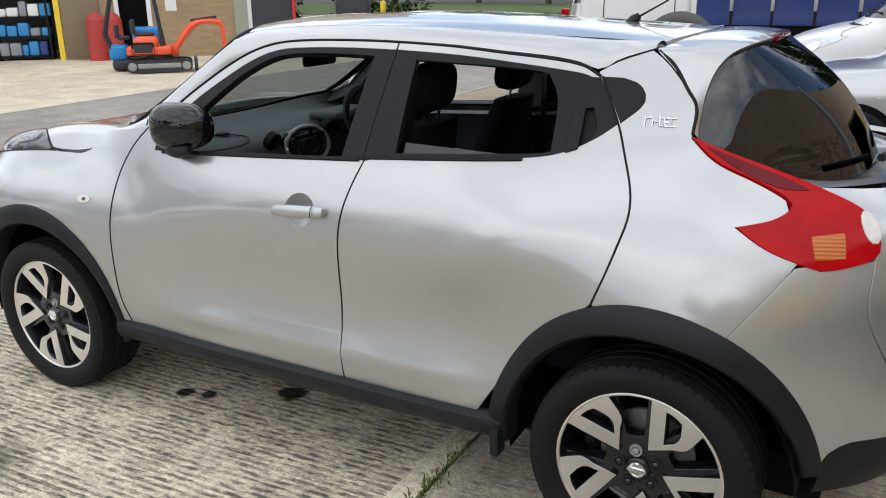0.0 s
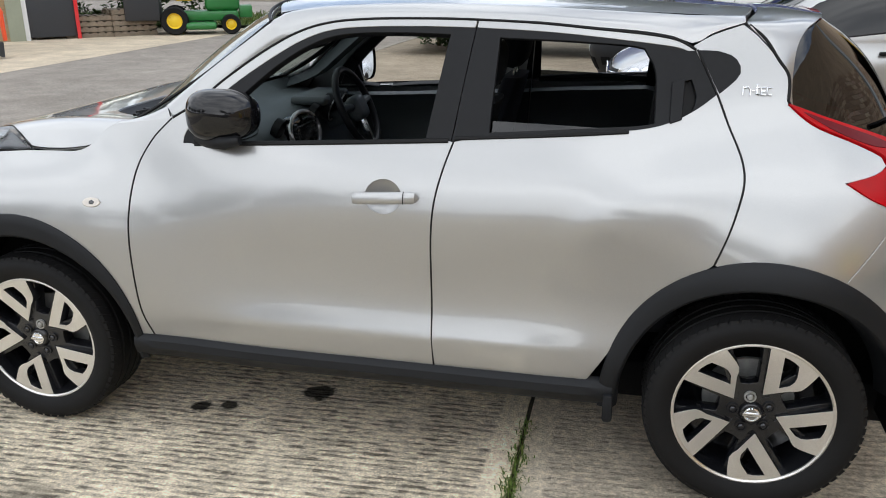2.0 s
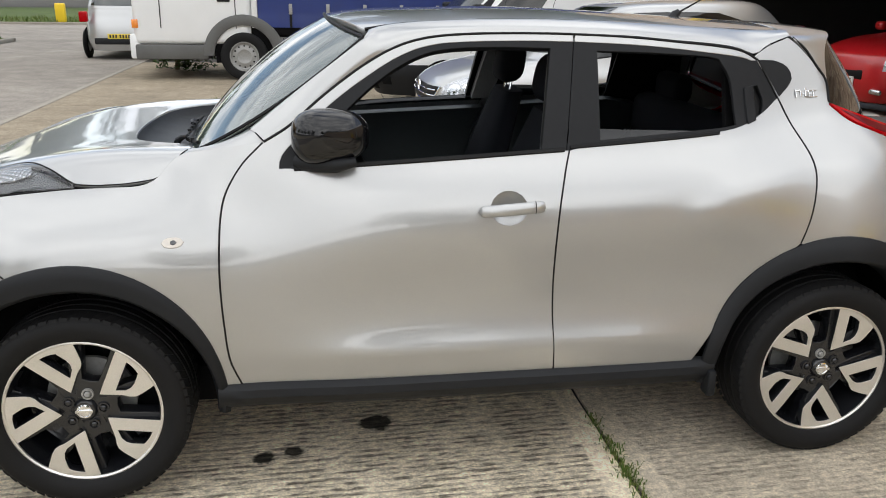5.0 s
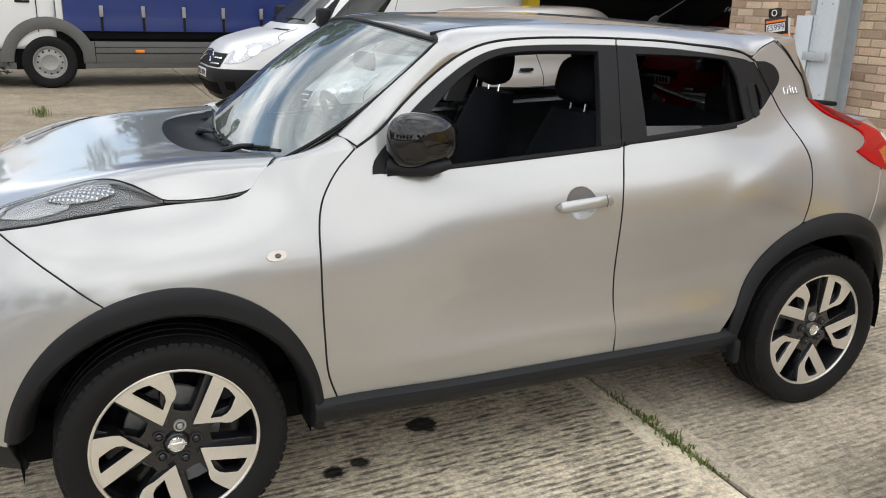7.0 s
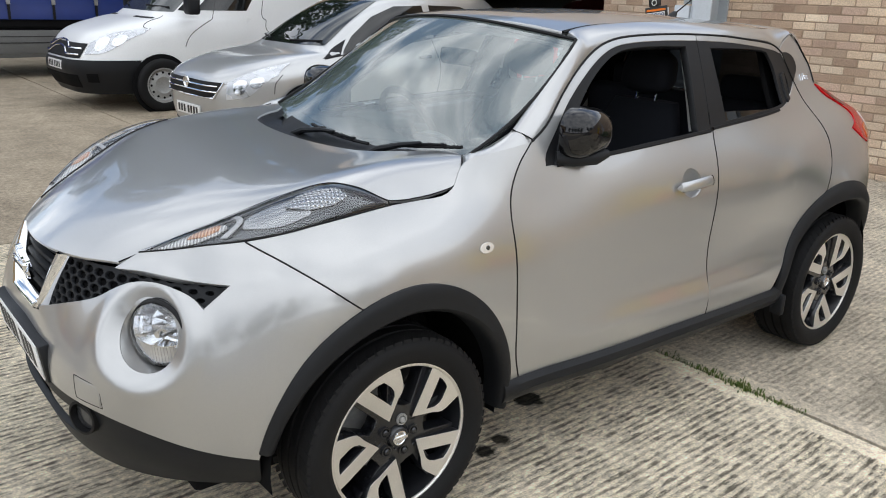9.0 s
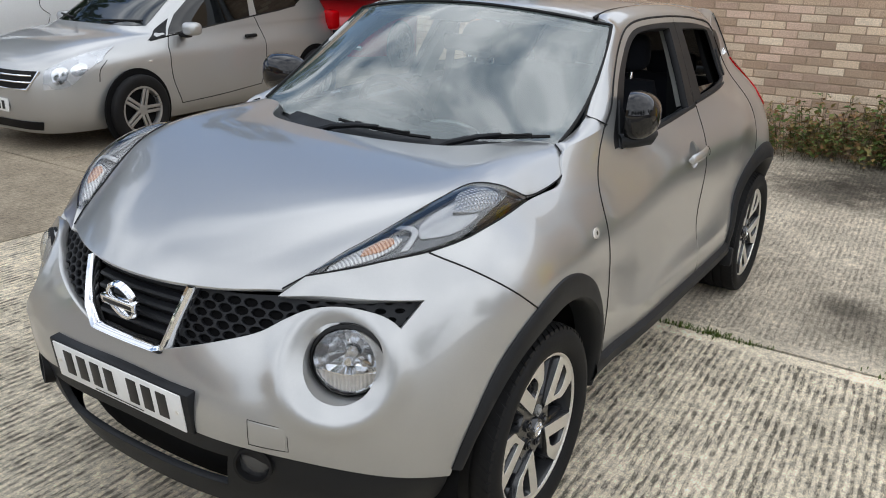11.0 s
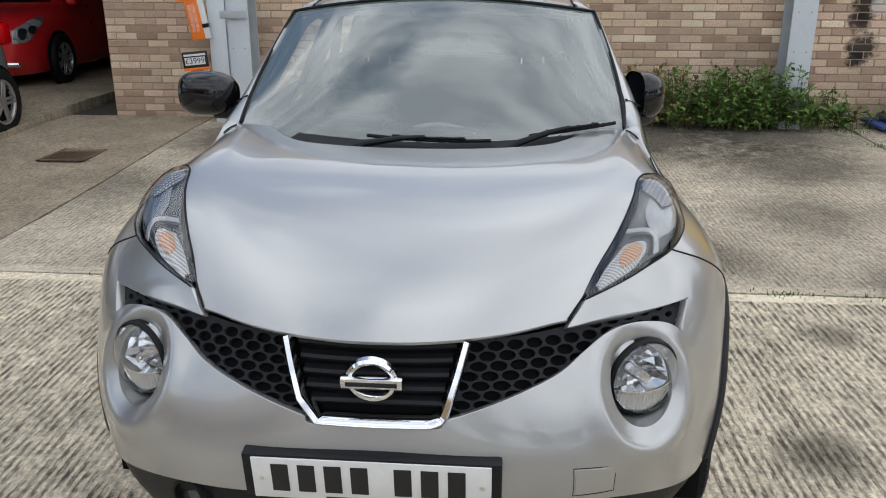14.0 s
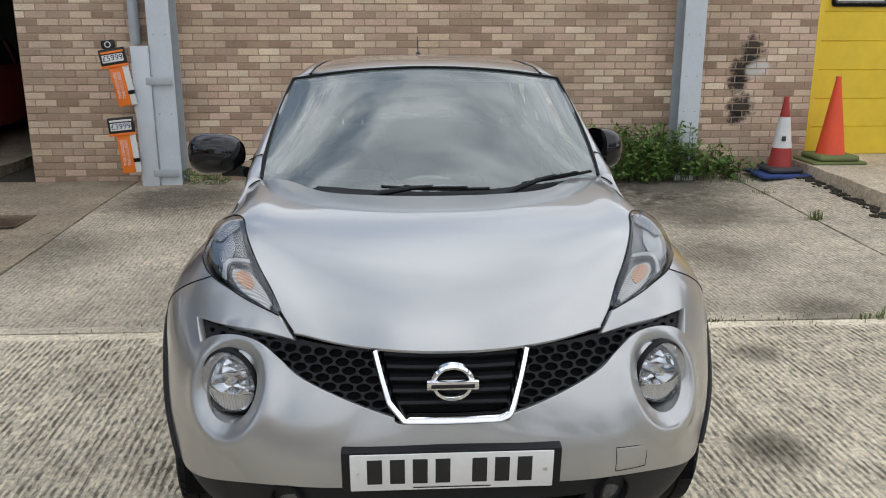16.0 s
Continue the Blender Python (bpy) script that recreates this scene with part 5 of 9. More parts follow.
        for e, d0 in ((-1, 21), (1, 19.5)):
            panel("spoke_flank", [[polar(0.34, b + e * 20), polar(0.62, b + e * (d0 + 2)), polar(0.97, b + e * (d0 + 3.5))], [polar(0.97, b + e * (d0 + 3.5)), polar(0.97, b + e * (d0 - 4))], [polar(0.97, b + e * (d0 - 4)), polar(0.62, b + e * (d0 - 12)), polar(0.34, b + e * 4)], [polar(0.34, b + e * 4), polar(0.34, b + e * 20)]], deepface, ALLOY_DARK, w, 0.03, 0.05, centre=c)
        M = root @ Matrix.Rotation(radians(-g), 4, "Y") @ Matrix.Translation((0.056, 0, 0))
        part("wheel_nut", lathe(bmesh.new(), [(0.019, 0.060), (0.0185, 0.078), (0.0135, 0.078), (0.013, 0.066), (0.010, 0.066), (0.0095, 0.080), (0.006, 0.084), (0.0, 0.084)], 12, M), CAP_DARK if k else STEEL, w)
    part("hub", lathe(bmesh.new(), [(0.090, 0.030), (0.088, 0.060), (0.074, 0.066), (0.038, 0.068), (0.034, 0.080), (0.030, 0.084), (0.0, 0.084)], 36, root), ALLOY_DARK, w)
    part("centre_cap", lathe(bmesh.new(), [(0.0235, 0.084), (0.0235, 0.087), (0.0195, 0.0885), (0.0175, 0.0855), (0.0, 0.0855)], 28, root), CHROME, w, "chrome ring on the centre cap")
    part("cap_bar", boxes((-0.027, 0.027, -0.0895, -0.084, -0.005, 0.005), bevel=0.001, m=root), CHROME, w)


for far in (False, True):
    road_wheel(0.0, 41, far)
    road_wheel(2.53, 63, far)


# ---- handles, indicators, badges, mirrors, wipers ----
def on_side(x, z, m, lift=0.0):
    u, v = at_x(x, z)
    n = normal_at(flank, u, v)
    n = n if n.y < 0 else -n
    p = flank(u, v) + n * lift
    return Vector((p.x, -p.y if m else p.y, p.z))


def strip(bm, pts, w, m, lifts=(0.002, 0.014, 0.014, 0.002)):
    """A rounded bar laid on the flank along places (x, z)."""
    rows = []
    for i, (x, z) in enumerate(pts):
        rows.append([on_side(x, z + w * f, m, li) for f, li in zip((0.5, 0.32, -0.32, -0.5), lifts)])
    vs = grid(bm, rows)
    bm.faces.new(vs[0]), bm.faces.new(vs[-1])
    return bm


for m, d, rd in ((False, front_doors[0], rear_doors[0]), (True, front_doors[1], rear_doors[1])):
    cup = [[(1.355 + 0.064 * math.cos(a * math.pi / 12), 0.952 + 0.057 * math.sin(a * math.pi / 12)) for a in range(25)]]
    panel("handle_cup", cup, flank, SILVER, d, 0.012, 0.002, lift=-0.001, mirror=m, deep=lambda u, z: 0.030 * max(0.0, 1 - ((u - 1.355) / 0.064) ** 2 - ((z - 0.952) / 0.057) ** 2) ** 0.7)
    bm = bmesh.new()
    rows = []
    for k in range(25):
        f = k / 24
        x = 1.252 + 0.222 * f
        z = 0.943 + 0.012 * f
        e = min(1, (f / 0.06) ** 0.5 if f < 0.06 else 1, ((1 - f) / 0.06) ** 0.5 if f > 0.94 else 1)
        h = 0.016 * e + 0.001
        o = 0.012 + 0.020 * math.sin(math.pi * min(1, max(0, f))) ** 0.5
        o = o if 0.02 < f < 0.98 else 0.006
        rows.append([on_side(x, z + h * math.sin(a), m, o + 0.009 * e * math.cos(a)) for a in np.linspace(0, 2 * math.pi, 13)[:-1]])
    vs = grid(bm, rows, close_v=True)
    bm.faces.new(vs[0]), bm.faces.new(vs[-1])
    part("door_handle", bm, SILVER, d, "silver pull handle")
    bm = bmesh.new()
    tube(bm, [on_side(1.432, 0.953 + 0.0165 * math.cos(a), m, 0.034 + 0.008 * math.sin(a)) for a in np.linspace(0, math.pi, 9)], 0.0014, 5)
    part("handle_gap", bm, SEAL, d)
    panel("rear_handle_recess", [S((2.218, 1.303), (2.279, 1.319)), S((2.279, 1.319), (2.300, 1.263), (2.284, 1.217)), S((2.284, 1.217), (2.249, 1.191), (2.218, 1.196)), S((2.218, 1.196), (2.218, 1.303))], flank, SEAL, rd, 0.014, 0.004, lift=0.0, mirror=m, deep=lambda u, z: 0.018)
    panel("rear_handle", [S((2.220, 1.305), (2.252, 1.312)), S((2.252, 1.312), (2.250, 1.202)), S((2.250, 1.202), (2.220, 1.191)), S((2.220, 1.191), (2.220, 1.305))], flank, SATIN, rd, 0.014, 0.02, lift=0.006, mirror=m, soft=0.004, label="hidden black pull handle in the rear pillar")
    oval = [[(0.312 + 0.030 * math.cos(a * math.pi / 10), 0.876 + 0.0135 * math.sin(a * math.pi / 10)) for a in range(21)]]
    ind = panel("side_indicator", oval, flank, WHITE_LENS, car, 0.012, 0.004, lift=0.005, mirror=m, soft=0.003, label="small oval side indicator")
    oval = [[(0.314 + 0.008 * math.cos(a * math.pi / 5), 0.876 + 0.0045 * math.sin(a * math.pi / 5)) for a in range(11)]]
    panel("indicator_bulb", oval, flank, LAMP_GREY, ind, 0.006, 0.001, lift=0.0062, mirror=m)
    # window ledge seals and the sliver of the lowered rear glass
    part("belt_seal", strip(bmesh.new(), [(x, 1.078 + (x - 0.68) * 0.0525) for x in np.linspace(0.68, 1.55, 30)], 0.014, m, (0.002, 0.006, 0.006, 0.002)), SEAL, d)
    part("belt_seal", strip(bmesh.new(), [(x, 1.130 + (x - 1.565) * 0.068) for x in np.linspace(1.570, 2.10, 20)], 0.011, m, (0.002, 0.006, 0.006, 0.002)), SEAL, rd)
    panel("window_glass", [S((1.672, 1.140), (1.672, 1.191)), S((1.672, 1.191), (1.907, 1.186), (2.177, 1.178)), S((2.177, 1.178), (2.162, 1.156)), S((2.162, 1.156), (1.672, 1.140))], flank, TINT, rd, 0.04, 0.003, lift=-0.028, mirror=m, label="lowered tinted window glass")
    panel("door_card", [S((0.689, 1.078), (1.092, 1.102), (1.545, 1.123)), S((1.545, 1.123), (1.50, 0.90), (1.51, 0.42)), S((1.51, 0.42), (0.55, 0.42)), S((0.55, 0.42), (0.50, 0.85), (0.689, 1.078))], flank, TRIM, d, 0.06, 0.03, lift=-0.075, mirror=m, label="dark grey inner door trim")
    panel("door_card", [S((1.570, 1.125), (2.009, 1.156), (2.172, 1.171)), S((2.172, 1.171), (2.346, 1.120), (2.28, 0.86)), S((2.28, 0.86), (2.06, 0.42)), S((2.06, 0.42), (1.53, 0.42)), S((1.53, 0.42), (1.570, 1.125))], flank, TRIM, rd, 0.06, 0.03, lift=-0.075, mirror=m)
    for (x0, z0, x1, z1, w, nm) in ((1.50, 1.14, 1.57, 1.47, 0.07, "pillar_trim"),):
        bm = bmesh.new()
        rows = []
        for f in np.linspace(0, 1, 9):
            x, z = x0 + (x1 - x0) * f, z0 + (z1 - z0) * f
            rows.append([on_side(x + dx, z, m, li) for dx, li in ((0.0, -0.02), (0.0, -0.06), (0.10, -0.06), (0.10, -0.02))])
        grid(bm, rows)
        part(nm, bm, TRIM_LIGHT, car, "pale grey pillar trim")
    panel("rear_side_trim", [S((2.193, 1.436), (2.468, 1.436)), S((2.468, 1.436), (2.52, 1.1)), S((2.52, 1.1), (2.159, 1.092)), S((2.159, 1.092), (2.193, 1.436))], flank, DARK, car, 0.06, 0.02, lift=-0.05, mirror=m)

# dark shut lines between the panels: black tubes painting in the gaps' shade
def shut_line(name, pts, r, m):
    part(name, tube(bmesh.new(), [Vector((p.x, -p.y if m else p.y, p.z)) for p in pts], r, 6), SEAL, car)


def along(pts, lift=-0.002, dx=0.0):
    out = []
    for x, z, _ in smooth_line([(x + dx, z, 0) for x, z in pts], 8):
        u, v = at_x(x, z)
        n = normal_at(flank, u, v)
        out.append(flank(u, v) + (n if n.y < 0 else -n) * lift)
    return out


for m in (False, True):
    shut_line("door_shut_line", along(DOOR_F, -0.001, -GAP / 2), 0.0034, m)
    shut_line("door_shut_line", along(BLINE, -0.001, GAP / 2), 0.0032, m)
    shut_line("door_shut_line", along([(2.282, 1.399)] + RLINE, -0.001, GAP / 2), 0.0036, m)
    shut_line("door_top_seal", along([(x, z + 0.002) for x, z in TOPLINE] + [(1.805, 1.473), (1.980, 1.458), (2.131, 1.444), (2.223, 1.428), (2.282, 1.399)], 0.0), 0.0045, m)
    shut_line("bumper_shut_line", [flank(u - 0.002, z) for u, z in [(a, b) for a, b, _ in smooth_line([(*p, 0) for p in seam], 8)]], 0.0026, m)
    shut_line("bonnet_shut_line", [bonnet_at(x, y) + Vector((0, -0.002, 0.0015)) for x, y, _ in smooth_line([(*p, 0) for p in EDGE + EDGE2[1:] + EDGE3[1:]], 8)], 0.0023, m)
    shut_line("tailgate_shut_line", along([(2.432, 1.471), (2.480, 1.433), (2.522, 1.375), (2.556, 1.325), (2.558, 1.255)], 0.0), 0.005, m)

# model script on the rear quarter and tailgate: plain raised strokes
for m in (False, True):
    bm = bmesh.new()
    w = 0.0055
    for pts in ([(2.425, 1.270), (2.425, 1.295)], [(2.425, 1.291), (2.441, 1.294), (2.446, 1.289), (2.446, 1.270)], [(2.451, 1.283), (2.459, 1.283)], [(2.465, 1.301), (2.465, 1.274), (2.473, 1.272)], [(2.462, 1.293), (2.474, 1.293)], [(2.491, 1.293), (2.478, 1.293), (2.478, 1.272), (2.491, 1.272)], [(2.478, 1.283), (2.490, 1.283)], [(2.509, 1.293), (2.496, 1.293), (2.496, 1.272), (2.509, 1.272)]):
        tube(bm, [on_side(x, z, m, 0.003) for x, z in pts], 0.0026, 6)
    part("trim_badge", bm, CHROME, car, "small chrome script badge")


def mirror(side, c, rx, ry, rz, turn):
    """A door mirror: shell, glass, foot."""
    M = Matrix.Translation(c) @ pose(0, 0, 0, 0, 0, turn)
    bm = bmesh.new()
    rows = []
    for i in range(15):
        f = i / 14
        rows.append([M @ Vector((rx * math.cos(math.pi * (0.08 + 0.5 * f)) * 1.0, ry * math.copysign(abs(math.cos(a)) ** 0.75, math.cos(a)) * math.sin(math.pi * (0.08 + 0.5 * f)) ** 0.8, rz * math.copysign(abs(math.sin(a)) ** 0.75, math.sin(a)) * math.sin(math.pi * (0.08 + 0.5 * f)) ** 0.8 * (1 - 0.12 * math.cos(a)))) for a in np.linspace(0, 2 * math.pi, 33)[:-1]])
    vs = grid(bm, rows, close_v=True)
    bm.faces.new(vs[0])
    shell = part("door_mirror", bm, PIANO, car, "gloss black door mirror")
    bm = bmesh.new()
    vs = [bm.verts.new(M @ Vector((-rx * 0.16, ry * 0.93 * math.copysign(abs(math.cos(a)) ** 0.75, math.cos(a)), rz * 0.90 * math.copysign(abs(math.sin(a)) ** 0.75, math.sin(a))))) for a in np.linspace(0, 2 * math.pi, 33)[:-1]]
    bm.faces.new(vs)
    part("mirror_glass", bm, CHROME, shell, "mirror glass")
    return shell


# the near mirror is folded against the door, the far one stands out
near_mirror = mirror(-1, Vector((0.795, -0.745, 1.180)), 0.085, 0.122, 0.085, -78)
far_mirror = mirror(1, Vector((0.755, 0.885, 1.170)), 0.085, 0.118, 0.085, 180)
for m in (False, True):
    s = -1 if not m else 1
    panel("mirror_sail", [S((0.672, 1.078), (0.712, 1.150), (0.765, 1.226)), S((0.765, 1.226), (0.785, 1.16), (0.80, 1.083)), S((0.80, 1.083), (0.672, 1.078))], flank, CLAD, near_mirror if not m else far_mirror, 0.02, 0.02, lift=0.004, mirror=m)
    bm = bmesh.new()
    if not m:
        tube(bm, [(0.69, -0.725, 1.098), (0.745, -0.760, 1.096), (0.81, -0.792, 1.100), (0.87, -0.792, 1.108)], [0.024, 0.026, 0.026, 0.015], 12)
    else:
        tube(bm, [(0.70, 0.755, 1.10), (0.74, 0.80, 1.10), (0.75, 0.86, 1.105)], [0.022, 0.025, 0.03], 12)
    part("mirror_foot", bm, CLAD, near_mirror if not m else far_mirror)


def wiper(a, b, pivot):
    """A wiper lying along the foot of the screen from a to b (s, t), with its arm from the pivot."""
    lift = Vector((-0.010, 0, 0.012))
    pts = [screen_at(a[0] + (b[0] - a[0]) * f, a[1] + (b[1] - a[1]) * f) + lift for f in np.linspace(0, 1, 18)]
    w = part("wiper", tube(bmesh.new(), pts, 0.006, 6), SEAL, car, "black windscreen wiper")
    mid = pts[9] + Vector((-0.006, 0, 0.012))
    foot = screen_at(*pivot) + Vector((-0.03, 0, -0.004))
    part("wiper_arm", tube(bmesh.new(), [foot, foot.lerp(mid, 0.3) + Vector((-0.006, 0, 0.014)), foot.lerp(mid, 0.7) + Vector((-0.004, 0, 0.010)), mid], [0.014, 0.012, 0.009, 0.006], 8), CLAD, w)
    part("wiper_bridge", tube(bmesh.new(), [p + Vector((-0.004, 0, 0.008)) for p in pts[4:-4]], 0.004, 6), SEAL, w)
    for k in (4, 7, 10, 13):
        part("wiper_claw", boxes((-0.006, 0.006, -0.012, 0.012, -0.004, 0.012), bevel=0.002, m=Matrix.Translation(pts[k])), SEAL, w)


wiper((-0.95, 0.055), (-0.52, 0.045), (-0.36, -0.01))
wiper((-0.33, 0.035), (0.30, 0.055), (0.42, -0.01))
bm = bmesh.new()
tube(bm, [(2.19, 0, 1.50), (2.21, 0, 1.535), (2.225, 0, 1.545)], [0.03, 0.018, 0.012], 10)
aerial = part("aerial_base", bm, CLAD, car, "black roof aerial")
part("aerial_mast", tube(bmesh.new(), [(2.22, 0, 1.540), (2.40, 0, 1.64)], [0.004, 0.002], 6), SEAL, aerial)
part("high_brake_lamp", boxes((2.655, 2.695, -0.16, 0.16, 1.474, 1.498), bevel=0.008), DEEP_RED, car, "red high-level brake lamp")
part("rear_wiper", tube(bmesh.new(), [(3.09, 0.05, 1.16), (3.06, -0.15, 1.175), (3.02, -0.33, 1.185)], 0.012, 6), SEAL, car)
bm = bmesh.new()
for y0 in (-0.33, -0.40, -0.47, -0.54):
    p = [Vector((BASE + reach(BASE + math.atan2(0.78, abs(y) + 1e-6) * 0 + (math.pi / 2 - math.atan2(abs(y), 0.66)) * ARC, z) * math.sin(math.pi / 2 - math.atan2(abs(y), 0.66)) + 0.004, y, z)) for y, z in ((y0, 0.80), (y0 - 0.01, 0.845), (y0 + 0.04, 0.85), (y0 + 0.045, 0.80))]
    tube(bm, p, 0.004, 6)
part("tail_badge", bm, CHROME, car)


# ---- cabin ----
def seat(y, x):
    M = Matrix.Translation((x, y, 0))
    s = part("front_seat", boxes((-0.50, 0.02, -0.25, 0.25, 0.46, 0.66), bevel=0.06, seg=4, m=M), CLOTH, car, "black cloth front seat")
    bm = bmesh.new()
    rows = []
    for k in range(15):
        f = k / 14
        z = 0.58 + 0.62 * f
        cx = -0.02 + 0.20 * f
        w = 0.25 - 0.10 * max(0, f - 0.62) ** 1.2 * 3.0 - 0.03 * (1 - f)
        th = 0.075 - 0.03 * f
        rows.append([M @ Vector((cx + th * math.copysign(abs(math.cos(a)) ** 0.6, math.cos(a)), w * math.copysign(abs(math.sin(a)) ** 0.6, math.sin(a)), z)) for a in np.linspace(0, 2 * math.pi, 25)[:-1]])
    vs = grid(bm, rows, close_v=True)
    bm.faces.new(vs[0]), bm.faces.new(vs[-1])
    part("backrest", bm, CLOTH, s)
    bm = bmesh.new()
    rows = []
    for k in range(13):
        f = k / 12
        e = max(0.02, 1 - abs(2 * f - 1) ** 3.5)
        rows.append([M @ Vector((0.165 + 0.03 * f + 0.060 * e ** 0.6 * math.copysign(abs(math.cos(a)) ** 0.7, math.cos(a)), (0.135 - 0.02 * f) * e ** 0.4 * math.copysign(abs(math.sin(a)) ** 0.6, math.sin(a)), 1.225 + 0.185 * f)) for a in np.linspace(0, 2 * math.pi, 21)[:-1]])
    vs = grid(bm, rows, close_v=True)
    bm.faces.new(vs[0]), bm.faces.new(vs[-1])
    part("headrest", bm, CLOTH, s)
    for dy in (-0.05, 0.05):
        part("headrest_post", tube(bmesh.new(), [M @ Vector((0.17, dy, 1.16)), M @ Vector((0.185, dy, 1.26))], 0.006, 8), CHROME, s)


seat(-0.36, 1.43)
seat(0.36, 1.43)
rs = part("rear_seat", boxes((1.95, 2.30, -0.60, 0.60, 0.45, 0.68), bevel=0.07, seg=4), CLOTH, car, "black cloth rear bench")
part("backrest", boxes((2.28, 2.42, -0.60, 0.60, 0.60, 1.16), bevel=0.06, seg=4), CLOTH, rs)
for y in (-0.34, 0.34):
    part("headrest", boxes((2.34, 2.43, y - 0.13, y + 0.13, 1.14, 1.27), bevel=0.04, seg=4), CLOTH, rs)
bm = bmesh.new()
rows = []
for y in np.linspace(-0.70, 0.70, 33):
    b = 0.035 * math.exp(-((y - 0.36) / 0.17) ** 2)
    g = screen_at(y / 0.70 * 0.95, 0.10)
    rows.append([Vector(p) for p in ((g.x + 0.02, g.y, g.z - 0.02), (max(g.x + 0.06, 0.44), y, 1.072), (0.54, y, 1.060 + b * 0.3), (0.63, y, 1.050 + b), (0.70, y, 1.030 + b), (0.745, y, 0.985), (0.76, y, 0.87), (0.74, y, 0.70), (0.72, y, 0.55), (0.68, y, 0.40))])
grid(bm, rows)
dash = part("dashboard", bm, TRIM, car, "dark grey moulded dashboard")
part("instrument_hood", boxes((0.62, 0.79, 0.20, 0.52, 1.055, 1.095), bevel=0.018, seg=3), TRIM, dash)
for y in (0.30, 0.42):
    M = Matrix.Translation((0.775, y, 1.035)) @ Matrix.Rotation(radians(90), 4, "Z") @ pose(0, 0, 0, 18, 0, 0)
    part("dial", lathe(bmesh.new(), [(0.060, -0.03), (0.060, 0.012), (0.052, 0.015), (0.049, -0.004), (0.0, -0.004)], 28, M), SATIN, dash)
    part("dial_ring", lathe(bmesh.new(), [(0.056, 0.012), (0.057, 0.017), (0.052, 0.018), (0.051, 0.012)], 28, M, closed=True), ALLOY_GREY, dash, "silver dial ring")
part("centre_stack", boxes((0.70, 0.765, -0.135, 0.135, 0.74, 1.055), bevel=0.03, seg=3, m=Matrix()), PIANO, dash, "gloss black centre console")
part("console_ring", tube(bmesh.new(), [(0.772 - 0.05 * math.sin(a) * 0.5, 0.148 * math.cos(a), 0.985 + 0.078 * math.sin(a)) for a in np.linspace(0, 2 * math.pi, 33)], 0.010, 8, cap=False), ALLOY_GREY, dash, "silver ring round the centre console")
part("glovebox_line", tube(bmesh.new(), [(0.63 + 0.10 * math.sin(a), -0.42 + 0.17 * math.cos(a), 1.053 - 0.012 * math.sin(a)) for a in np.linspace(0, 2 * math.pi, 33)], 0.0025, 6, cap=False), SEAL, dash)
part("screen", boxes((0.762, 0.774, -0.080, 0.080, 0.945, 1.015), bevel=0.004), LAMP_GREY, dash, "grey display screen")
for k in range(6):
    part("console_button", boxes((0.762, 0.778, -0.115, -0.092, 0.935 + 0.017 * k, 0.946 + 0.017 * k), bevel=0.002), LAMP_GREY, dash)
    part("console_button", boxes((0.762, 0.778, 0.092, 0.115, 0.935 + 0.017 * k, 0.946 + 0.017 * k), bevel=0.002), LAMP_GREY, dash)
for y in (-0.20, 0.18):
    M = Matrix.Translation((0.745, y, 1.030)) @ Matrix.Rotation(radians(90), 4, "Z") @ pose(0, 0, 0, 25, 0, 0)
    part("air_vent", lathe(bmesh.new(), [(0.040, -0.02), (0.040, 0.010), (0.034, 0.012), (0.031, -0.003), (0.0, -0.003)], 24, M), SEAL, dash)
M = Matrix.Translation((0.56, -0.30, 1.066)) @ Matrix.Rotation(radians(-90), 4, "X")
part("dash_speaker", lathe(bmesh.new(), [(0.030, 0.0), (0.029, 0.004), (0.0, 0.005)], 20, M), SEAL, dash)
M = Matrix.Translation((0.880, 0.36, 1.03)) @ Matrix.Rotation(radians(90), 4, "Z") @ pose(0, 0, 0, -24, 0, 0)
wheel = part("steering_wheel", lathe(bmesh.new(), [(0.182 + 0.016 * math.cos(a), 0.016 * math.sin(a)) for a in np.linspace(0, 2 * math.pi, 13)[:-1]], 44, M, closed=True), SATIN, car, "black leather steering wheel")
part("wheel_hub", boxes((-0.07, 0.07, -0.035, 0.03, -0.06, 0.055), bevel=0.03, seg=4, m=M), TRIM, wheel)
for a, b in (((-0.06, 0, 0.01), (-0.175, 0, 0.02)), ((0.06, 0, 0.01), (0.175, 0, 0.02)), ((0.0, 0, -0.05), (0.0, 0, -0.175))):
    part("wheel_spoke", tube(bmesh.new(), [M @ Vector(a), M @ Vector(b)], 0.018, 8), CHROME if a[2] < 0 else TRIM, wheel)
part("steering_column", tube(bmesh.new(), [(0.62, 0.36, 0.92), (0.86, 0.36, 1.02)], 0.045, 12), TRIM, car)
part("centre_tunnel", boxes((0.75, 1.75, -0.11, 0.11, 0.36, 0.62), bevel=0.04, seg=3), TRIM, car)
part("gear_lever", tube(bmesh.new(), [(1.05, 0, 0.62), (1.03, 0, 0.76), (1.03, 0, 0.80)], [0.012, 0.012, 0.026], 10), SATIN, car)
part("rear_view_mirror", boxes((0.845, 0.872, -0.105, 0.115, 1.332, 1.396), bevel=0.02, seg=3, m=Matrix()), SEAL, car, "interior rear-view mirror")
part("parcel_shelf", boxes((2.42, 2.95, -0.52, 0.52, 1.04, 1.06), bevel=0.008), DARK, car)
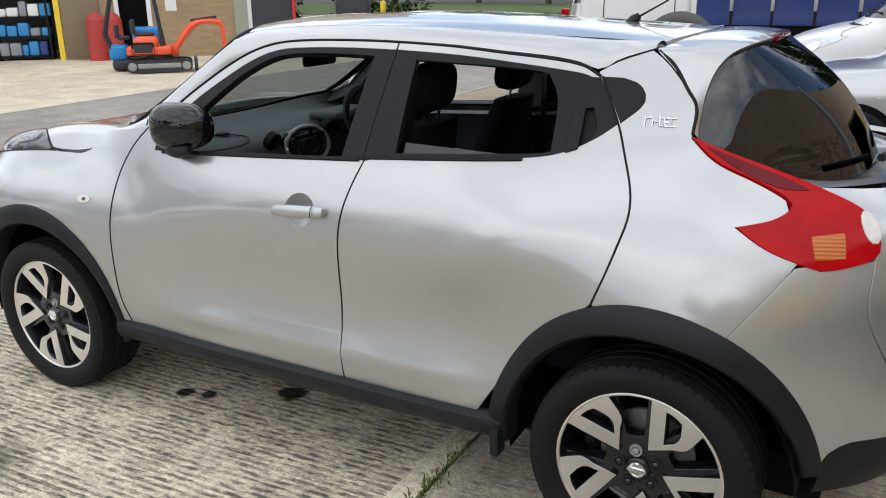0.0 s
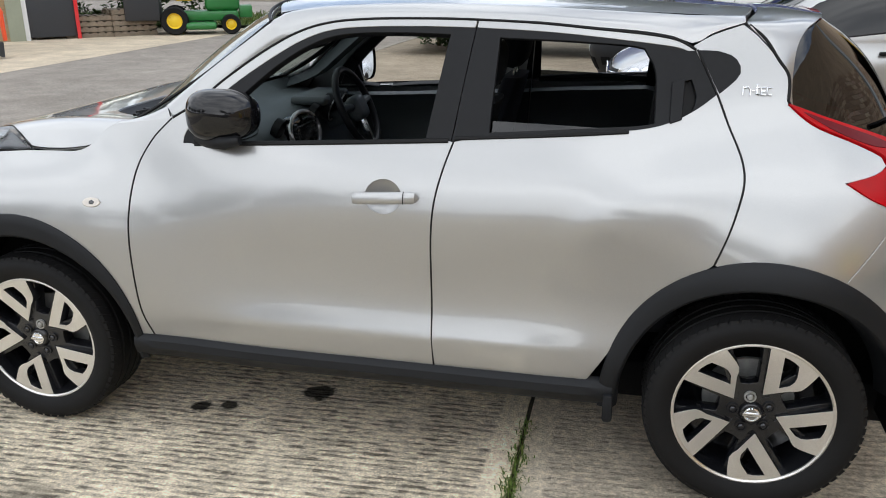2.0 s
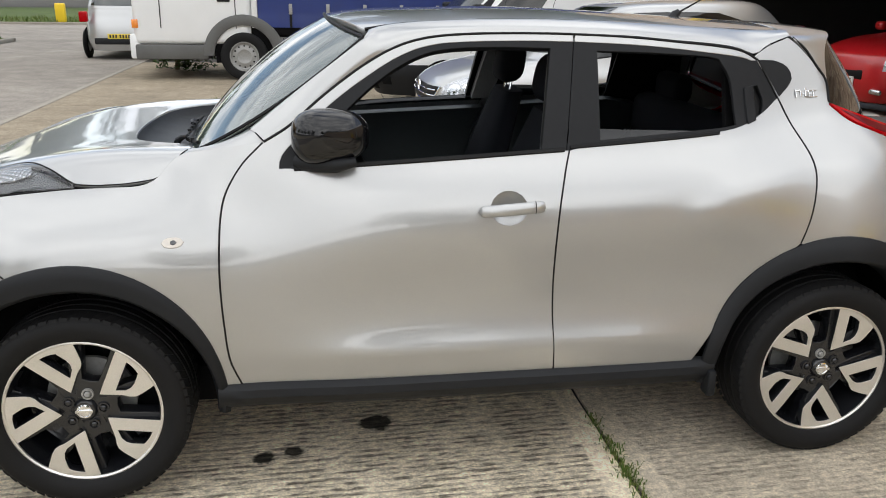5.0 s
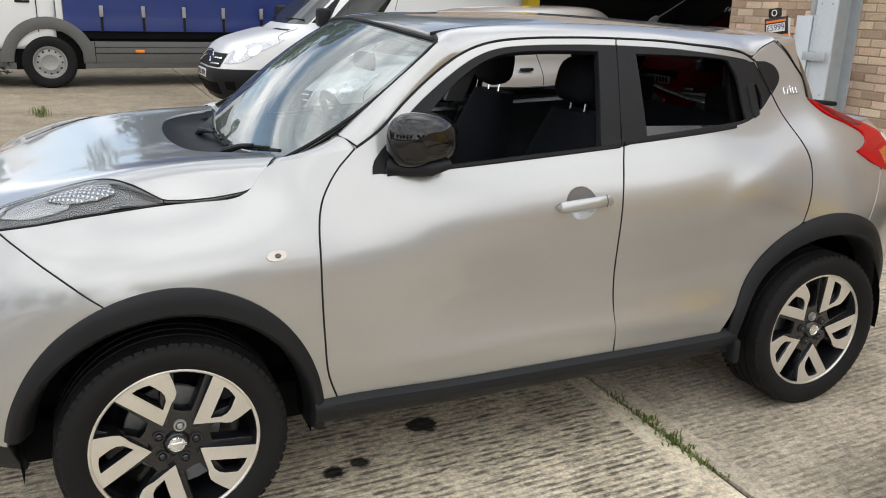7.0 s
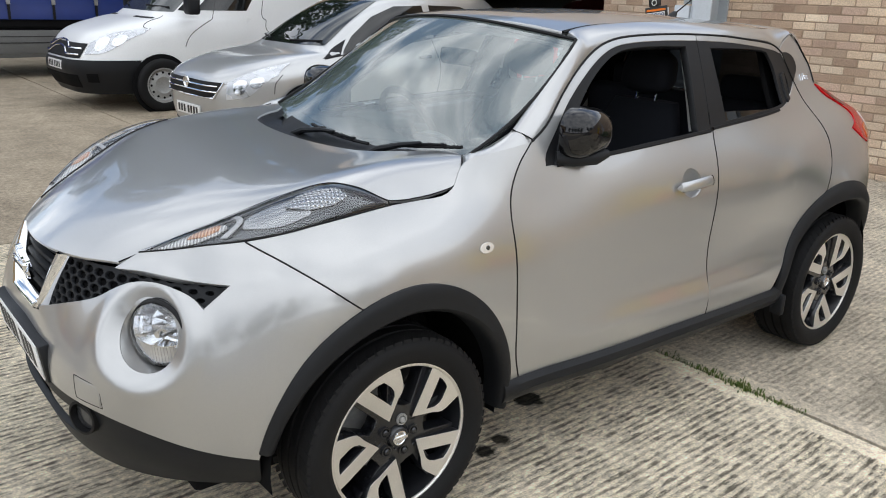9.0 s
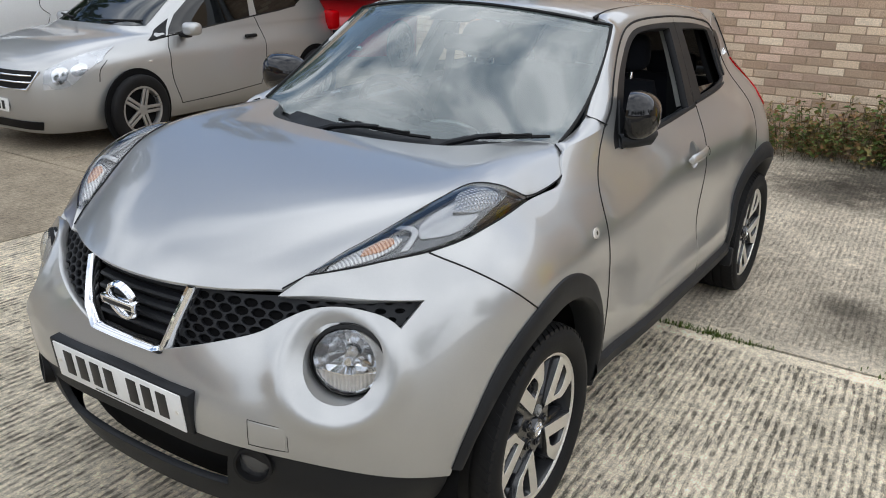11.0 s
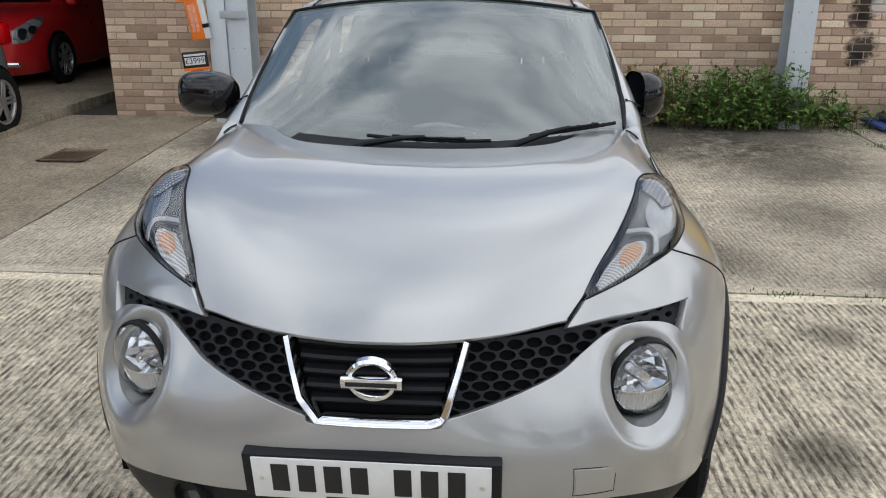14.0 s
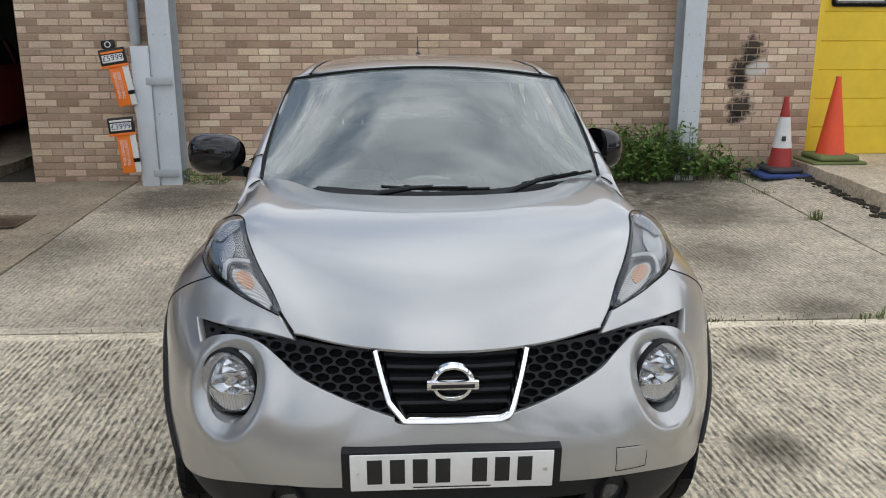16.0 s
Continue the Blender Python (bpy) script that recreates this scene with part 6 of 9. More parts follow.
for s in (-1, 1):
    part("sun_visor", boxes((0.90, 1.06, s * 0.30 - 0.17, s * 0.30 + 0.17, 1.452, 1.468), bevel=0.006), TRIM_LIGHT, car)
    part("seat_belt", boxes((-0.002, 0.002, -0.024, 0.024, 0.0, 0.62), m=Matrix.Translation((1.62, s * 0.64, 0.78)) @ pose(0, 0, 0, s * 7, 4, 0)), SATIN, car)
    bm = bmesh.new()
    rows = []
    for k, p in enumerate(even(smooth_line(GLASS_EDGE, 6), 0.06)):
        q = Vector((p[0], p[1] * -s, p[2]))
        rows.append([q + Vector((0.012, -s * 0.012, -0.02)), q + Vector((0.06, -s * 0.045, -0.045)), q + Vector((0.10, -s * 0.02, -0.035))])
    grid(bm, rows)
    part("pillar_lining", bm, TRIM, car)

# ---- ground ----
def rise(x):
    t = min(max((x - 2.4) / 3.8, 0.0), 1.0)
    return 0.10 * t * t * (3 - 2 * t)


def concrete(name, color, rib, stains=()):
    """Brushed and ribbed concrete with blotches, worn ribs, and oil stains at places (x, y, radius, depth)."""
    m, n, l, b = mat_base(name)
    tc = n.new("ShaderNodeTexCoord")
    mp = n.new("ShaderNodeMapping")
    put(mp, Rotation=(0, 0, radians(-2.5)))
    l.new(tc.outputs["Object"], mp.inputs["Vector"])
    wave = n.new("ShaderNodeTexWave")
    wave.bands_direction = "Y"
    put(wave, Scale=9.6, Distortion=0.9, Detail=3.0, Detail_Scale=1.6, Detail_Roughness=0.65)
    l.new(mp.outputs["Vector"], wave.inputs["Vector"])
    mp2 = n.new("ShaderNodeMapping")
    put(mp2, Scale=(13.0, 46.0, 1.0))
    l.new(mp.outputs["Vector"], mp2.inputs["Vector"])
    dash = n.new("ShaderNodeTexNoise")
    put(dash, Scale=1.0, Detail=6.0, Roughness=0.72)
    l.new(mp2.outputs["Vector"], dash.inputs["Vector"])

    def noise_of(scale, detail=6.0, rough=0.6):
        t = n.new("ShaderNodeTexNoise")
        put(t, Scale=scale, Detail=detail, Roughness=rough)
        l.new(tc.outputs["Object"], t.inputs["Vector"])
        return t.outputs["Fac"]

    def rng(v, a, b_, c, d):
        r = n.new("ShaderNodeMapRange")
        put(r, From_Min=a, From_Max=b_, To_Min=c, To_Max=d)
        l.new(v, r.inputs["Value"])
        return r.outputs["Result"]

    def mul(a, b_):
        t = n.new("ShaderNodeMath")
        t.operation = "MULTIPLY"
        for k, v in enumerate((a, b_)):
            if isinstance(v, float):
                t.inputs[k].default_value = v
            else:
                l.new(v, t.inputs[k])
        return t.outputs[0]

    grit, blot, wide = noise_of(110, 8, 0.75), noise_of(2.2, 6, 0.65), noise_of(0.35, 4)
    patch, chip = noise_of(7.0, 5, 0.7), noise_of(32, 5, 0.7)
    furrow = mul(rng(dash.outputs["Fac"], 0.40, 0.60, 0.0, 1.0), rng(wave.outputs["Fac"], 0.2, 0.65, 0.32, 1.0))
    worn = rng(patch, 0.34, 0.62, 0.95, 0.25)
    # a trowelled margin without ribs on both sides of the cross joint
    where, sx = n.new("ShaderNodeNewGeometry"), n.new("ShaderNodeSeparateXYZ")
    l.new(where.outputs["Position"], sx.inputs[0])
    off_j, abs_j = n.new("ShaderNodeMath"), n.new("ShaderNodeMath")
    off_j.operation, abs_j.operation = "SUBTRACT", "ABSOLUTE"
    l.new(sx.outputs["X"], off_j.inputs[0])
    off_j.inputs[1].default_value = 1.80
    l.new(off_j.outputs[0], abs_j.inputs[0])
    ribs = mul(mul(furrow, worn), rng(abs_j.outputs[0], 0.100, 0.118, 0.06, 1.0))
    f = mul(rng(grit, 0.32, 0.68, 0.70, 1.34), rng(blot, 0.3, 0.7, 0.80, 1.18))
    f = mul(f, rng(wide, 0.35, 0.65, 0.86, 1.12))
    f = mul(f, rng(chip, 0.36, 0.64, 0.72, 1.22))
    # furrows get a darker colour besides the relief
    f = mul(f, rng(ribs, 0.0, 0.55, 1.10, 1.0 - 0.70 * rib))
    geo = n.new("ShaderNodeNewGeometry")
    for x, y, r, k in stains:
        d = n.new("ShaderNodeVectorMath")
        d.operation = "DISTANCE"
        l.new(geo.outputs["Position"], d.inputs[0])
        d.inputs[1].default_value = (x, y, rise(x))
        off = n.new("ShaderNodeMath")
        off.operation = "MULTIPLY_ADD"
        l.new(patch, off.inputs[0])
        off.inputs[1].default_value = -1.5 * r
        l.new(d.outputs["Value"], off.inputs[2])
        soft = 0.35 if r > 0.1 else 0.10
        f = mul(f, rng(off.outputs[0], -soft * r, soft * r, 1.0 - k, 1.0))
    sc = n.new("ShaderNodeVectorMath")
    sc.operation = "SCALE"
    sc.inputs[0].default_value = color
    l.new(f, sc.inputs["Scale"])
    l.new(sc.outputs["Vector"], b.inputs["Base Color"])
    put(b, Roughness=0.92, Specular_IOR_Level=0.25)
    h = n.new("ShaderNodeMath")
    h.operation = "MULTIPLY_ADD"
    l.new(ribs, h.inputs[0])
    h.inputs[1].default_value = -1.5 * rib
    l.new(grit, h.inputs[2])
    bp = n.new("ShaderNodeBump")
    put(bp, Strength=0.9, Distance=0.012)
    l.new(h.outputs[0], bp.inputs["Height"])
    l.new(bp.outputs["Normal"], b.inputs["Normal"])
    return m


STAINS = ((1.29, -1.78, 0.16, 0.55), (0.26, -1.40, 0.20, 0.60), (2.60, -1.38, 0.20, 0.55), (0.53, -0.640, 0.060, 0.92), (0.635, -0.605, 0.055, 0.92), (0.945, -0.430, 0.085, 0.93), (3.3, -2.3, 0.5, 0.45), (4.6, -2.6, 0.8, 0.6), (5.6, -1.5, 1.1, 0.7), (5.7, -2.7, 0.9, 0.65), (5.0, -0.9, 0.6, 0.6), (3.6, 2.9, 0.7, 0.45), (5.4, 2.3, 0.9, 0.65), (1.95, -2.5, 0.35, 0.5), (2.4, -1.5, 0.4, 0.45))
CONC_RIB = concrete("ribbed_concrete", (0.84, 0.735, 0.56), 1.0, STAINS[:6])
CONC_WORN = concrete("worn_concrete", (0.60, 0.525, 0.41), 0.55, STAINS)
CONC_PALE = concrete("pale_concrete", (0.62, 0.53, 0.40), 0.1)
EARTH = paint("joint_dirt", (0.055, 0.048, 0.036), 0.95, grain=50, vary=0.4, bump=0.004)
CONC_BROWN = concrete("brown_concrete", (0.36, 0.30, 0.22), 0.35, STAINS[9:10])
ASPHALT = concrete("asphalt", (0.30, 0.27, 0.235), 0.0)
GRASS_SOIL = paint("grass_ground", (0.070, 0.105, 0.022), 0.95, grain=14, vary=0.5, bump=0.03, big=0.6)

bm = bmesh.new()
xs = [-400, -60, -20, -8.0, -3.05] + list(np.linspace(-2, 7, 19)) + [9, 30, 400]
ys = [-400, -60, -15, -8, -4, 0, 4, 8, 12, 20, 40, 100, 400]
grid(bm, [[Vector((x, y, rise(x) - 0.016)) for y in ys] for x in xs])
tagged(obj("ground", bm, EARTH, False), "dark earth under the slabs", "ground", kind="structure")


def slab(x0, x1, y0, y1, material, gap=0.010, lift=0.0, slope=None, rough_edge=0.006):
    """A concrete slab whose top follows the yard, with chipped edges."""
    bm = bmesh.new()
    r = random.Random(int(x0 * 91 + y0 * 37))
    nx, ny = max(2, int((x1 - x0) / 0.25)), max(2, int((y1 - y0) / 0.25))
    rows = []
    for i in range(nx + 1):
        row = []
        for j in range(ny + 1):
            x = x0 + gap + (x1 - x0 - 2 * gap) * i / nx
            y = y0 + gap + (y1 - y0 - 2 * gap) * j / ny
            if i in (0, nx):
                x += r.uniform(-1, 1) * rough_edge
            if j in (0, ny):
                y += r.uniform(-1, 1) * rough_edge
            row.append(Vector((x, y, rise(x) + lift + (slope(x, y) if slope else 0))))
        rows.append(row)
    vs = grid(bm, rows)
    rim = [v for v in vs[0]] + [q[-1] for q in vs[1:]] + [v for v in vs[-1][-2::-1]] + [q[0] for q in vs[-2:0:-1]]
    low_ = [bm.verts.new((v.co.x, v.co.y, rise(v.co.x) - 0.10)) for v in rim]
    for k in range(len(rim)):
        bm.faces.new((rim[k], rim[(k + 1) % len(rim)], low_[(k + 1) % len(rim)], low_[k]))
    return bm


yard = tagged(new("yard_paving"), "worn tan concrete yard slabs with weedy joints", "paving", kind="structure")
BAYS = [
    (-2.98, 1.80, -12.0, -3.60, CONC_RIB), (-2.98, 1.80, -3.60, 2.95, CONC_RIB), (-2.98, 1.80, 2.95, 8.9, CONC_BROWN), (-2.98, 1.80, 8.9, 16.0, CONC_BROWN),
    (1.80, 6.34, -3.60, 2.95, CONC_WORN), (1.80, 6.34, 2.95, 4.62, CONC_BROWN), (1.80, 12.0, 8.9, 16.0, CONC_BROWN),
]
for x0, x1, y0, y1, mt in BAYS:
    part("slab", slab(x0, x1, y0, y1, mt), mt, yard, smooth=False)
part("slab", slab(1.80, 11.0, 4.62, 8.9, CONC_BROWN, slope=lambda x, y: 0.10 * min(max((x - 3.6) / 3.0, 0), 1)), CONC_BROWN, yard, smooth=False)
part("slab", slab(1.80, 6.34, -12.0, -3.60, CONC_WORN, slope=lambda x, y: 0.085 * min(max((x - 3.2) / 2.8, 0), 1) * min(max((-3.6 - y) / 0.5, 0), 1)), CONC_WORN, yard, smooth=False)
part("threshold_slab", slab(3.3, 9.0, -9.0, -4.28, CONC_PALE, lift=0.195, rough_edge=0.02), CONC_PALE, yard, "pale raised concrete threshold with a crumbling mossy edge", smooth=False)
r_ = random.Random(63)
bm = bmesh.new()
for _ in range(240):
    x = r_.uniform(3.4, 6.3)
    a = r_.uniform(0.006, 0.028)
    y = -4.27 + abs(r_.gauss(0, 0.07))
    box(bm, x - a, x + a, y - a * 0.8, y + a * 0.8, rise(x) + 0.06 * min(max((x - 3.2) / 2.8, 0), 1), rise(x) + 0.085 * min(max((x - 3.2) / 2.8, 0), 1) + a * r_.uniform(0.4, 1.3), m=None)
part("kerb_litter", bm, EARTH, yard, "dark soil and crumbs along the threshold", smooth=False)["kind"] = "stuff"

bm = bmesh.new()
grid(bm, [[Vector((x, y, -0.006 + 0.004 * (k % 2))) for k, y in enumerate((-60, -20, 0, 10, 20, 34.5))] for x in (-7.9, -5.5, -3.0)])
tagged(obj("road", bm, ASPHALT, False), "grey worn asphalt service road", "road", kind="structure")
bm = bmesh.new()
grid(bm, [[Vector((x, y, -0.004)) for y in (23.5, 29, 34.5)] for x in (-90, -40, -7.9)])
grid(bm, [[Vector((x, y, -0.004)) for y in (23.5, 29, 34.5)] for x in (-3.0, 20, 90)])
tagged(obj("cross_road", bm, ASPHALT, False), "grey asphalt street beyond the yard", "road", kind="structure")
bm = bmesh.new()
grid(bm, [[Vector((x, y, 0.0)) for y in (-30, 0, 9, 18.2)] for x in (-22, -14, -7.9)])
tagged(obj("forecourt", bm, CONC_PALE, False), "pale concrete forecourt across the road", "paving", kind="structure")

# ---- brick wall behind the yard ----
WX = 6.36
MORTAR = paint("mortar", (0.36, 0.27, 0.195), 0.95, grain=120, vary=0.2, bump=0.002)
wall = tagged(obj("wall_rear", boxes((WX, WX + 0.25, -4.50, 4.07, -0.1, 2.62)), MORTAR, False), "buff and pink brick wall with pale mortar", "wall", kind="structure")
WALL_FAR = paint("brickwork_far", (0.52, 0.40, 0.285), 0.92, grain=18, vary=0.25)
tagged(obj("wall_rear_upper", boxes((WX - 0.004, WX + 0.25, -9, 14, 2.62, 4.0)), WALL_FAR, False), "brick wall above the openings", "wall", kind="structure")


def brick_material():
    m, n, l, b = mat_base("brick")
    oi = n.new("ShaderNodeObjectInfo")
    ge = n.new("ShaderNodeNewGeometry")
    add = n.new("ShaderNodeMath")
    add.operation = "ADD"
    l.new(oi.outputs["Random"], add.inputs[0])
    l.new(ge.outputs["Random Per Island"], add.inputs[1])
    fr = n.new("ShaderNodeMath")
    fr.operation = "FRACT"
    l.new(add.outputs[0], fr.inputs[0])
    ramp = n.new("ShaderNodeValToRGB")
    cols = [(0.0, (0.70, 0.55, 0.40)), (0.20, (0.58, 0.44, 0.32)), (0.40, (0.38, 0.27, 0.19)), (0.56, (0.68, 0.50, 0.39)), (0.78, (0.33, 0.23, 0.165)), (1.0, (0.80, 0.66, 0.50))]
    while len(ramp.color_ramp.elements) < len(cols):
        ramp.color_ramp.elements.new(0.5)
    for e, (p, c) in zip(ramp.color_ramp.elements, cols):
        e.position, e.color = p, (*c, 1)
    l.new(fr.outputs[0], ramp.inputs["Fac"])
    tc = n.new("ShaderNodeNewGeometry")
    gr, bl = n.new("ShaderNodeTexNoise"), n.new("ShaderNodeTexNoise")
    put(gr, Scale=90.0, Detail=6.0), put(bl, Scale=1.4, Detail=5.0)
    l.new(tc.outputs["Position"], gr.inputs["Vector"])
    l.new(tc.outputs["Position"], bl.inputs["Vector"])
    f1, f2 = n.new("ShaderNodeMapRange"), n.new("ShaderNodeMapRange")
    put(f1, From_Min=0.3, From_Max=0.7, To_Min=0.78, To_Max=1.2)
    put(f2, From_Min=0.3, From_Max=0.7, To_Min=0.82, To_Max=1.12)
    l.new(gr.outputs["Fac"], f1.inputs["Value"])
    l.new(bl.outputs["Fac"], f2.inputs["Value"])
    mu = n.new("ShaderNodeMath")
    mu.operation = "MULTIPLY"
    l.new(f1.outputs[0], mu.inputs[0])
    l.new(f2.outputs[0], mu.inputs[1])
    sc = n.new("ShaderNodeVectorMath")
    sc.operation = "SCALE"
    l.new(ramp.outputs["Color"], sc.inputs[0])
    l.new(mu.outputs[0], sc.inputs["Scale"])
    last = sc.outputs["Vector"]
    rag = n.new("ShaderNodeTexNoise")
    put(rag, Scale=11.0, Detail=7.0, Roughness=0.7)
    l.new(tc.outputs["Position"], rag.inputs["Vector"])
    for y, z, r, tone in ((-3.79, 1.50, 0.15, 0.018), (-3.76, 1.38, 0.10, 0.03), (-3.68, 1.26, 0.15, 0.014), (-3.65, 1.13, 0.13, 0.016), (-3.71, 0.87, 0.17, 0.013), (-3.66, 0.76, 0.09, 0.02), (-3.90, 1.29, 0.10, 0.62), (-3.80, 1.27, 0.09, 0.55)):
        d = n.new("ShaderNodeVectorMath")
        d.operation = "DISTANCE"
        l.new(tc.outputs["Position"], d.inputs[0])
        d.inputs[1].default_value = (WX, y, z)
        add2 = n.new("ShaderNodeMath")
        add2.operation = "MULTIPLY_ADD"
        l.new(rag.outputs["Fac"], add2.inputs[0])
        add2.inputs[1].default_value = -2.2 * r
        l.new(d.outputs["Value"], add2.inputs[2])
        edge = n.new("ShaderNodeMapRange")
        put(edge, From_Min=-0.55 * r, From_Max=0.0, To_Min=0.92, To_Max=0.0)
        l.new(add2.outputs[0], edge.inputs["Value"])
        mx = n.new("ShaderNodeMixRGB")
        l.new(edge.outputs["Result"], mx.inputs["Fac"])
        l.new(last, mx.inputs["Color1"])
        mx.inputs["Color2"].default_value = (tone, tone * 0.97, tone * 0.93, 1)
        last = mx.outputs["Color"]
    l.new(last, b.inputs["Base Color"])
    put(b, Roughness=0.9, Specular_IOR_Level=0.2)
    bp = n.new("ShaderNodeBump")
    put(bp, Strength=0.6, Distance=0.004)
    l.new(gr.outputs["Fac"], bp.inputs["Height"])
    l.new(bp.outputs["Normal"], b.inputs["Normal"])
    return m


BRICK = brick_material()
PAINT_RED = paint("shutter_steel", (0.30, 0.31, 0.32), 0.5, metal=0.3)
YELLOW = paint("yellow_door", (0.78, 0.56, 0.035), 0.45, vary=0.08, grain=8)
POST_PAINT = paint("grey_post_paint", (0.40, 0.43, 0.45), 0.5, vary=0.1, grain=12)
POST_PALE = paint("pale_grey_paint", (0.56, 0.60, 0.64), 0.5, vary=0.08)

# ---- fixtures of the rear wall ----
def flanged_post(y, name, label):
    root = thing(name, label, "post", (6.06, y, rise(6.06)))
    part("web", boxes((0.0, 0.30, -0.012, 0.012, -0.05, 3.85)), POST_PAINT, root, smooth=False)
    part("front_flange", boxes((-0.008, 0.008, -0.115, 0.115, -0.05, 3.85), bevel=0.003), POST_PALE, root, smooth=False)
    part("rear_flange", boxes((0.27, 0.29, -0.115, 0.115, -0.05, 3.85)), POST_PAINT, root, smooth=False)
    for z in (0.75, 1.12, 1.55, 2.0):
        for dy in (-0.06, 0.06):
            part("bolt", lathe(bmesh.new(), [(0.008, 0.0), (0.007, 0.006), (0.0, 0.007)], 6, pose(-0.008, dy, z, 0, 0, -90)), STEEL, root)
    return root


flanged_post(-3.02, "steel_column", "pale grey steel column standing against the brick wall")
col = flanged_post(2.53, "steel_column", "grey steel column with a bracketed guard beside the wall")
guard = part("guard", boxes((-0.05, -0.035, 0.10, 0.29, 0.0, 1.44), (-0.05, 0.03, 0.10, 0.112, 0.0, 1.44), bevel=0.004), POST_PALE, col, "pale folded steel guard")
for z in (0.10, 1.05):
    part("bracket", boxes((-0.058, -0.045, -0.10, 0.16, z, z + 0.075), bevel=0.003), POST_PAINT, col)
pipe = thing("drainpipe", "grey plastic drainpipe against the wall", "drainpipe", (6.26, 2.83, 1.0))
part("pipe", tube(bmesh.new(), [(0, 0, 0.55), (0, 0, 2.9)], 0.055, 16), POST_PAINT, pipe)
for z in (0.72, 0.85):
    part("collar", tube(bmesh.new(), [(0, 0, z), (0, 0, z + 0.03)], 0.062, 16), POST_PAINT, pipe)

ORANGE = paint("orange_board", (0.85, 0.20, 0.015), 0.45, vary=0.05)
BLACK_BOARD = paint("black_board", (0.012, 0.011, 0.010), 0.4)
BOARD_WHITE = paint("white_board", (0.74, 0.74, 0.73), 0.45, vary=0.05)
BLUE_INK = paint("blue_ink", (0.03, 0.05, 0.12), 0.5)


def words(text, size, material, parent, m, name="lettering"):
    cu = bpy.data.curves.new(name, "FONT")
    cu.body, cu.size, cu.align_x, cu.align_y, cu.extrude = text, size, "CENTER", "CENTER", 0.0006
    tmp = bpy.data.objects.new(name, cu)
    scene.collection.objects.link(tmp)
    me = bpy.data.meshes.new_from_object(tmp)
    bpy.data.objects.remove(tmp)
    me.transform(m)
    me.materials.append(material)
    ob = new(name, me)
    ob.parent = parent
    return ob


FACE = Matrix(((0, 0, -1, 0), (-1, 0, 0, 0), (0, 1, 0, 0), (0, 0, 0, 1)))


def price_board(y, z, lean, price, flame):
    b = thing("sales_board", "orange and white sales board with a black price panel, leaning", "sign", (5.93, y, z))
    M = pose(0, 0, 0, lean, 0, 6) @ Matrix.Scale(0.76, 4)
    part("board", boxes((0.0, 0.010, -0.085, 0.085, -0.74, 0.0), bevel=0.003, m=M), ORANGE, b)
    part("board_edge", boxes((0.004, 0.06, -0.155, -0.085, -0.74, 0.0), bevel=0.003, m=M), BOARD_WHITE, b)
    top = part("price_panel", boxes((-0.016, -0.004, -0.175, 0.165, -0.19, 0.02), bevel=0.004, m=M), BLACK_BOARD, b, "black price panel")
    part("price_edge", boxes((-0.013, -0.003, -0.18, 0.17, -0.225, -0.185), bevel=0.012, m=M), ORANGE, top)
    part("price_card", boxes((-0.019, -0.015, -0.135, 0.135, -0.155, -0.055), m=M), BOARD_WHITE, top)
    words("£" + price, 0.105, BLUE_INK, top, M @ Matrix.Translation((-0.0215, 0.0, -0.105)) @ FACE)
    part("brand_bar", boxes((-0.019, -0.015, -0.15, 0.14, -0.038, -0.012), m=M), ORANGE if flame else BOARD_WHITE, top)
    if flame:
        part("board_head", boxes((-0.012, -0.002, -0.07, 0.10, 0.02, 0.13), bevel=0.02, m=M), BLACK_BOARD, b)
        part("brand_ring", lathe(bmesh.new(), [(0.040, 0.010), (0.040, 0.016), (0.030, 0.016), (0.030, 0.010)], 24, M @ pose(-0.003, 0.02, 0.075, 0, 0, -90), closed=True), BOARD_WHITE, b)
    for k, line in enumerate(("THIS DEALERS", "THE UK'S BEST")):
        words(line, 0.056, BOARD_WHITE, b, M @ Matrix.Translation((-0.0015, 0.032 - 0.056 * k, -0.46)) @ FACE @ Matrix.Rotation(radians(90), 4, "Z"))
    part("strap", boxes((-0.002, 0.062, -0.158, -0.08, -0.60, -0.55), m=M), SEAL, b)
    return b


price_board(2.985, 1.50, -9, "5999", True)
price_board(2.965, 0.815, -5, "3999", False)

# yellow shutter door beyond the wall's end
yd = tagged(new("door_1"), "yellow sectional roller door with a dark-framed window", "door", kind="structure")
bm = bmesh.new()
rows = []
for k in range(9):
    z0 = 0.30 + 0.32 * k
    for dz, dx in ((0.0, 0.012), (0.008, 0.0), (0.312, 0.0), (0.32, 0.012)):
        rows.append([Vector((6.55 + dx, y, z0 + dz)) for y in (-6.4, -5.5, -4.56)])
grid(bm, rows)
part("door_leaf", bm, YELLOW, yd, smooth=False)
part("door_window", boxes((6.535, 6.56, -5.38, -4.72, 1.95, 2.40), bevel=0.04), SEAL, yd)
part("window_pane", boxes((6.530, 6.556, -5.34, -4.76, 1.99, 2.36), bevel=0.03), PLATE, yd)
part("door_jamb", boxes((6.36, 6.62, -4.56, -4.50, 0.0, 2.7)), YELLOW, yd, smooth=False)
part("wicket_outline", boxes((6.54, 6.552, -5.98, -5.96, 0.30, 1.5), (6.54, 6.552, -6.36, -5.96, 0.30, 0.32)), SEAL, yd, smooth=False)
tagged(obj("wall_side", boxes((6.40, 6.65, -30, -6.4, -0.1, 2.7)), WALL_FAR, False), "brick wall past the yellow door", "wall", kind="structure")

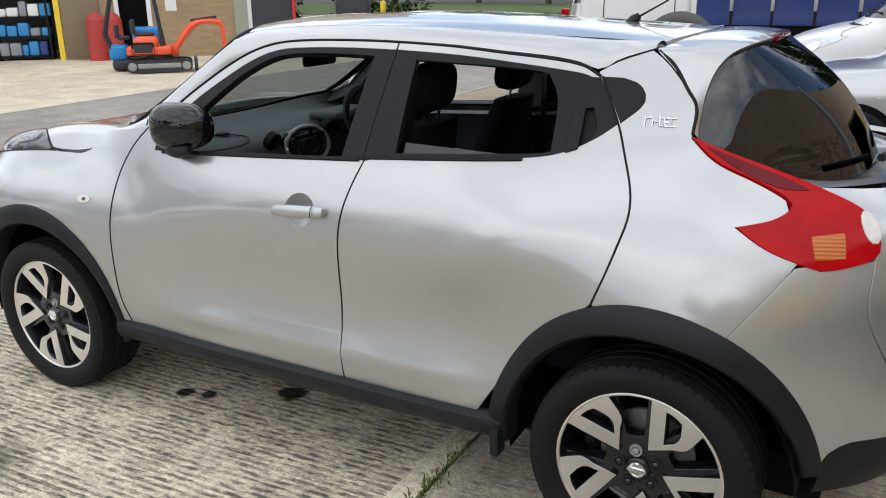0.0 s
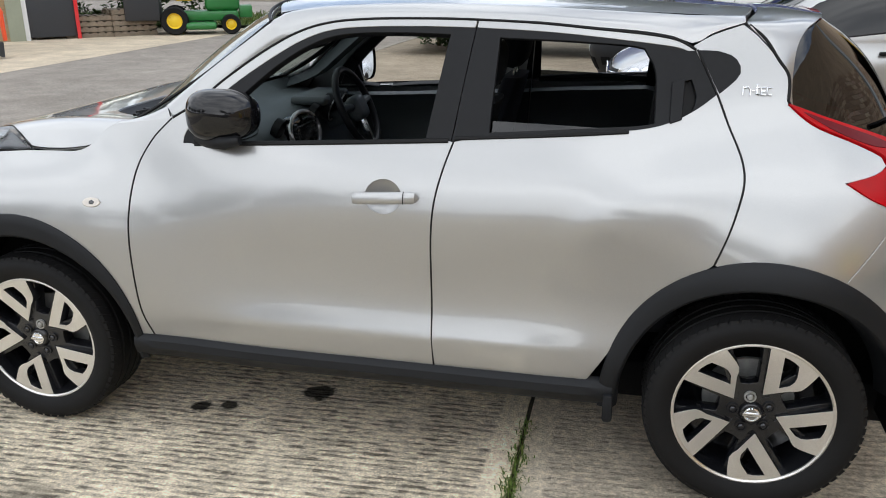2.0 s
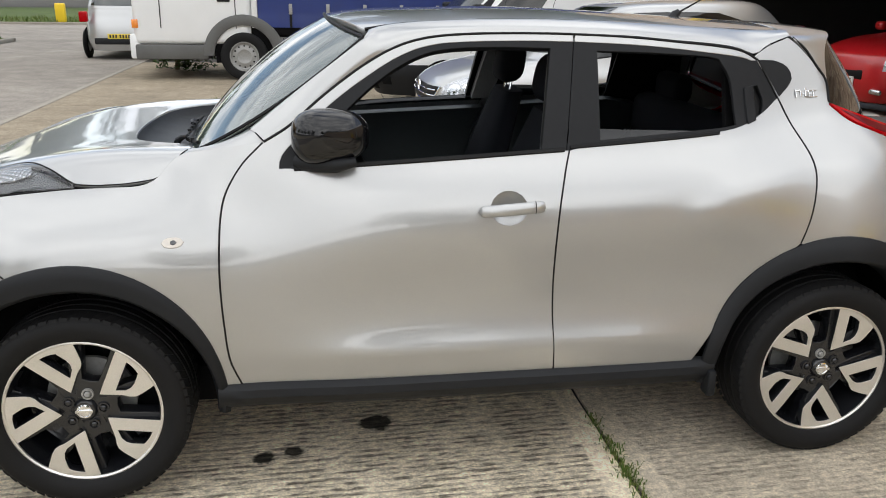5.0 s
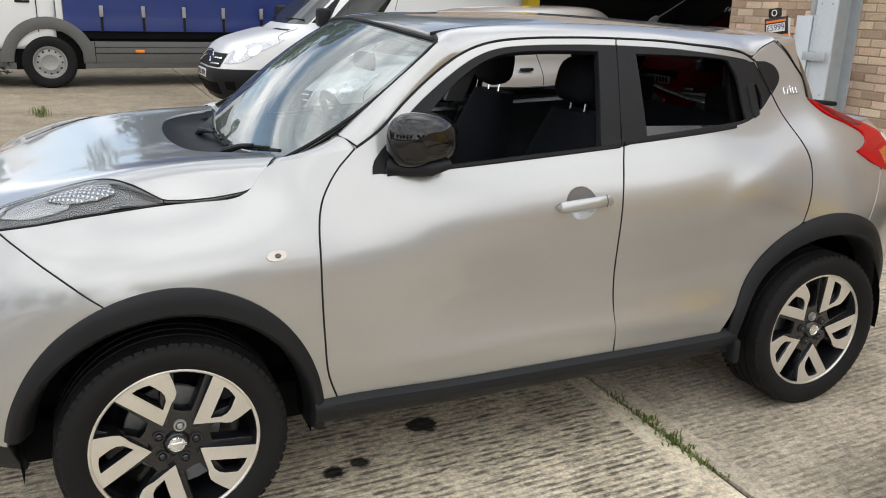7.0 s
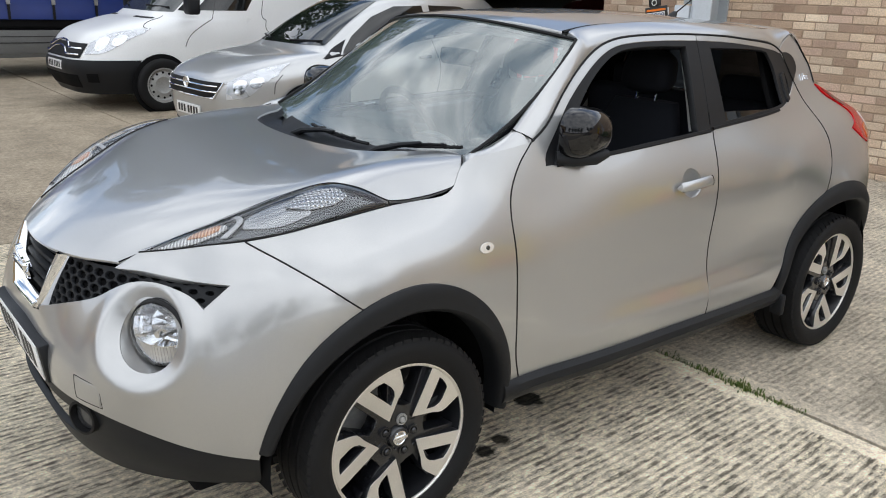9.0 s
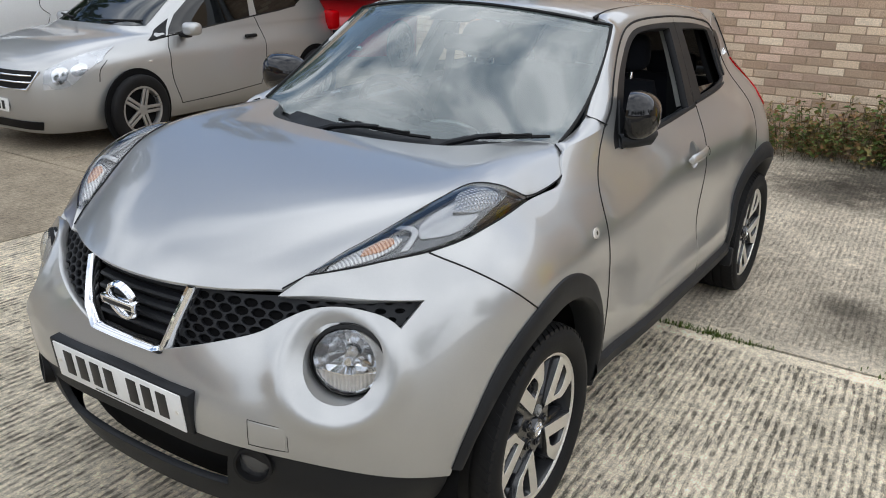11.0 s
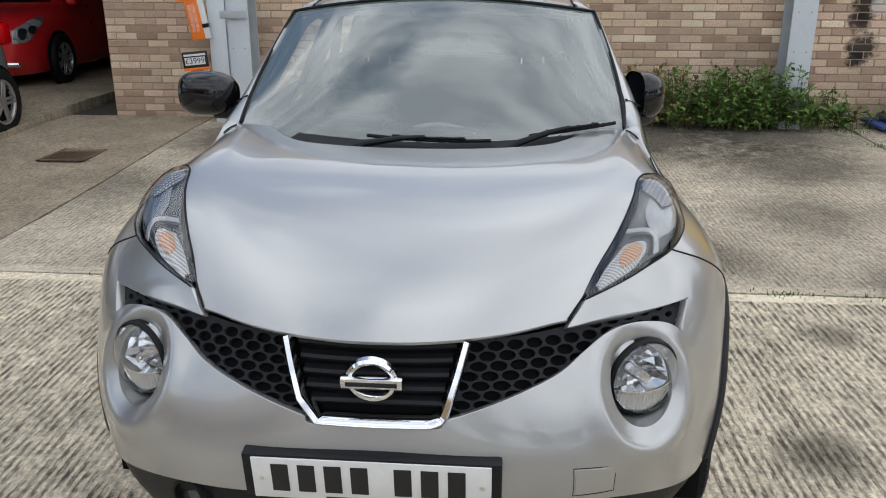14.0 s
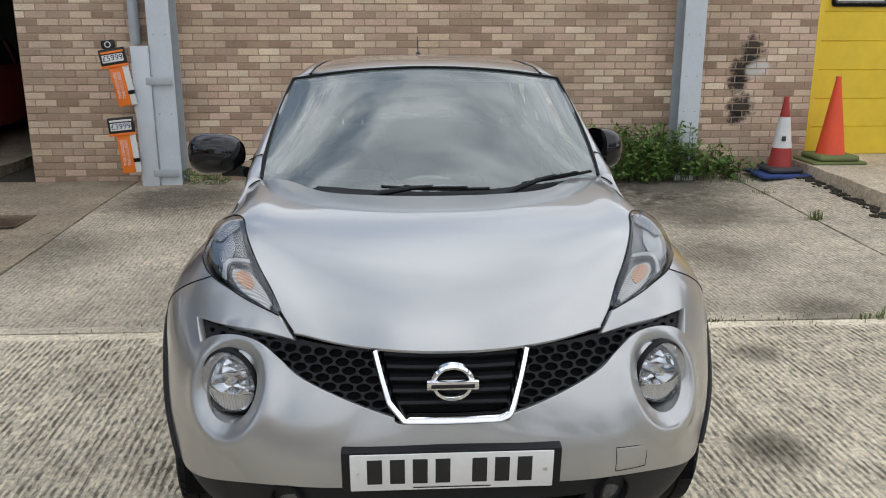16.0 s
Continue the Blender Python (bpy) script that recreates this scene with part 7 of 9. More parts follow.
# dark garage opening on the other side
part_room = tagged(new("garage_room"), "dark garage interior behind the open door", "room", kind="structure")
# near-black walls: the shade inside the rooms is put into their colour
ROOM_SHADE = paint("interior_shade_dark", (0.05, 0.05, 0.05), 0.9, vary=0.3)
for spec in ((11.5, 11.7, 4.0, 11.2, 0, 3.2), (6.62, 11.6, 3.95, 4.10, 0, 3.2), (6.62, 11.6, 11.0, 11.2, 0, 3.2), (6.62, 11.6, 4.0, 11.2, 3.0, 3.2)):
    part("room_wall", boxes(spec), ROOM_SHADE, part_room, smooth=False)
part("door_frame", boxes((6.40, 6.60, 8.55, 8.75, 0.0, 2.7)), YELLOW, part_room, smooth=False)
tagged(obj("wall_garage", boxes((WX, WX + 0.25, 8.75, 14.0, -0.1, 2.62)), WALL_FAR, False), "brick wall past the garage opening", "wall", kind="structure")
part("roller_shutter", boxes((6.45, 6.55, 8.75, 12.5, 0.1, 2.62)), PAINT_RED, part_room, smooth=False)

drain = thing("drain_cover", "rusty iron drain grating set in the concrete", "drain", (4.55, 3.60, rise(4.55)))
RUST = paint("rusty_iron", (0.10, 0.065, 0.04), 0.8, grain=60, vary=0.4)
part("frame", boxes((-0.28, 0.28, -0.21, -0.18, 0.0, 0.008), (-0.28, 0.28, 0.18, 0.21, 0.0, 0.008), (-0.28, -0.25, -0.2, 0.2, 0.0, 0.008), (0.25, 0.28, -0.2, 0.2, 0.0, 0.008)), RUST, drain, smooth=False)
# flat black sheet, painting the shade of the pit below the bars
part("pit_shade", boxes((-0.25, 0.25, -0.18, 0.18, 0.0, 0.003)), DARK, drain, smooth=False)
for k in range(12):
    x = -0.235 + 0.0427 * k
    part("bar", boxes((x - 0.009, x + 0.009, -0.18, 0.18, 0.002, 0.008)), RUST, drain, smooth=False)

# ---- traffic cones ----
CONE_RED = paint("cone_orange", (0.78, 0.085, 0.025), 0.55, vary=0.12)
CONE_DARK = paint("cone_faded_red", (0.36, 0.035, 0.028), 0.6, vary=0.2)
CONE_WHITE = paint("cone_sleeve", (0.70, 0.69, 0.67), 0.5, vary=0.12, grain=8)
CONE_BASE = paint("cone_base", (0.05, 0.05, 0.055), 0.7)
MAT_BLUE = paint("blue_mat", (0.03, 0.06, 0.20), 0.8)
MAT_GREEN = paint("mossy_slab", (0.16, 0.19, 0.07), 0.9, vary=0.3)


def cone(at, h, r, sleeve, base):
    c = thing("traffic_cone", "orange traffic cone with a white sleeve on a black base" if sleeve else "plain orange traffic cone on a mossy slab", "cone", at, group="traffic cones")
    up = Matrix.Rotation(radians(-90), 4, "X")
    z0 = 0.05
    prof = [(r, z0), (r * 0.96, z0 + 0.02), (0.028, h - 0.03), (0.030, h), (0.024, h + 0.01), (0.0, h + 0.01)]
    part("body", lathe(bmesh.new(), prof, 32, up), CONE_DARK if sleeve else CONE_RED, c)
    if sleeve:
        a, b = 0.27, 0.71
        ra, rb = r * 0.96 + (0.028 - r * 0.96) * a, r * 0.96 + (0.028 - r * 0.96) * b
        part("sleeve", lathe(bmesh.new(), [(ra + 0.003, z0 + a * h), (rb + 0.003, z0 + b * h * 0.96)], 32, up), CONE_WHITE, c, "white reflective sleeve")
        part("sleeve_patch", boxes((-0.098, -0.070, 0.004, 0.048, 0.34, 0.395), bevel=0.010), CONE_BASE, c, "torn black patch on the sleeve")
    bm = boxes((-r * 1.45, r * 1.45, -r * 1.45, r * 1.45, 0.0, 0.065), bevel=0.03, seg=3)
    part("base", bm, base, c)
    return c


mat_b = thing("blue_mat", "flat blue plastic pad under the cone", "pad", (5.98, -4.05, rise(5.98) + 0.064))
part("pad", boxes((-0.28, 0.28, -0.30, 0.30, 0.0, 0.035), bevel=0.015), MAT_BLUE, mat_b)
cone((5.98, -4.05, rise(5.98) + 0.099), 0.80, 0.13, True, CONE_BASE)
mslab = thing("mossy_slab", "mossy green slab under the tall cone", "slab", (6.02, -4.62, rise(6.02) + 0.196))
part("stone", boxes((-0.24, 0.24, -0.30, 0.30, 0.0, 0.03), bevel=0.010), MAT_GREEN, mslab)
cone((6.02, -4.62, rise(6.02) + 0.226), 0.88, 0.155, False, MAT_GREEN)


# ---- other vehicles ----
def shell(levels):
    """Car body from levels (height, front, rear, half width): a smooth surface of angle and level."""
    k = spline_weights(range(len(levels)))
    T = np.array(levels)

    def at(phi, t, pw=0.45):
        z, xf, xr, b = k(t) @ T
        c, s_ = math.cos(phi), math.sin(phi)
        x = (xf + xr) / 2 + (xr - xf) / 2 * math.copysign(abs(c) ** pw, c)
        return Vector((x, b * math.copysign(abs(s_) ** pw, s_), z))
    return at


def disc_wheel(x, y, r, rim, spokes, parent, steel=False):
    s = -1 if y < 0 else 1
    root = Matrix.Translation((x, y, r)) @ (pose(0, 0, 0, 0, 0, 180) if s > 0 else Matrix()) @ Matrix.Diagonal((1, 0.55, 1, 1))
    w = part("wheel", lathe(bmesh.new(), [(rim, 0.06), (rim + 0.02, 0.085), (r - 0.04, 0.095), (r - 0.01, 0.075), (r, 0.05), (r, -0.07), (r - 0.03, -0.095), (rim, -0.08)], 40, root), RUBBER, parent)
    part("rim", lathe(bmesh.new(), [(rim + 0.004, 0.06), (rim + 0.010, 0.075), (rim - 0.008, 0.07), (rim - 0.02, 0.02), (rim - 0.02, -0.05), (0.0, -0.05)], 36, root), STEEL if steel else ALLOY_GREY, w)
    # flat black disc stands in for the shaded inside of the wheel
    part("barrel", lathe(bmesh.new(), [(rim - 0.022, 0.0), (0.0, 0.0)], 30, root), DARK, w)
    if steel:
        part("dish", lathe(bmesh.new(), [(rim - 0.02, 0.045), (rim * 0.82, 0.02), (rim * 0.62, 0.035), (rim * 0.5, 0.05), (rim * 0.42, 0.03), (0.0, 0.03)], 32, root), STEEL, w)
        # black dots on the dish paint the shade seen through its holes
        for k in range(12):
            part("vent_shade", lathe(bmesh.new(), [(0.016, 0.030), (0.0, 0.033)], 10, root @ Matrix.Rotation(2 * math.pi * k / 12, 4, "Y") @ Matrix.Translation((rim * 0.75, 0, 0))), DARK, w)
    else:
        for k in range(spokes):
            M = root @ Matrix.Rotation(2 * math.pi * k / spokes, 4, "Y")
            part("spoke", boxes((0.03, rim - 0.012, -0.068, -0.03, -0.034, -0.006), (0.03, rim - 0.012, -0.068, -0.03, 0.006, 0.034), bevel=0.006, m=M), ALLOY_GREY, w)
        part("hub", lathe(bmesh.new(), [(0.05, 0.02), (0.045, 0.068), (0.0, 0.072)], 20, root), ALLOY_GREY, w)
    return w


def vehicle(name, label, cat, at, rz, levels, paintwork, wb, fo, r, rim, glass_t, lower=None, front_glass=0.66, side=((0.93, 1.50), (1.58, 2.16)), spokes=7, steel=False, lamp_box=None, plate=PLATE, seams=(), headlamp=None):
    root = thing(name, label, cat, at, rz)
    S_ = shell(levels)
    n_t = len(levels) - 1
    rows = []
    ts = np.linspace(0, n_t, n_t * 4 + 1)
    for t in ts:
        rows.append([S_(p, t) for p in np.linspace(0, 2 * math.pi, 97)[:-1]])
    bm = bmesh.new()
    vs = grid(bm, rows, close_v=True)
    bm.faces.new(vs[-1])
    b = S_(math.pi / 2, 2).y
    part("body", bm, paintwork, root)
    if lower is not None:
        bm = bmesh.new()
        rows = []
        for t in np.linspace(0, lower[0], 10):
            rows.append([S_(p, t) + (S_(p, t) - Vector((2, 0, 0.5))).normalized() * 0.016 for p in np.linspace(lower[1], lower[2], 60)])
        grid(bm, rows)
        part("bumper", bm, lower[3], root, "dark plastic bumper")
    t0, t1 = glass_t
    c = Vector((levels[3][1] + 2.2, 0, 0.8))
    pi = math.pi
    g = [[(pi - front_glass, t0), (pi, t0), (pi + front_glass, t0)], [(pi + front_glass, t0), (pi + front_glass, t1)], [(pi + front_glass, t1), (pi, t1), (pi - front_glass, t1)], [(pi - front_glass, t1), (pi - front_glass, t0)]]
    panel("windscreen", g, S_, TINT_CAR, root, 0.12, 0.004, lift=0.006, centre=c, label="windscreen")
    for m in (False, True):
        for a0, a1 in side:
            q0, q1 = pi * 2 - a1, pi * 2 - a0
            g = [[(q0, t0 + 0.12), (q1, t0 + 0.12)], [(q1, t0 + 0.12), (q1 - 0.02, t1 - 0.15)], [(q1 - 0.02, t1 - 0.15), (q0 + 0.05, t1 - 0.15)], [(q0 + 0.05, t1 - 0.15), (q0, t0 + 0.12)]]
            panel("side_window", g, S_, TINT, root, 0.10, 0.004, lift=0.005, centre=c, mirror=m)
        for x in (fo, fo + wb):
            s = -1 if not m else 1
            # black disc laid on the uncut body paints the shaded arch opening
            part("arch_shade_disc", lathe(bmesh.new(), [(r + 0.055, 0.0), (r + 0.050, 0.010), (r + 0.02, 0.012), (0.0, 0.012)], 40, Matrix.Translation((x, s * (b - 0.012), r)) @ (pose(0, 0, 0, 0, 0, 180) if s > 0 else Matrix())), DARK, root)
            disc_wheel(x, s * (b + 0.006), r, rim, spokes, root, steel)
        if headlamp:
            g = [[(pi + a, t) for a, t in sg] for sg in headlamp]
            lamp = panel("headlamp", g, S_, CLEAR, root, 0.06, 0.004, lift=0.020, centre=c, mirror=m, label="clear headlamp")
            panel("reflector", g, S_, LAMP_SILVER, lamp, 0.06, 0.004, lift=0.006, centre=c, mirror=m)
            (a, h), (a2, h2) = headlamp[0][0], headlamp[1][0]
            for f, rr_ in ((0.32, 0.085), (0.66, 0.075)):
                am, hm = a + (a2 - a) * f, (h + h2) / 2 + (f - 0.4) * 0.9
                panel("lamp_bowl", [[(pi + am + rr_ * math.cos(k * pi / 8), hm + rr_ * 6.0 * math.sin(k * pi / 8)) for k in range(17)]], S_, REFLECTOR, lamp, 0.04, 0.004, lift=0.010, centre=c, mirror=m)
    for pts in seams:
        part("panel_gap", tube(bmesh.new(), [S_(2 * pi - p, t) for p, t, _ in smooth_line([(*q, 0) for q in pts], 8)], 0.0045, 5), SEAL, root)
    f = S_(pi, 1.6)
    h = part("number_plate", boxes((f.x - 0.018, f.x - 0.004, -0.26, 0.26, f.z - 0.055, f.z + 0.055), bevel=0.003), plate, root, "white number plate with dark bars")
    for k in range(7):
        y = -0.20 + 0.062 * k + (0.03 if k > 3 else 0)
        part("plate_bar", boxes((f.x - 0.021, f.x - 0.016, y - 0.018, y + 0.018, f.z - 0.036, f.z + 0.036)), INK, h, smooth=False)
    return root, S_


LAMP_SILVER = paint("lamp_silver", (0.62, 0.63, 0.65), 0.25, metal=0.6, grain=25, vary=0.3)
TINT_CAR = glass("vehicle_glass", (0.20, 0.22, 0.22), 0.12)
HATCH = ((0.17, 0.10, 3.88, 0.76), (0.30, 0.03, 3.97, 0.835), (0.50, 0.0, 4.0, 0.855), (0.68, 0.02, 3.99, 0.856), (0.78, 0.10, 3.97, 0.845), (0.87, 0.32, 3.95, 0.80), (0.94, 0.70, 3.93, 0.775), (0.99, 1.02, 3.90, 0.765), (1.18, 1.36, 3.76, 0.705), (1.36, 1.72, 3.58, 0.63), (1.45, 2.0, 3.40, 0.53), (1.48, 2.35, 3.1, 0.32))
LAMP_HATCH = [[(0.48, 2.3), (0.78, 2.5), (1.0, 3.9)], [(1.0, 3.9), (0.97, 5.0)], [(0.97, 5.0), (0.72, 4.4), (0.48, 3.3)], [(0.48, 3.3), (0.48, 2.3)]]
LAMP_VAN = [[(0.44, 2.45), (0.75, 2.7), (1.0, 4.1)], [(1.0, 4.1), (0.97, 4.7)], [(0.97, 4.7), (0.68, 4.2), (0.44, 3.2)], [(0.44, 3.2), (0.44, 2.45)]]
LONG_HATCH = tuple((z, f, r + 0.14, b) for z, f, r, b in HATCH)
hatchback, CS = vehicle("hatchback_car", "silver three-door hatchback parked on the concrete", "car", (1.86, 5.40, 0.0), 2.5, LONG_HATCH, SILVER_B, 2.52, 0.86, 0.315, 0.205, (7.15, 9.6), side=(), spokes=5,
                    headlamp=LAMP_HATCH)
def side_of(S_, levels):
    """The near flank of a vehicle as a surface of (x, z)."""
    ts = np.linspace(0, len(levels) - 1.6, 200)
    zz = [S_(math.pi, t).z for t in ts]

    def at(x, z):
        t = float(np.interp(z, zz, ts))
        a, b = S_(math.pi, t).x, S_(0.0, t).x
        c = min(max((x - (a + b) / 2) / ((b - a) / 2), -0.999), 0.999)
        c = math.copysign(abs(c) ** (1 / 0.45), c)
        return S_(2 * math.pi - math.acos(c), t)
    return at


HS = side_of(CS, LONG_HATCH)
for m in (False, True):
    for nm, pts, mt in (("side_window", [(1.34, 0.932), (1.9, 0.985), (2.44, 1.035), (2.47, 1.20), (2.47, 1.375), (2.10, 1.372), (1.80, 1.275), (1.52, 1.10)], TINT), ("side_window", [(2.55, 1.045), (2.9, 1.075), (3.18, 1.105), (3.32, 1.165), (3.24, 1.28), (3.0, 1.355), (2.57, 1.375)], TINT), ("window_corner", [(1.10, 0.898), (1.31, 0.925), (1.44, 1.065), (1.28, 0.99)], SATIN)):
        panel(nm, [[a, b] for a, b in zip(pts, pts[1:] + pts[:1])], HS, mt, hatchback, 0.05, 0.004, lift=0.004, centre=Vector((2.0, 0, 0.8)), mirror=m)
    for pts in ([(1.34, 0.925), (1.28, 0.80), (1.28, 0.55), (1.38, 0.30)], [(2.505, 1.03), (2.56, 0.85), (2.55, 0.60), (2.47, 0.35)], [(1.38, 0.30), (1.9, 0.315), (2.47, 0.35)], [(0.52, 0.60), (0.54, 0.70), (0.62, 0.775)]):
        part("panel_gap", tube(bmesh.new(), [Vector((q.x, -q.y if m else q.y, q.z)) for q in [HS(x, z) for x, z, _ in smooth_line([(*v, 0) for v in pts], 8)]], 0.004, 5), SEAL, hatchback)
    part("belt_seal", tube(bmesh.new(), [Vector((q.x, (-q.y if m else q.y), q.z)) for q in [HS(x, z) for x, z in ((1.12, 0.895), (1.4, 0.928), (1.9, 0.980), (2.44, 1.030), (2.9, 1.070), (3.2, 1.105))]], 0.008, 5), SEAL, hatchback)
hatchback.matrix_world = pose(1.86, 5.40, -0.015, 0, -1.7, 2.5)
panel("grille", [[(math.pi + a, 3.25 - 0.5 * (abs(a) < 0.02) * 0) for a in (-0.42, 0.42)], [(math.pi + 0.42, 3.25), (math.pi + 0.30, 2.35)], [(math.pi + 0.30, 2.35), (math.pi - 0.30, 2.35)], [(math.pi - 0.30, 2.35), (math.pi - 0.42, 3.25)]], CS, SEAL, hatchback, 0.06, 0.006, lift=0.010, centre=Vector((2, 0, 0.8)), label="black grille with chrome bars")
for t in (2.65, 3.0):
    part("grille_bar", tube(bmesh.new(), [CS(math.pi + a, t) + Vector((-0.018, 0, 0)) for a in np.linspace(-0.36, 0.36, 17)], 0.008, 6), CHROME, hatchback)
part("grille_edge", tube(bmesh.new(), [CS(math.pi + a, t) + Vector((-0.014, 0, 0)) for a, t in ((-0.43, 3.3), (-0.30, 2.32), (0.0, 2.30), (0.30, 2.32), (0.43, 3.3))], 0.010, 6), CHROME, hatchback)
part("badge", lathe(bmesh.new(), [(0.060, 0.0), (0.060, 0.012), (0.050, 0.014), (0.046, 0.004), (0.0, 0.004)], 24, Matrix.Translation(CS(math.pi, 3.0) + Vector((-0.020, 0, 0))) @ pose(0, 0, 0, 0, 0, -90)), CHROME, hatchback)
panel("lower_grille", [[(math.pi + a, t) for a, t in ((-0.40, 0.9), (0.40, 0.9))], [(math.pi + a, t) for a, t in ((0.40, 0.9), (0.36, 0.35))], [(math.pi + a, t) for a, t in ((0.36, 0.35), (-0.36, 0.35))], [(math.pi + a, t) for a, t in ((-0.36, 0.35), (-0.40, 0.9))]], CS, SEAL, hatchback, 0.06, 0.006, lift=0.008, centre=Vector((2, 0, 0.8)))
for s in (-1, 1):
    mm = part("door_mirror", boxes((1.42, 1.57, s * 0.915 - 0.085, s * 0.915 + 0.085, 0.925, 1.045), bevel=0.05, seg=4), SILVER_B, hatchback, "silver door mirror")
    part("mirror_foot", boxes((1.46, 1.54, s * 0.81 - 0.07, s * 0.81 + 0.07, 0.90, 0.945), bevel=0.015), SEAL, mm)
    part("door_handle", boxes((2.28, 2.44, s * 0.836 - 0.018, s * 0.836 + 0.018, 0.835, 0.868), bevel=0.010), SEAL, hatchback)
    part("side_indicator", boxes((1.02, 1.06, s * 0.845 - 0.006, s * 0.845 + 0.006, 0.72, 0.735), bevel=0.004), WHITE_LENS, hatchback)
    part("tail_lamp", boxes((3.78, 3.95, s * 0.70 - 0.08, s * 0.70 + 0.08, 0.80, 1.02), bevel=0.04, seg=3), RED_LENS, hatchback)
    part("wiper", tube(bmesh.new(), [CS(math.pi + s * 0.6, 7.3) + Vector((-0.02, 0, 0.02)), CS(math.pi + s * 0.05, 7.25) + Vector((-0.03, 0, 0.02))], 0.010, 6), SEAL, hatchback)
red, RS = vehicle("red_car", "bright red hatchback standing half inside the garage", "car", (7.35, 6.45, 0.19), 4.0, HATCH, RED, 2.55, 0.82, 0.315, 0.205, (7.15, 9.6), headlamp=LAMP_HATCH, side=((0.98, 1.42), (1.48, 2.12)))
part("grille", boxes((0.0, 0.06, -0.38, 0.38, 0.44, 0.56), bevel=0.02), SEAL, red)
for s in (-1, 1):
    part("fog_lamp", boxes((0.04, 0.10, s * 0.58 - 0.10, s * 0.58 + 0.10, 0.28, 0.35), bevel=0.03, seg=3), CHROME, red)
    part("door_mirror", boxes((1.18, 1.34, s * 0.90 - 0.075, s * 0.90 + 0.075, 0.98, 1.10), bevel=0.045, seg=4), RED, red)
words("£4499", 0.12, BOARD_WHITE, red, Matrix.Translation(RS(math.pi - 0.30, 8.9) + Vector((-0.03, 0, 0.02))) @ pose(0, 0, 0, 0, 28, 0) @ FACE, "price_sticker")
VAN = ((0.22, 0.12, 4.78, 0.86), (0.45, 0.0, 4.80, 0.93), (0.62, 0.0, 4.80, 0.95), (0.80, 0.10, 4.80, 0.955), (0.95, 0.24, 4.80, 0.955), (1.05, 0.50, 4.80, 0.945), (1.13, 0.82, 4.80, 0.935), (1.20, 1.02, 4.80, 0.925), (1.50, 1.36, 4.79, 0.88), (1.78, 1.72, 4.76, 0.82), (1.90, 2.05, 4.70, 0.70), (1.94, 2.6, 4.5, 0.45))
van, VS = vehicle("white_van", "white panel van with a black bumper, parked nose out", "van", (1.50, 8.84, 0.0), 2.0, VAN, WHITE, 3.0, 0.98, 0.33, 0.21, (7.1, 9.5), lower=(2.1, math.pi - 1.12, math.pi + 1.12, CLAD), side=((1.70, 2.15),), steel=True, headlamp=LAMP_VAN, front_glass=0.70,
                 seams=([(2.2, 8.5), (1.95, 7.2), (1.80, 5.0), (1.77, 3.0)], [(1.72, 9.3), (1.62, 7.0), (1.575, 5.0), (1.57, 1.5)], [(2.55, 6.8), (2.45, 5.6), (2.30, 4.9), (2.16, 4.6)]))
PI = math.pi


def skin(name, pts, S_, material, root, lift=0.01, label="", step=0.05, mirror=False):
    """A trim piece laid on a vehicle's body; pts are (angle from the nose, level)."""
    q = [(PI + a, t) for a, t in pts]
    return panel(name, [[u, v] for u, v in zip(q, q[1:] + q[:1])], S_, material, root, step, 0.006, lift=lift, label=label, centre=Vector((2.2, 0, 0.8)), mirror=mirror)


skin("grille", [(-0.38, 2.2), (0.38, 2.2), (0.40, 3.15), (-0.40, 3.15)], VS, SEAL, van, 0.012, "black upper grille")
for t in (2.45, 2.85):
    part("grille_bar", tube(bmesh.new(), [VS(PI + a, t + 0.5 * max(0, 0.09 - abs(a)) / 0.09) + Vector((-0.022, 0, 0)) for a in np.linspace(-0.37, 0.37, 41)], 0.012, 6), CHROME, van)
skin("lower_grille", [(-0.34, 0.35), (0.34, 0.35), (0.36, 1.05), (-0.36, 1.05)], VS, DARK, van, 0.022)
skin("bonnet_vent", [(-0.55, 6.15), (-0.10, 6.35), (-0.10, 6.6), (-0.52, 6.45)], VS, SEAL, van, 0.006)
skin("bonnet_vent", [(0.55, 6.15), (0.10, 6.35), (0.10, 6.6), (0.52, 6.45)], VS, SEAL, van, 0.006)
for m in (False, True):
    skin("door_quarter", [(0.74, 7.2), (1.0, 7.15), (0.80, 8.6)], VS, SATIN, van, 0.007, mirror=m)
    part("wiper", tube(bmesh.new(), [VS(PI + (0.6 if m else -0.1), 7.25) + Vector((-0.02, 0, 0.02)), VS(PI + (0.1 if m else -0.6), 7.3) + Vector((-0.03, 0, 0.02))], 0.011, 6), SEAL, van)
for s in (-1, 1):
    part("door_mirror", boxes((1.30, 1.46, s * 1.05 - 0.10, s * 1.05 + 0.10, 1.20, 1.44), bevel=0.04, seg=3), CLAD, van)
    part("side_trim", boxes((1.4, 4.3, s * 0.955 - 0.012, s * 0.955 + 0.012, 0.40, 0.60), bevel=0.01), CLAD, van)
    # raised black patch, painting the shade of a recess beside the grille
    skin("fog_recess_shade", [(0.50, 0.65), (0.66, 0.65), (0.68, 1.15), (0.52, 1.15)], VS, DARK, van, 0.020, mirror=s > 0)
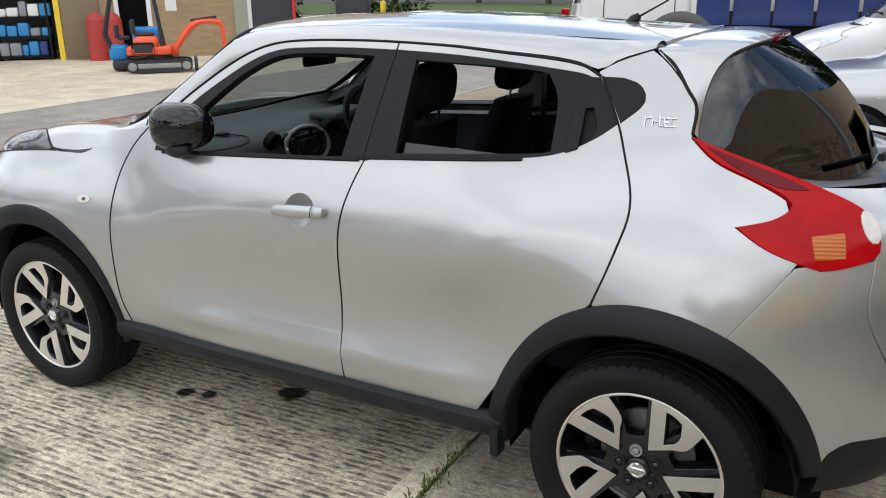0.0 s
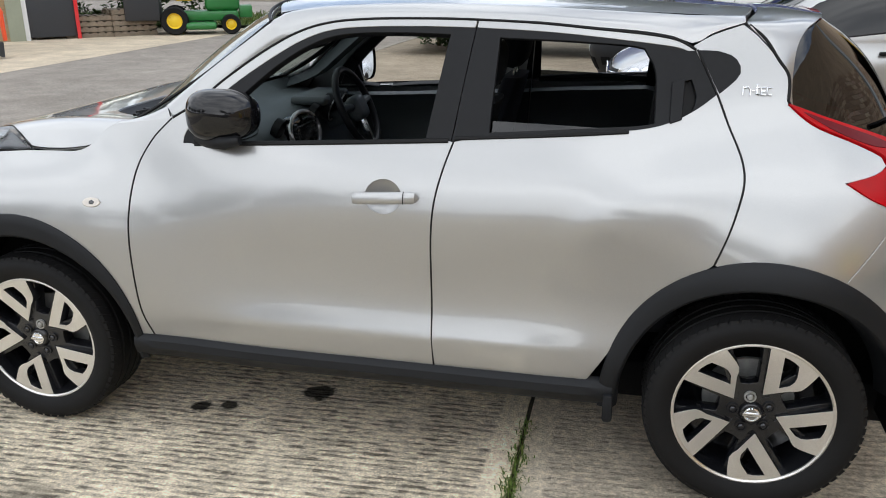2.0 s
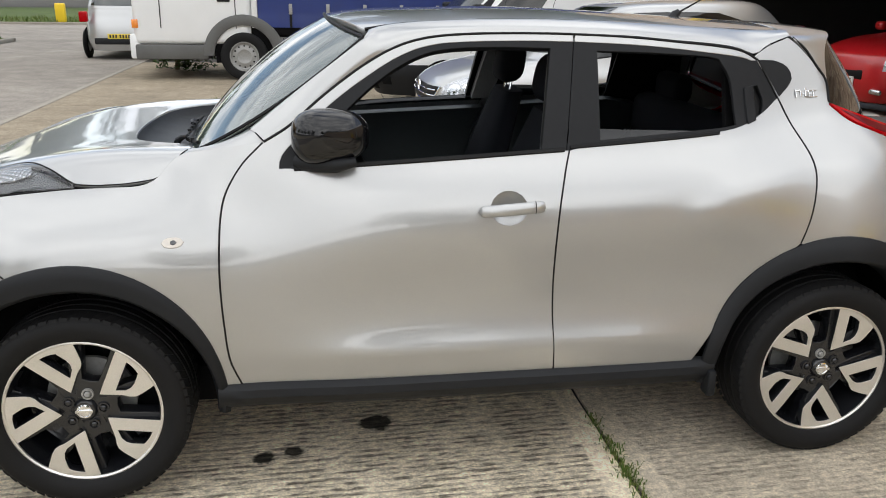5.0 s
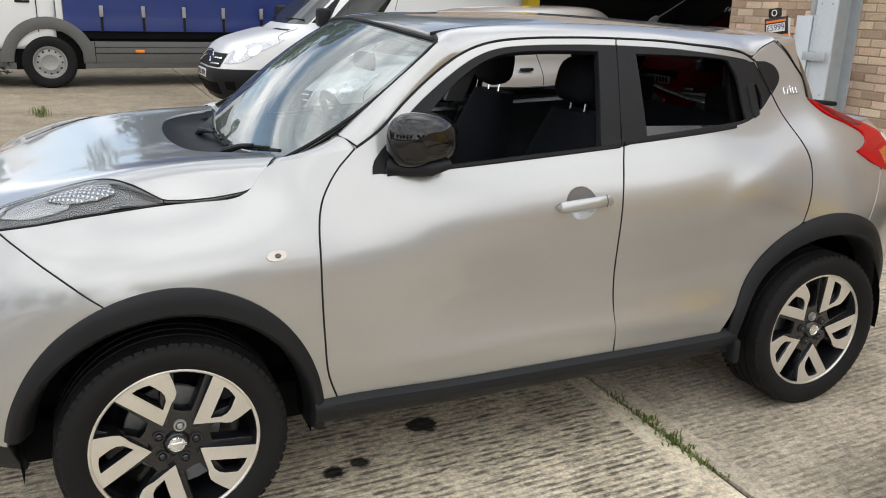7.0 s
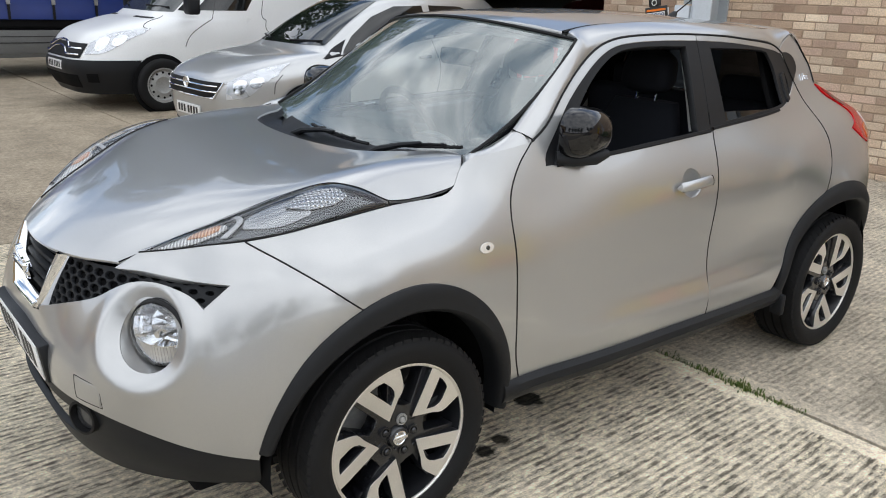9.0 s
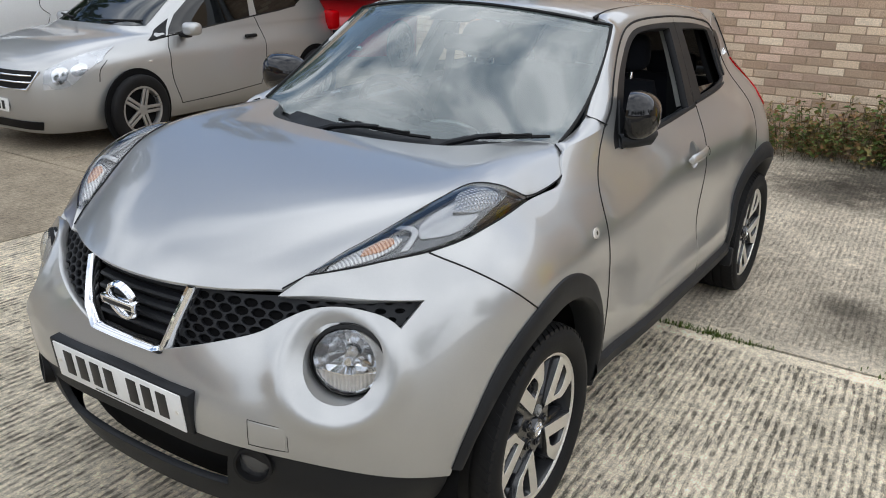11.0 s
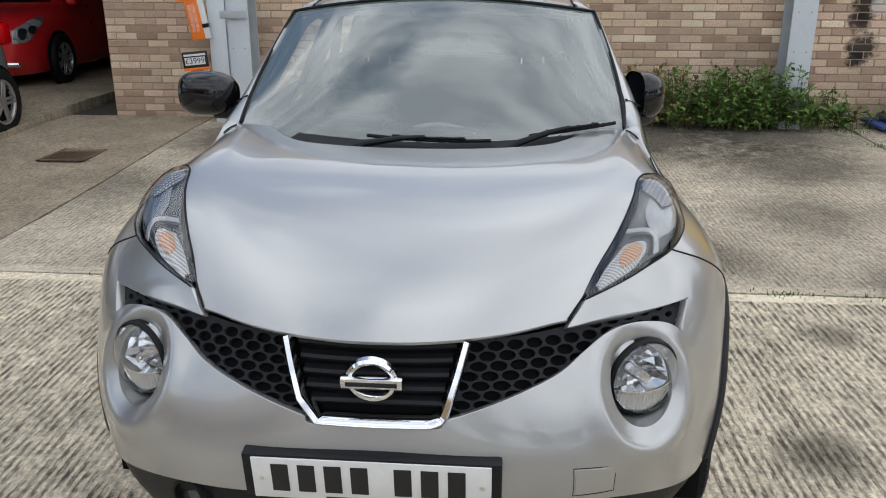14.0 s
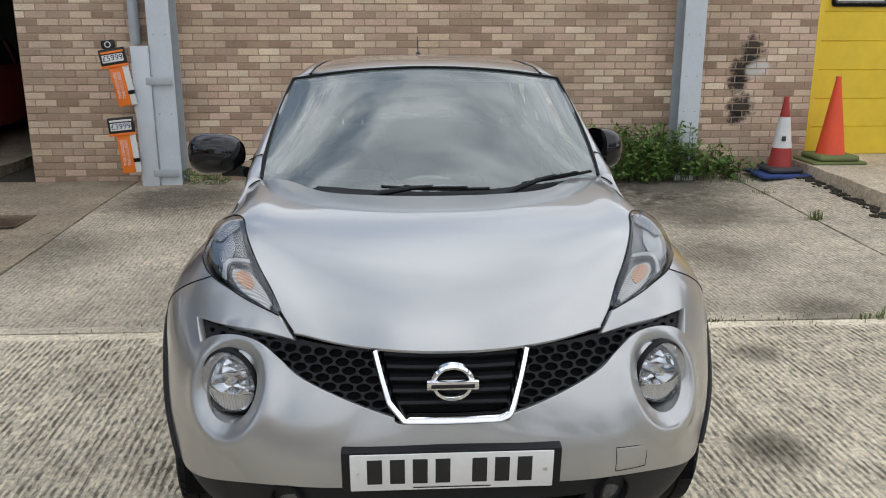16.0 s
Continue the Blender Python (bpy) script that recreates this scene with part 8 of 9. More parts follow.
MPV = ((0.20, 0.06, 4.28, 0.80), (0.40, 0.0, 4.34, 0.87), (0.60, 0.0, 4.34, 0.88), (0.80, 0.04, 4.33, 0.88), (0.92, 0.10, 4.20, 0.86), (1.02, 0.14, 3.70, 0.835), (1.10, 0.17, 3.35, 0.82), (1.16, 0.19, 3.10, 0.81), (1.35, 0.30, 2.80, 0.76), (1.52, 0.42, 2.40, 0.69), (1.58, 0.55, 2.1, 0.58), (1.61, 0.8, 1.8, 0.35))
mpv, MS = vehicle("people_carrier", "silver people carrier seen from behind on the road", "car", (-3.55, 16.6, 0.0), 90.0, MPV, SILVER_B, 2.7, 0.78, 0.32, 0.20, (7.1, 9.4), plate=PLATE_YELLOW, front_glass=0.60)
part("bumper_insert", boxes((-0.02, 0.06, -0.55, 0.55, 0.34, 0.48), bevel=0.02), CLAD, mpv)
for s in (-1, 1):
    part("tail_lamp", boxes((0.04, 0.22, s * 0.78 - 0.10, s * 0.78 + 0.07, 0.82, 1.05), bevel=0.03, seg=3), RED_LENS, mpv)

# curtain-sided truck
def curtain_mat():
    m = paint("blue_curtain", (0.006, 0.022, 0.14), 0.38, vary=0.15, grain=4, bump=0.0)
    return m


CURTAIN = curtain_mat()
TRUCK_GREY = paint("truck_grey", (0.10, 0.10, 0.097), 0.6, vary=0.2)
truck = thing("curtain_truck", "white truck cab with a blue curtain-sided body, parked along the yard", "truck", (0.0, 12.25, 0.0), -1.5)
part("cab", boxes((-2.40, -0.34, 0.0, 2.2, 0.62, 2.75), bevel=0.10, seg=4), WHITE, truck)
part("cab_step", boxes((-2.38, -1.12, -0.012, 2.1, 0.36, 0.62), bevel=0.03), TRUCK_GREY, truck)
part("cab_bumper", boxes((-2.48, -2.30, 0.02, 2.18, 0.36, 0.80), bevel=0.05), WHITE, truck)
for x in (-1.92, -0.62):
    part("door_gap", boxes((x, x + 0.015, -0.008, 0.02, 0.9, 2.6)), SEAL, truck, smooth=False)
part("cab_handle", boxes((-0.92, -0.70, -0.02, 0.01, 1.36, 1.40), bevel=0.01), SEAL, truck)
part("corner_lamp", boxes((-2.41, -2.30, -0.015, 0.05, 0.90, 1.05), bevel=0.01), AMBER, truck)
part("cab_window", boxes((-1.82, -0.72, -0.012, 0.02, 1.60, 2.45), bevel=0.03), TINT, truck)
bm = bmesh.new()
rows = []
for k in range(21):
    a = math.pi * k / 20
    rows.append([Vector((-0.49 + r * math.cos(a), y, 0.43 + r * math.sin(a))) for r, y in ((0.72, 0.02), (0.72, -0.03), (0.69, -0.045), (0.56, -0.045), (0.53, -0.03), (0.53, 0.30))])
grid(bm, rows)
part("wheel_guard", bm, TRUCK_GREY, truck, "grey plastic wheel guard")
# black block added inside the guard in place of the arch's shade
part("arch_shade_block", boxes((-1.0, 0.04, 0.05, 0.5, 0.3, 0.95)), DARK, truck)
for x in (-0.49, 5.2):
    disc_wheel(x, -0.012, 0.42, 0.25, 0, truck, steel=True)
bm = bmesh.new()
rows = []
for k in range(155):
    x = -0.22 + 0.05 * k
    rows.append([Vector((x, -0.02 + 0.014 * math.sin(x * 4.2 + z * 2.0) * (0.4 + 0.6 * noise.noise(Vector((x * 1.3, z * 1.7, 0)))) - 0.02 * math.exp(-((z - 0.98) / 0.10) ** 2), z)) for z in np.linspace(0.93, 2.9, 22)])
grid(bm, rows)
part("curtain", bm, CURTAIN, truck, "rippled blue tarpaulin curtain")
# chassis and tank as black boxes, added also to block light under the truck
part("chassis", boxes((-2.2, 7.4, 0.45, 1.75, 0.38, 0.82), (0.05, 4.5, 0.03, 0.40, 0.42, 0.80), bevel=0.02), DARK, truck)
part("front_board", boxes((-0.33, -0.23, -0.03, 2.3, 0.92, 3.0), bevel=0.01), WHITE, truck)
part("roof_rail", boxes((-0.33, 7.5, -0.03, 2.3, 2.9, 3.0), bevel=0.02), POST_PAINT, truck)
part("load_bed", boxes((-0.20, 7.5, 0.0, 2.3, 0.80, 0.94), bevel=0.01), DARK, truck)
part("side_guard", boxes((0.02, 4.6, -0.03, 0.02, 0.40, 0.76), bevel=0.01), TRUCK_GREY, truck, "grey side guard panel")
part("guard_groove", boxes((0.22, 4.6, -0.036, 0.0, 0.56, 0.572), (0.22, 4.6, -0.036, 0.0, 0.66, 0.668), (0.21, 0.222, -0.036, 0.0, 0.42, 0.75)), SEAL, truck, smooth=False)
part("marker_lamp", boxes((0.85, 1.00, -0.045, -0.02, 0.575, 0.625), bevel=0.006), AMBER, truck)
for k in range(10):
    x = 0.36 + 0.66 * k
    part("curtain_strap", boxes((x - 0.02, x + 0.02, -0.058, -0.046, 0.92, 1.18)), SEAL, truck, smooth=False)
    part("buckle", boxes((x - 0.03, x + 0.03, -0.066, -0.046, 1.16, 1.34), bevel=0.006), STEEL, truck)

# ---- plants ----
def leaf_mat(name, colors):
    m, n, l, b = mat_base(name)
    ge = n.new("ShaderNodeNewGeometry")
    ramp = n.new("ShaderNodeValToRGB")
    while len(ramp.color_ramp.elements) < len(colors):
        ramp.color_ramp.elements.new(0.5)
    for k, (e, c) in enumerate(zip(ramp.color_ramp.elements, colors)):
        e.position, e.color = k / (len(colors) - 1), (*c, 1)
    l.new(ge.outputs["Random Per Island"], ramp.inputs["Fac"])
    l.new(ramp.outputs["Color"], b.inputs["Base Color"])
    put(b, Roughness=0.55, Specular_IOR_Level=0.3)
    return m


LEAF = leaf_mat("green_leaves", ((0.065, 0.130, 0.026), (0.11, 0.20, 0.04), (0.17, 0.26, 0.065)))
LEAF_RED = leaf_mat("mixed_leaves", ((0.085, 0.14, 0.035), (0.14, 0.21, 0.05), (0.30, 0.15, 0.07), (0.24, 0.20, 0.07)))
LEAF_DARK = leaf_mat("hedge_leaves", ((0.020, 0.045, 0.010), (0.035, 0.075, 0.014), (0.060, 0.105, 0.022)))
GRASSY = leaf_mat("grass_blades", ((0.070, 0.120, 0.020), (0.110, 0.160, 0.030), (0.16, 0.17, 0.05)))
STEM = paint("stems", (0.09, 0.075, 0.035), 0.8)


def leaves(V, F, c, size, rng):
    """Adds one folded leaf at c."""
    a, t = rng.uniform(0, 2 * math.pi), rng.uniform(-0.5, 0.9)
    d = Vector((math.cos(a) * math.cos(t), math.sin(a) * math.cos(t), math.sin(t)))
    s = d.cross(Vector((rng.uniform(-0.4, 0.4), rng.uniform(-0.4, 0.4), 1))).normalized()
    n0 = len(V)
    up = s.cross(d) * size * 0.12
    V += [tuple(c), tuple(c + d * size * 0.5 + s * size * 0.30 + up), tuple(c + d * size), tuple(c + d * size * 0.5 - s * size * 0.30 + up)]
    F += [(n0, n0 + 1, n0 + 2), (n0, n0 + 2, n0 + 3)]


def weed_bank(name, label, spots, material, seed, size=(0.03, 0.06)):
    rng = random.Random(seed)
    V, F, bm = [], [], bmesh.new()
    for x, y, z, r, h, count in spots:
        for _ in range(count):
            px, py = x + rng.gauss(0, r * 0.5), y + rng.gauss(0, r)
            px = min(px, 6.33)
            hh = h * rng.uniform(0.35, 1.0)
            bend = Vector((rng.uniform(-0.25, 0.12), rng.uniform(-0.25, 0.25), 1)) * hh
            base = Vector((px, py, z))
            tube(bm, [base, base + bend * 0.5 + Vector((0, 0, 0.02)), base + bend], 0.0025, 3, cap=False)
            for k in range(int(7 + hh * 34)):
                f = rng.uniform(0.12, 1.0)
                c = base + bend * f + Vector((rng.uniform(-0.05, 0.05), rng.uniform(-0.05, 0.05), 0))
                c.x = min(c.x, 6.32)
                leaves(V, F, c, rng.uniform(*size), rng)
    root = thing(name, label, "plant")
    root["kind"] = "stuff"
    part("stems", bm, STEM, root)
    part("leaves", (V, [], F), material, root, smooth=False)


zb = rise(6.2)
weed_bank("weed_bank", "tangled green and reddish weeds along the wall", [(6.18, -0.5, zb, 0.28, 0.55, 50), (6.18, -1.1, zb, 0.30, 0.62, 60), (6.18, -1.7, zb, 0.30, 0.62, 60)], LEAF_RED, 3, (0.035, 0.075))
weed_bank("weed_bank", "leafy green weeds at the foot of the column", [(6.10, -2.2, zb, 0.26, 0.62, 70), (6.08, -2.6, zb, 0.22, 0.66, 70), (6.02, -2.95, zb, 0.16, 0.55, 40), (6.10, -3.35, zb, 0.14, 0.40, 26), (6.10, -3.6, zb, 0.10, 0.28, 14)], LEAF, 5, (0.04, 0.085))
weed_bank("weed_bank", "low weeds by the grey column", [(6.22, 2.3, zb, 0.16, 0.20, 14), (6.2, 1.7, zb, 0.3, 0.12, 14)], LEAF, 7)


def tufts(name, label, spots, seed):
    rng = random.Random(seed)
    V, F = [], []
    for x, y, r, h, count in spots:
        for _ in range(count):
            b = Vector((x + rng.gauss(0, r * 0.35), y + rng.gauss(0, r), rise(x) - 0.012))
            a = rng.uniform(0, 2 * math.pi)
            d = Vector((math.cos(a), math.sin(a), 0)) * h * rng.uniform(0.2, 0.9)
            w = Vector((-math.sin(a), math.cos(a), 0)) * 0.003
            t = b + d * 0.5 + Vector((0, 0, h * rng.uniform(0.5, 1.0)))
            n0 = len(V)
            V += [tuple(b - w), tuple(b + w), tuple(t + w * 0.7), tuple(t - w * 0.7), tuple(t + d * 0.5)]
            F += [(n0, n0 + 1, n0 + 2, n0 + 3), (n0 + 3, n0 + 2, n0 + 4)]
    ob = obj(name, (V, [], F), GRASSY, False)
    tagged(ob, label, "grass", kind="stuff")


tufts("joint_grass", "small grass tufts growing in the concrete joints", [(1.80, -0.90, 0.06, 0.036, 130), (1.80, -0.72, 0.05, 0.035, 70), (1.80, -0.55, 0.05, 0.03, 40), (1.80, -1.10, 0.05, 0.03, 60), (1.80, -1.75, 0.08, 0.03, 70), (1.80, -2.3, 0.15, 0.03, 60), (1.80, -2.75, 0.08, 0.06, 60), (1.80, 1.6, 0.3, 0.03, 60), (4.25, -3.60, 0.03, 0.10, 60), (5.3, -3.60, 0.10, 0.05, 60), (5.9, -3.60, 0.12, 0.06, 70), (-2.98, 5.3, 0.4, 0.10, 240), (-2.98, 4.3, 0.3, 0.06, 120), (-0.6, 8.9, 0.15, 0.12, 120)], 11)


def foliage(name, label, cat, blobs, material, seed, size, trunk=None):
    """A bush or tree crown from many small leaves scattered in lumps, with gaps."""
    rng = random.Random(seed)
    V, F = [], []
    for x, y, z, rx, ry, rz, count in blobs:
        lumps = [(Vector((rng.gauss(0, 0.45), rng.gauss(0, 0.45), rng.gauss(0, 0.42))), rng.uniform(0.22, 0.42)) for _ in range(16)]
        for _ in range(count):
            o, r = rng.choice(lumps)
            d = Vector((rng.gauss(0, 1), rng.gauss(0, 1), rng.gauss(0, 1))).normalized() * r * rng.uniform(0.6, 1.0)
            p = o + d
            c = Vector((x + p.x * rx, y + p.y * ry, max(z + p.z * rz, 0.03)))
            leaves(V, F, c, rng.uniform(*size), rng)
    root = thing(name, label, cat)
    part("crown", (V, [], F), material, root, smooth=False)
    if trunk:
        x, y, h, r = trunk
        bm = bmesh.new()
        tube(bm, [(x, y, 0), (x + 0.05, y, h * 0.5), (x, y, h)], [r, r * 0.75, r * 0.4], 10)
        for k in range(6):
            a = k * 1.1
            tube(bm, [(x, y, h * (0.45 + 0.07 * k)), (x + math.cos(a) * h * 0.25, y + math.sin(a) * h * 0.25, h * (0.7 + 0.06 * k))], [r * 0.4, r * 0.12], 6)
        part("trunk", bm, STEM, root)
    return root


foliage("roadside_bush", "dense green bush at the edge of the yard", "bush", [(-2.1, 14.3, 1.2, 0.55, 0.9, 1.2, 2600), (-1.7, 14.2, 0.3, 0.5, 0.5, 0.4, 500)], LEAF_DARK, 21, (0.08, 0.15), (-2.0, 14.3, 1.4, 0.05))

# ---- across the road: verge, building, machines ----
bm = bmesh.new()
grid(bm, [[Vector((x, y, 0.07)) for y in (18.4, 21, 23.3)] for x in (-60, -30, -8.15)])
tagged(obj("verge", bm, GRASS_SOIL, False), "rough grass verge behind a kerb", "grass", kind="structure")
bm = bmesh.new()
grid(bm, [[Vector((x, y, 0.06)) for y in (34.7, 40, 60)] for x in (-120, -40, 20, 120)])
tagged(obj("far_grass", bm, GRASS_SOIL, False), "mown grass across the street", "grass", kind="structure")
KERB = paint("kerb_stone", (0.33, 0.30, 0.25), 0.9, grain=25, vary=0.25)
for k, spec in enumerate(((-8.15, -8.0, 18.4, 23.4, -0.02, 0.09), (-60, -8.0, 23.3, 23.45, -0.02, 0.09), (-120, 120, 34.5, 34.65, -0.02, 0.09), (-3.07, -2.97, 4.0, 16.0, -0.02, 0.012))):
    tagged(obj("kerb_%d" % (k + 1), boxes(spec, bevel=0.015), KERB), "grey concrete kerb", "kerb", kind="structure")
rng = random.Random(31)
V, F = [], []
for _ in range(9000):
    if rng.random() < 0.5:
        b = Vector((rng.uniform(-16, -8.3), rng.uniform(18.5, 23.2), 0.07))
    else:
        b = Vector((rng.uniform(-22, 4), rng.uniform(34.8, 40), 0.06))
    a, h = rng.uniform(0, 6.28), rng.uniform(0.06, 0.22)
    w = Vector((-math.sin(a), math.cos(a), 0)) * 0.02
    t = b + Vector((math.cos(a) * h * 0.5, math.sin(a) * h * 0.5, h))
    n0 = len(V)
    V += [tuple(b - w), tuple(b + w), tuple(t)]
    F += [(n0, n0 + 1, n0 + 2)]
tagged(obj("verge_grass", (V, [], F), GRASSY, False), "long rough grass", "grass", kind="stuff")

# building turned half towards the yard
BX, BY = -11.6, 13.7
shop = thing("trade_building", "buff brick trade building with an open shop front", "building", (BX, BY, 0.0), 45.0)
SHOP_BRICK = None


def far_brick():
    m, n, l, b = mat_base("buff_brick_far")
    tc, mp, br = n.new("ShaderNodeTexCoord"), n.new("ShaderNodeMapping"), n.new("ShaderNodeTexBrick")
    put(mp, Rotation=(radians(90), 0, 0))
    put(br, Scale=1.0, Brick_Width=0.235, Row_Height=0.079, Mortar_Size=0.006, Color1=(0.40, 0.28, 0.15, 1), Color2=(0.33, 0.23, 0.13, 1), Mortar=(0.28, 0.22, 0.14, 1))
    l.new(tc.outputs["Object"], mp.inputs["Vector"])
    l.new(mp.outputs["Vector"], br.inputs["Vector"])
    l.new(br.outputs["Color"], b.inputs["Base Color"])
    put(b, Roughness=0.92)
    bp = n.new("ShaderNodeBump")
    put(bp, Strength=0.5, Distance=0.006)
    l.new(br.outputs["Fac"], bp.inputs["Height"])
    bp.invert = True
    l.new(bp.outputs["Normal"], b.inputs["Normal"])
    return m


SHOP_BRICK = far_brick()
part("wall", boxes((-2.42, -0.39, 0.0, 0.3, 0.0, 5.0), (-3.9, -2.42, 0.0, 0.3, 2.3, 5.0), (-3.9, -3.12, 0.0, 0.3, 0.0, 2.3), (-4.45, -3.9, 0.0, 0.3, 0.0, 5.0), (-9.5, -4.45, 0.0, 0.3, 2.6, 5.0), (-12, -9.5, 0.0, 0.3, 0.0, 5.0), (-12, 4.0, 0.3, 8.0, 4.8, 5.0), (-0.39, 4.0, 0.0, 0.3, 2.5, 5.0)), SHOP_BRICK, shop, smooth=False)
# shop interior walls, in the same near-black shade colour
part("shop_room", boxes((-9.6, -4.4, 3.6, 3.8, 0, 4.8), (-9.6, -9.4, 0.3, 3.8, 0, 4.8), (-3.95, -2.35, 1.2, 1.3, 0, 4.8), (-4.5, -4.4, 0.3, 3.8, 0, 4.8)), ROOM_SHADE, shop, smooth=False)
part("door_post", boxes((-4.55, -4.43, -0.03, 0.25, 0.0, 2.6)), YELLOW, shop, smooth=False)
part("side_door", boxes((-4.40, -3.55, -0.04, 0.0, 0.05, 1.75), bevel=0.01), paint("tan_door", (0.20, 0.15, 0.09), 0.7), shop, "brown roller shutter")
# black sheet set in the open door, standing in for the shade indoors
part("doorway_shade", boxes((-3.10, -2.46, 0.32, 0.34, 0.0, 2.3)), DARK, shop, smooth=False)
part("door_jamb", boxes((-3.20, -3.10, -0.05, 0.02, 0.0, 2.4), (-2.46, -2.36, -0.05, 0.02, 0.0, 2.4)), BOARD_WHITE, shop, smooth=False)
part("corner_column", boxes((-0.39, -0.06, -0.06, 0.3, 0.0, 5.0)), paint("green_grey_column", (0.30, 0.32, 0.24), 0.7), shop, smooth=False)
part("dark_shutter", boxes((0.04, 1.06, 0.02, 0.1, 0.06, 2.5), bevel=0.005), paint("charcoal_shutter", (0.035, 0.038, 0.045), 0.5), shop, "dark roller shutter")
part("white_trim", boxes((-0.06, 0.04, -0.02, 0.1, 0.0, 2.5)), BOARD_WHITE, shop, smooth=False)
part("red_trim", boxes((1.06, 1.14, -0.02, 0.1, 0.0, 2.5)), RED, shop, smooth=False)
sg = part("hire_sign", boxes((-2.25, -1.72, -0.03, 0.0, 1.62, 2.45), bevel=0.005), YELLOW, shop, "yellow sign with a black ring")
part("sign_ring", lathe(bmesh.new(), [(0.19, 0.0), (0.19, 0.01), (0.15, 0.01), (0.15, 0.0)], 24, Matrix.Translation((-1.98, -0.03, 2.12)), closed=True), INK, sg)
part("sign_bars", boxes((-2.06, -2.03, -0.04, -0.03, 2.02, 2.22), (-1.93, -1.90, -0.04, -0.03, 2.02, 2.22), (-2.06, -1.90, -0.04, -0.03, 2.105, 2.135)), INK, sg, smooth=False)
part("paper_notice", boxes((-2.02, -1.76, -0.02, 0.0, 1.10, 1.55)), BOARD_WHITE, shop, smooth=False)
rack = thing("goods_rack", "shelf rack full of red, white and blue goods inside the shop", "shelf", (BX, BY, 0.0), 45.0)
part("frame", boxes((-6.0, -4.75, 0.35, 0.42, 0.05, 0.08), (-6.0, -5.95, 0.35, 0.8, 0.0, 2.6), (-4.80, -4.75, 0.35, 0.8, 0.0, 2.6)), SEAL, rack, smooth=False)
rr = random.Random(5)
GOODS = [RED, BOARD_WHITE, MAT_BLUE, paint("sky_blue_goods", (0.03, 0.22, 0.50), 0.5), paint("grey_goods", (0.25, 0.26, 0.28), 0.6)]
for row in range(5):
    z = 0.1 + 0.46 * row
    part("shelf", boxes((-6.0, -4.75, 0.35, 0.8, z - 0.03, z)), SEAL, rack, smooth=False)
    x = -5.93
    while x < -4.9:
        w = rr.uniform(0.13, 0.26)
        part("packet", boxes((x, x + w, 0.36, 0.7, z, z + rr.uniform(0.18, 0.36)), bevel=0.04, seg=3), rr.choice([GOODS[3], GOODS[2], GOODS[4]] if row < 2 else GOODS), rack)
        x += w + 0.02
barrow = thing("wheelbarrow", "red wheelbarrow in the shop front", "wheelbarrow", (BX, BY, 0.0), 45.0)
part("tray", boxes((-7.3, -6.35, 0.3, 0.9, 0.45, 0.75), bevel=0.08, seg=3), RED, barrow)
for x in (-7.15, -6.5):
    part("leg", tube(bmesh.new(), [(x, 0.5, 0.5), (x + 0.1, 0.5, 0.0)], 0.02, 6), STEEL, barrow)
part("wheel", lathe(bmesh.new(), [(0.15, 0.04), (0.20, 0.05), (0.20, -0.05), (0.15, -0.04)], 20, Matrix.Translation((-6.85, 0.45, 0.20)), closed=True), RUBBER, barrow)
DRUM = paint("faded_red_drum", (0.42, 0.045, 0.035), 0.6, vary=0.2)
for k, (x, y) in enumerate(((-3.62, -0.42), (-3.26, -0.36))):
    d = thing("red_drum", "faded red plastic drum by the building", "drum", tuple(Matrix.Translation((BX, BY, 0)) @ Matrix.Rotation(radians(45), 4, "Z") @ Vector((x, y, 0))), group="drums by the building")
    part("barrel", lathe(bmesh.new(), [(0.0, 0.0), (0.22, 0.0), (0.23, 0.1), (0.22, 0.55), (0.23, 0.6), (0.22, 0.95), (0.10, 1.08), (0.0, 1.1)], 24, Matrix.Rotation(radians(-90), 4, "X")), DRUM, d)

# mini excavator
EX_ORANGE = paint("digger_orange", (0.80, 0.085, 0.02), 0.4, vary=0.1, coat=0.3)
EX_DARK = paint("digger_dark", (0.025, 0.026, 0.03), 0.6, vary=0.2)
EX_BLUE = paint("dumper_blue", (0.01, 0.22, 0.55), 0.4, vary=0.1)
dig = thing("mini_excavator", "orange mini excavator with black tracks and folded boom", "excavator", (-10.36, 9.46, 0.0), 45.0)
dig.matrix_world = dig.matrix_world @ Matrix.Scale(0.84, 4)
for y in (-0.38, 0.38):
    bm = bmesh.new()
    loop = [(0.62 * math.copysign(1, math.cos(a)) * min(1, abs(math.cos(a)) * 1.6) + 0.14 * math.cos(a), 0.17 + 0.16 * math.sin(a)) for a in np.linspace(0, 2 * math.pi, 41)[:-1]]
    grid(bm, [[Vector((x, y + s * 0.11, z)) for x, z in loop] for s in (-1, 1)], close_v=True)
    for s in (-1, 1):
        bm.faces.new([bm.verts.new((x * 0.99, y + s * 0.10, 0.17 + (z - 0.17) * 0.97)) for x, z in loop])
    tr = part("track", bm, EX_DARK, dig, "black rubber track")
    part("track_frame", boxes((-0.5, 0.5, y - 0.125, y + 0.125, 0.12, 0.24), bevel=0.03), STEEL, tr)
part("blade", boxes((0.80, 0.88, -0.5, 0.5, 0.02, 0.32), bevel=0.02), EX_DARK, dig)
part("house", boxes((-0.72, 0.30, -0.42, 0.42, 0.42, 0.62), bevel=0.05, seg=3), EX_ORANGE, dig, "orange engine housing")
part("engine_cover", boxes((-0.56, 0.02, -0.40, 0.40, 0.58, 0.86), bevel=0.12, seg=4), EX_ORANGE, dig)
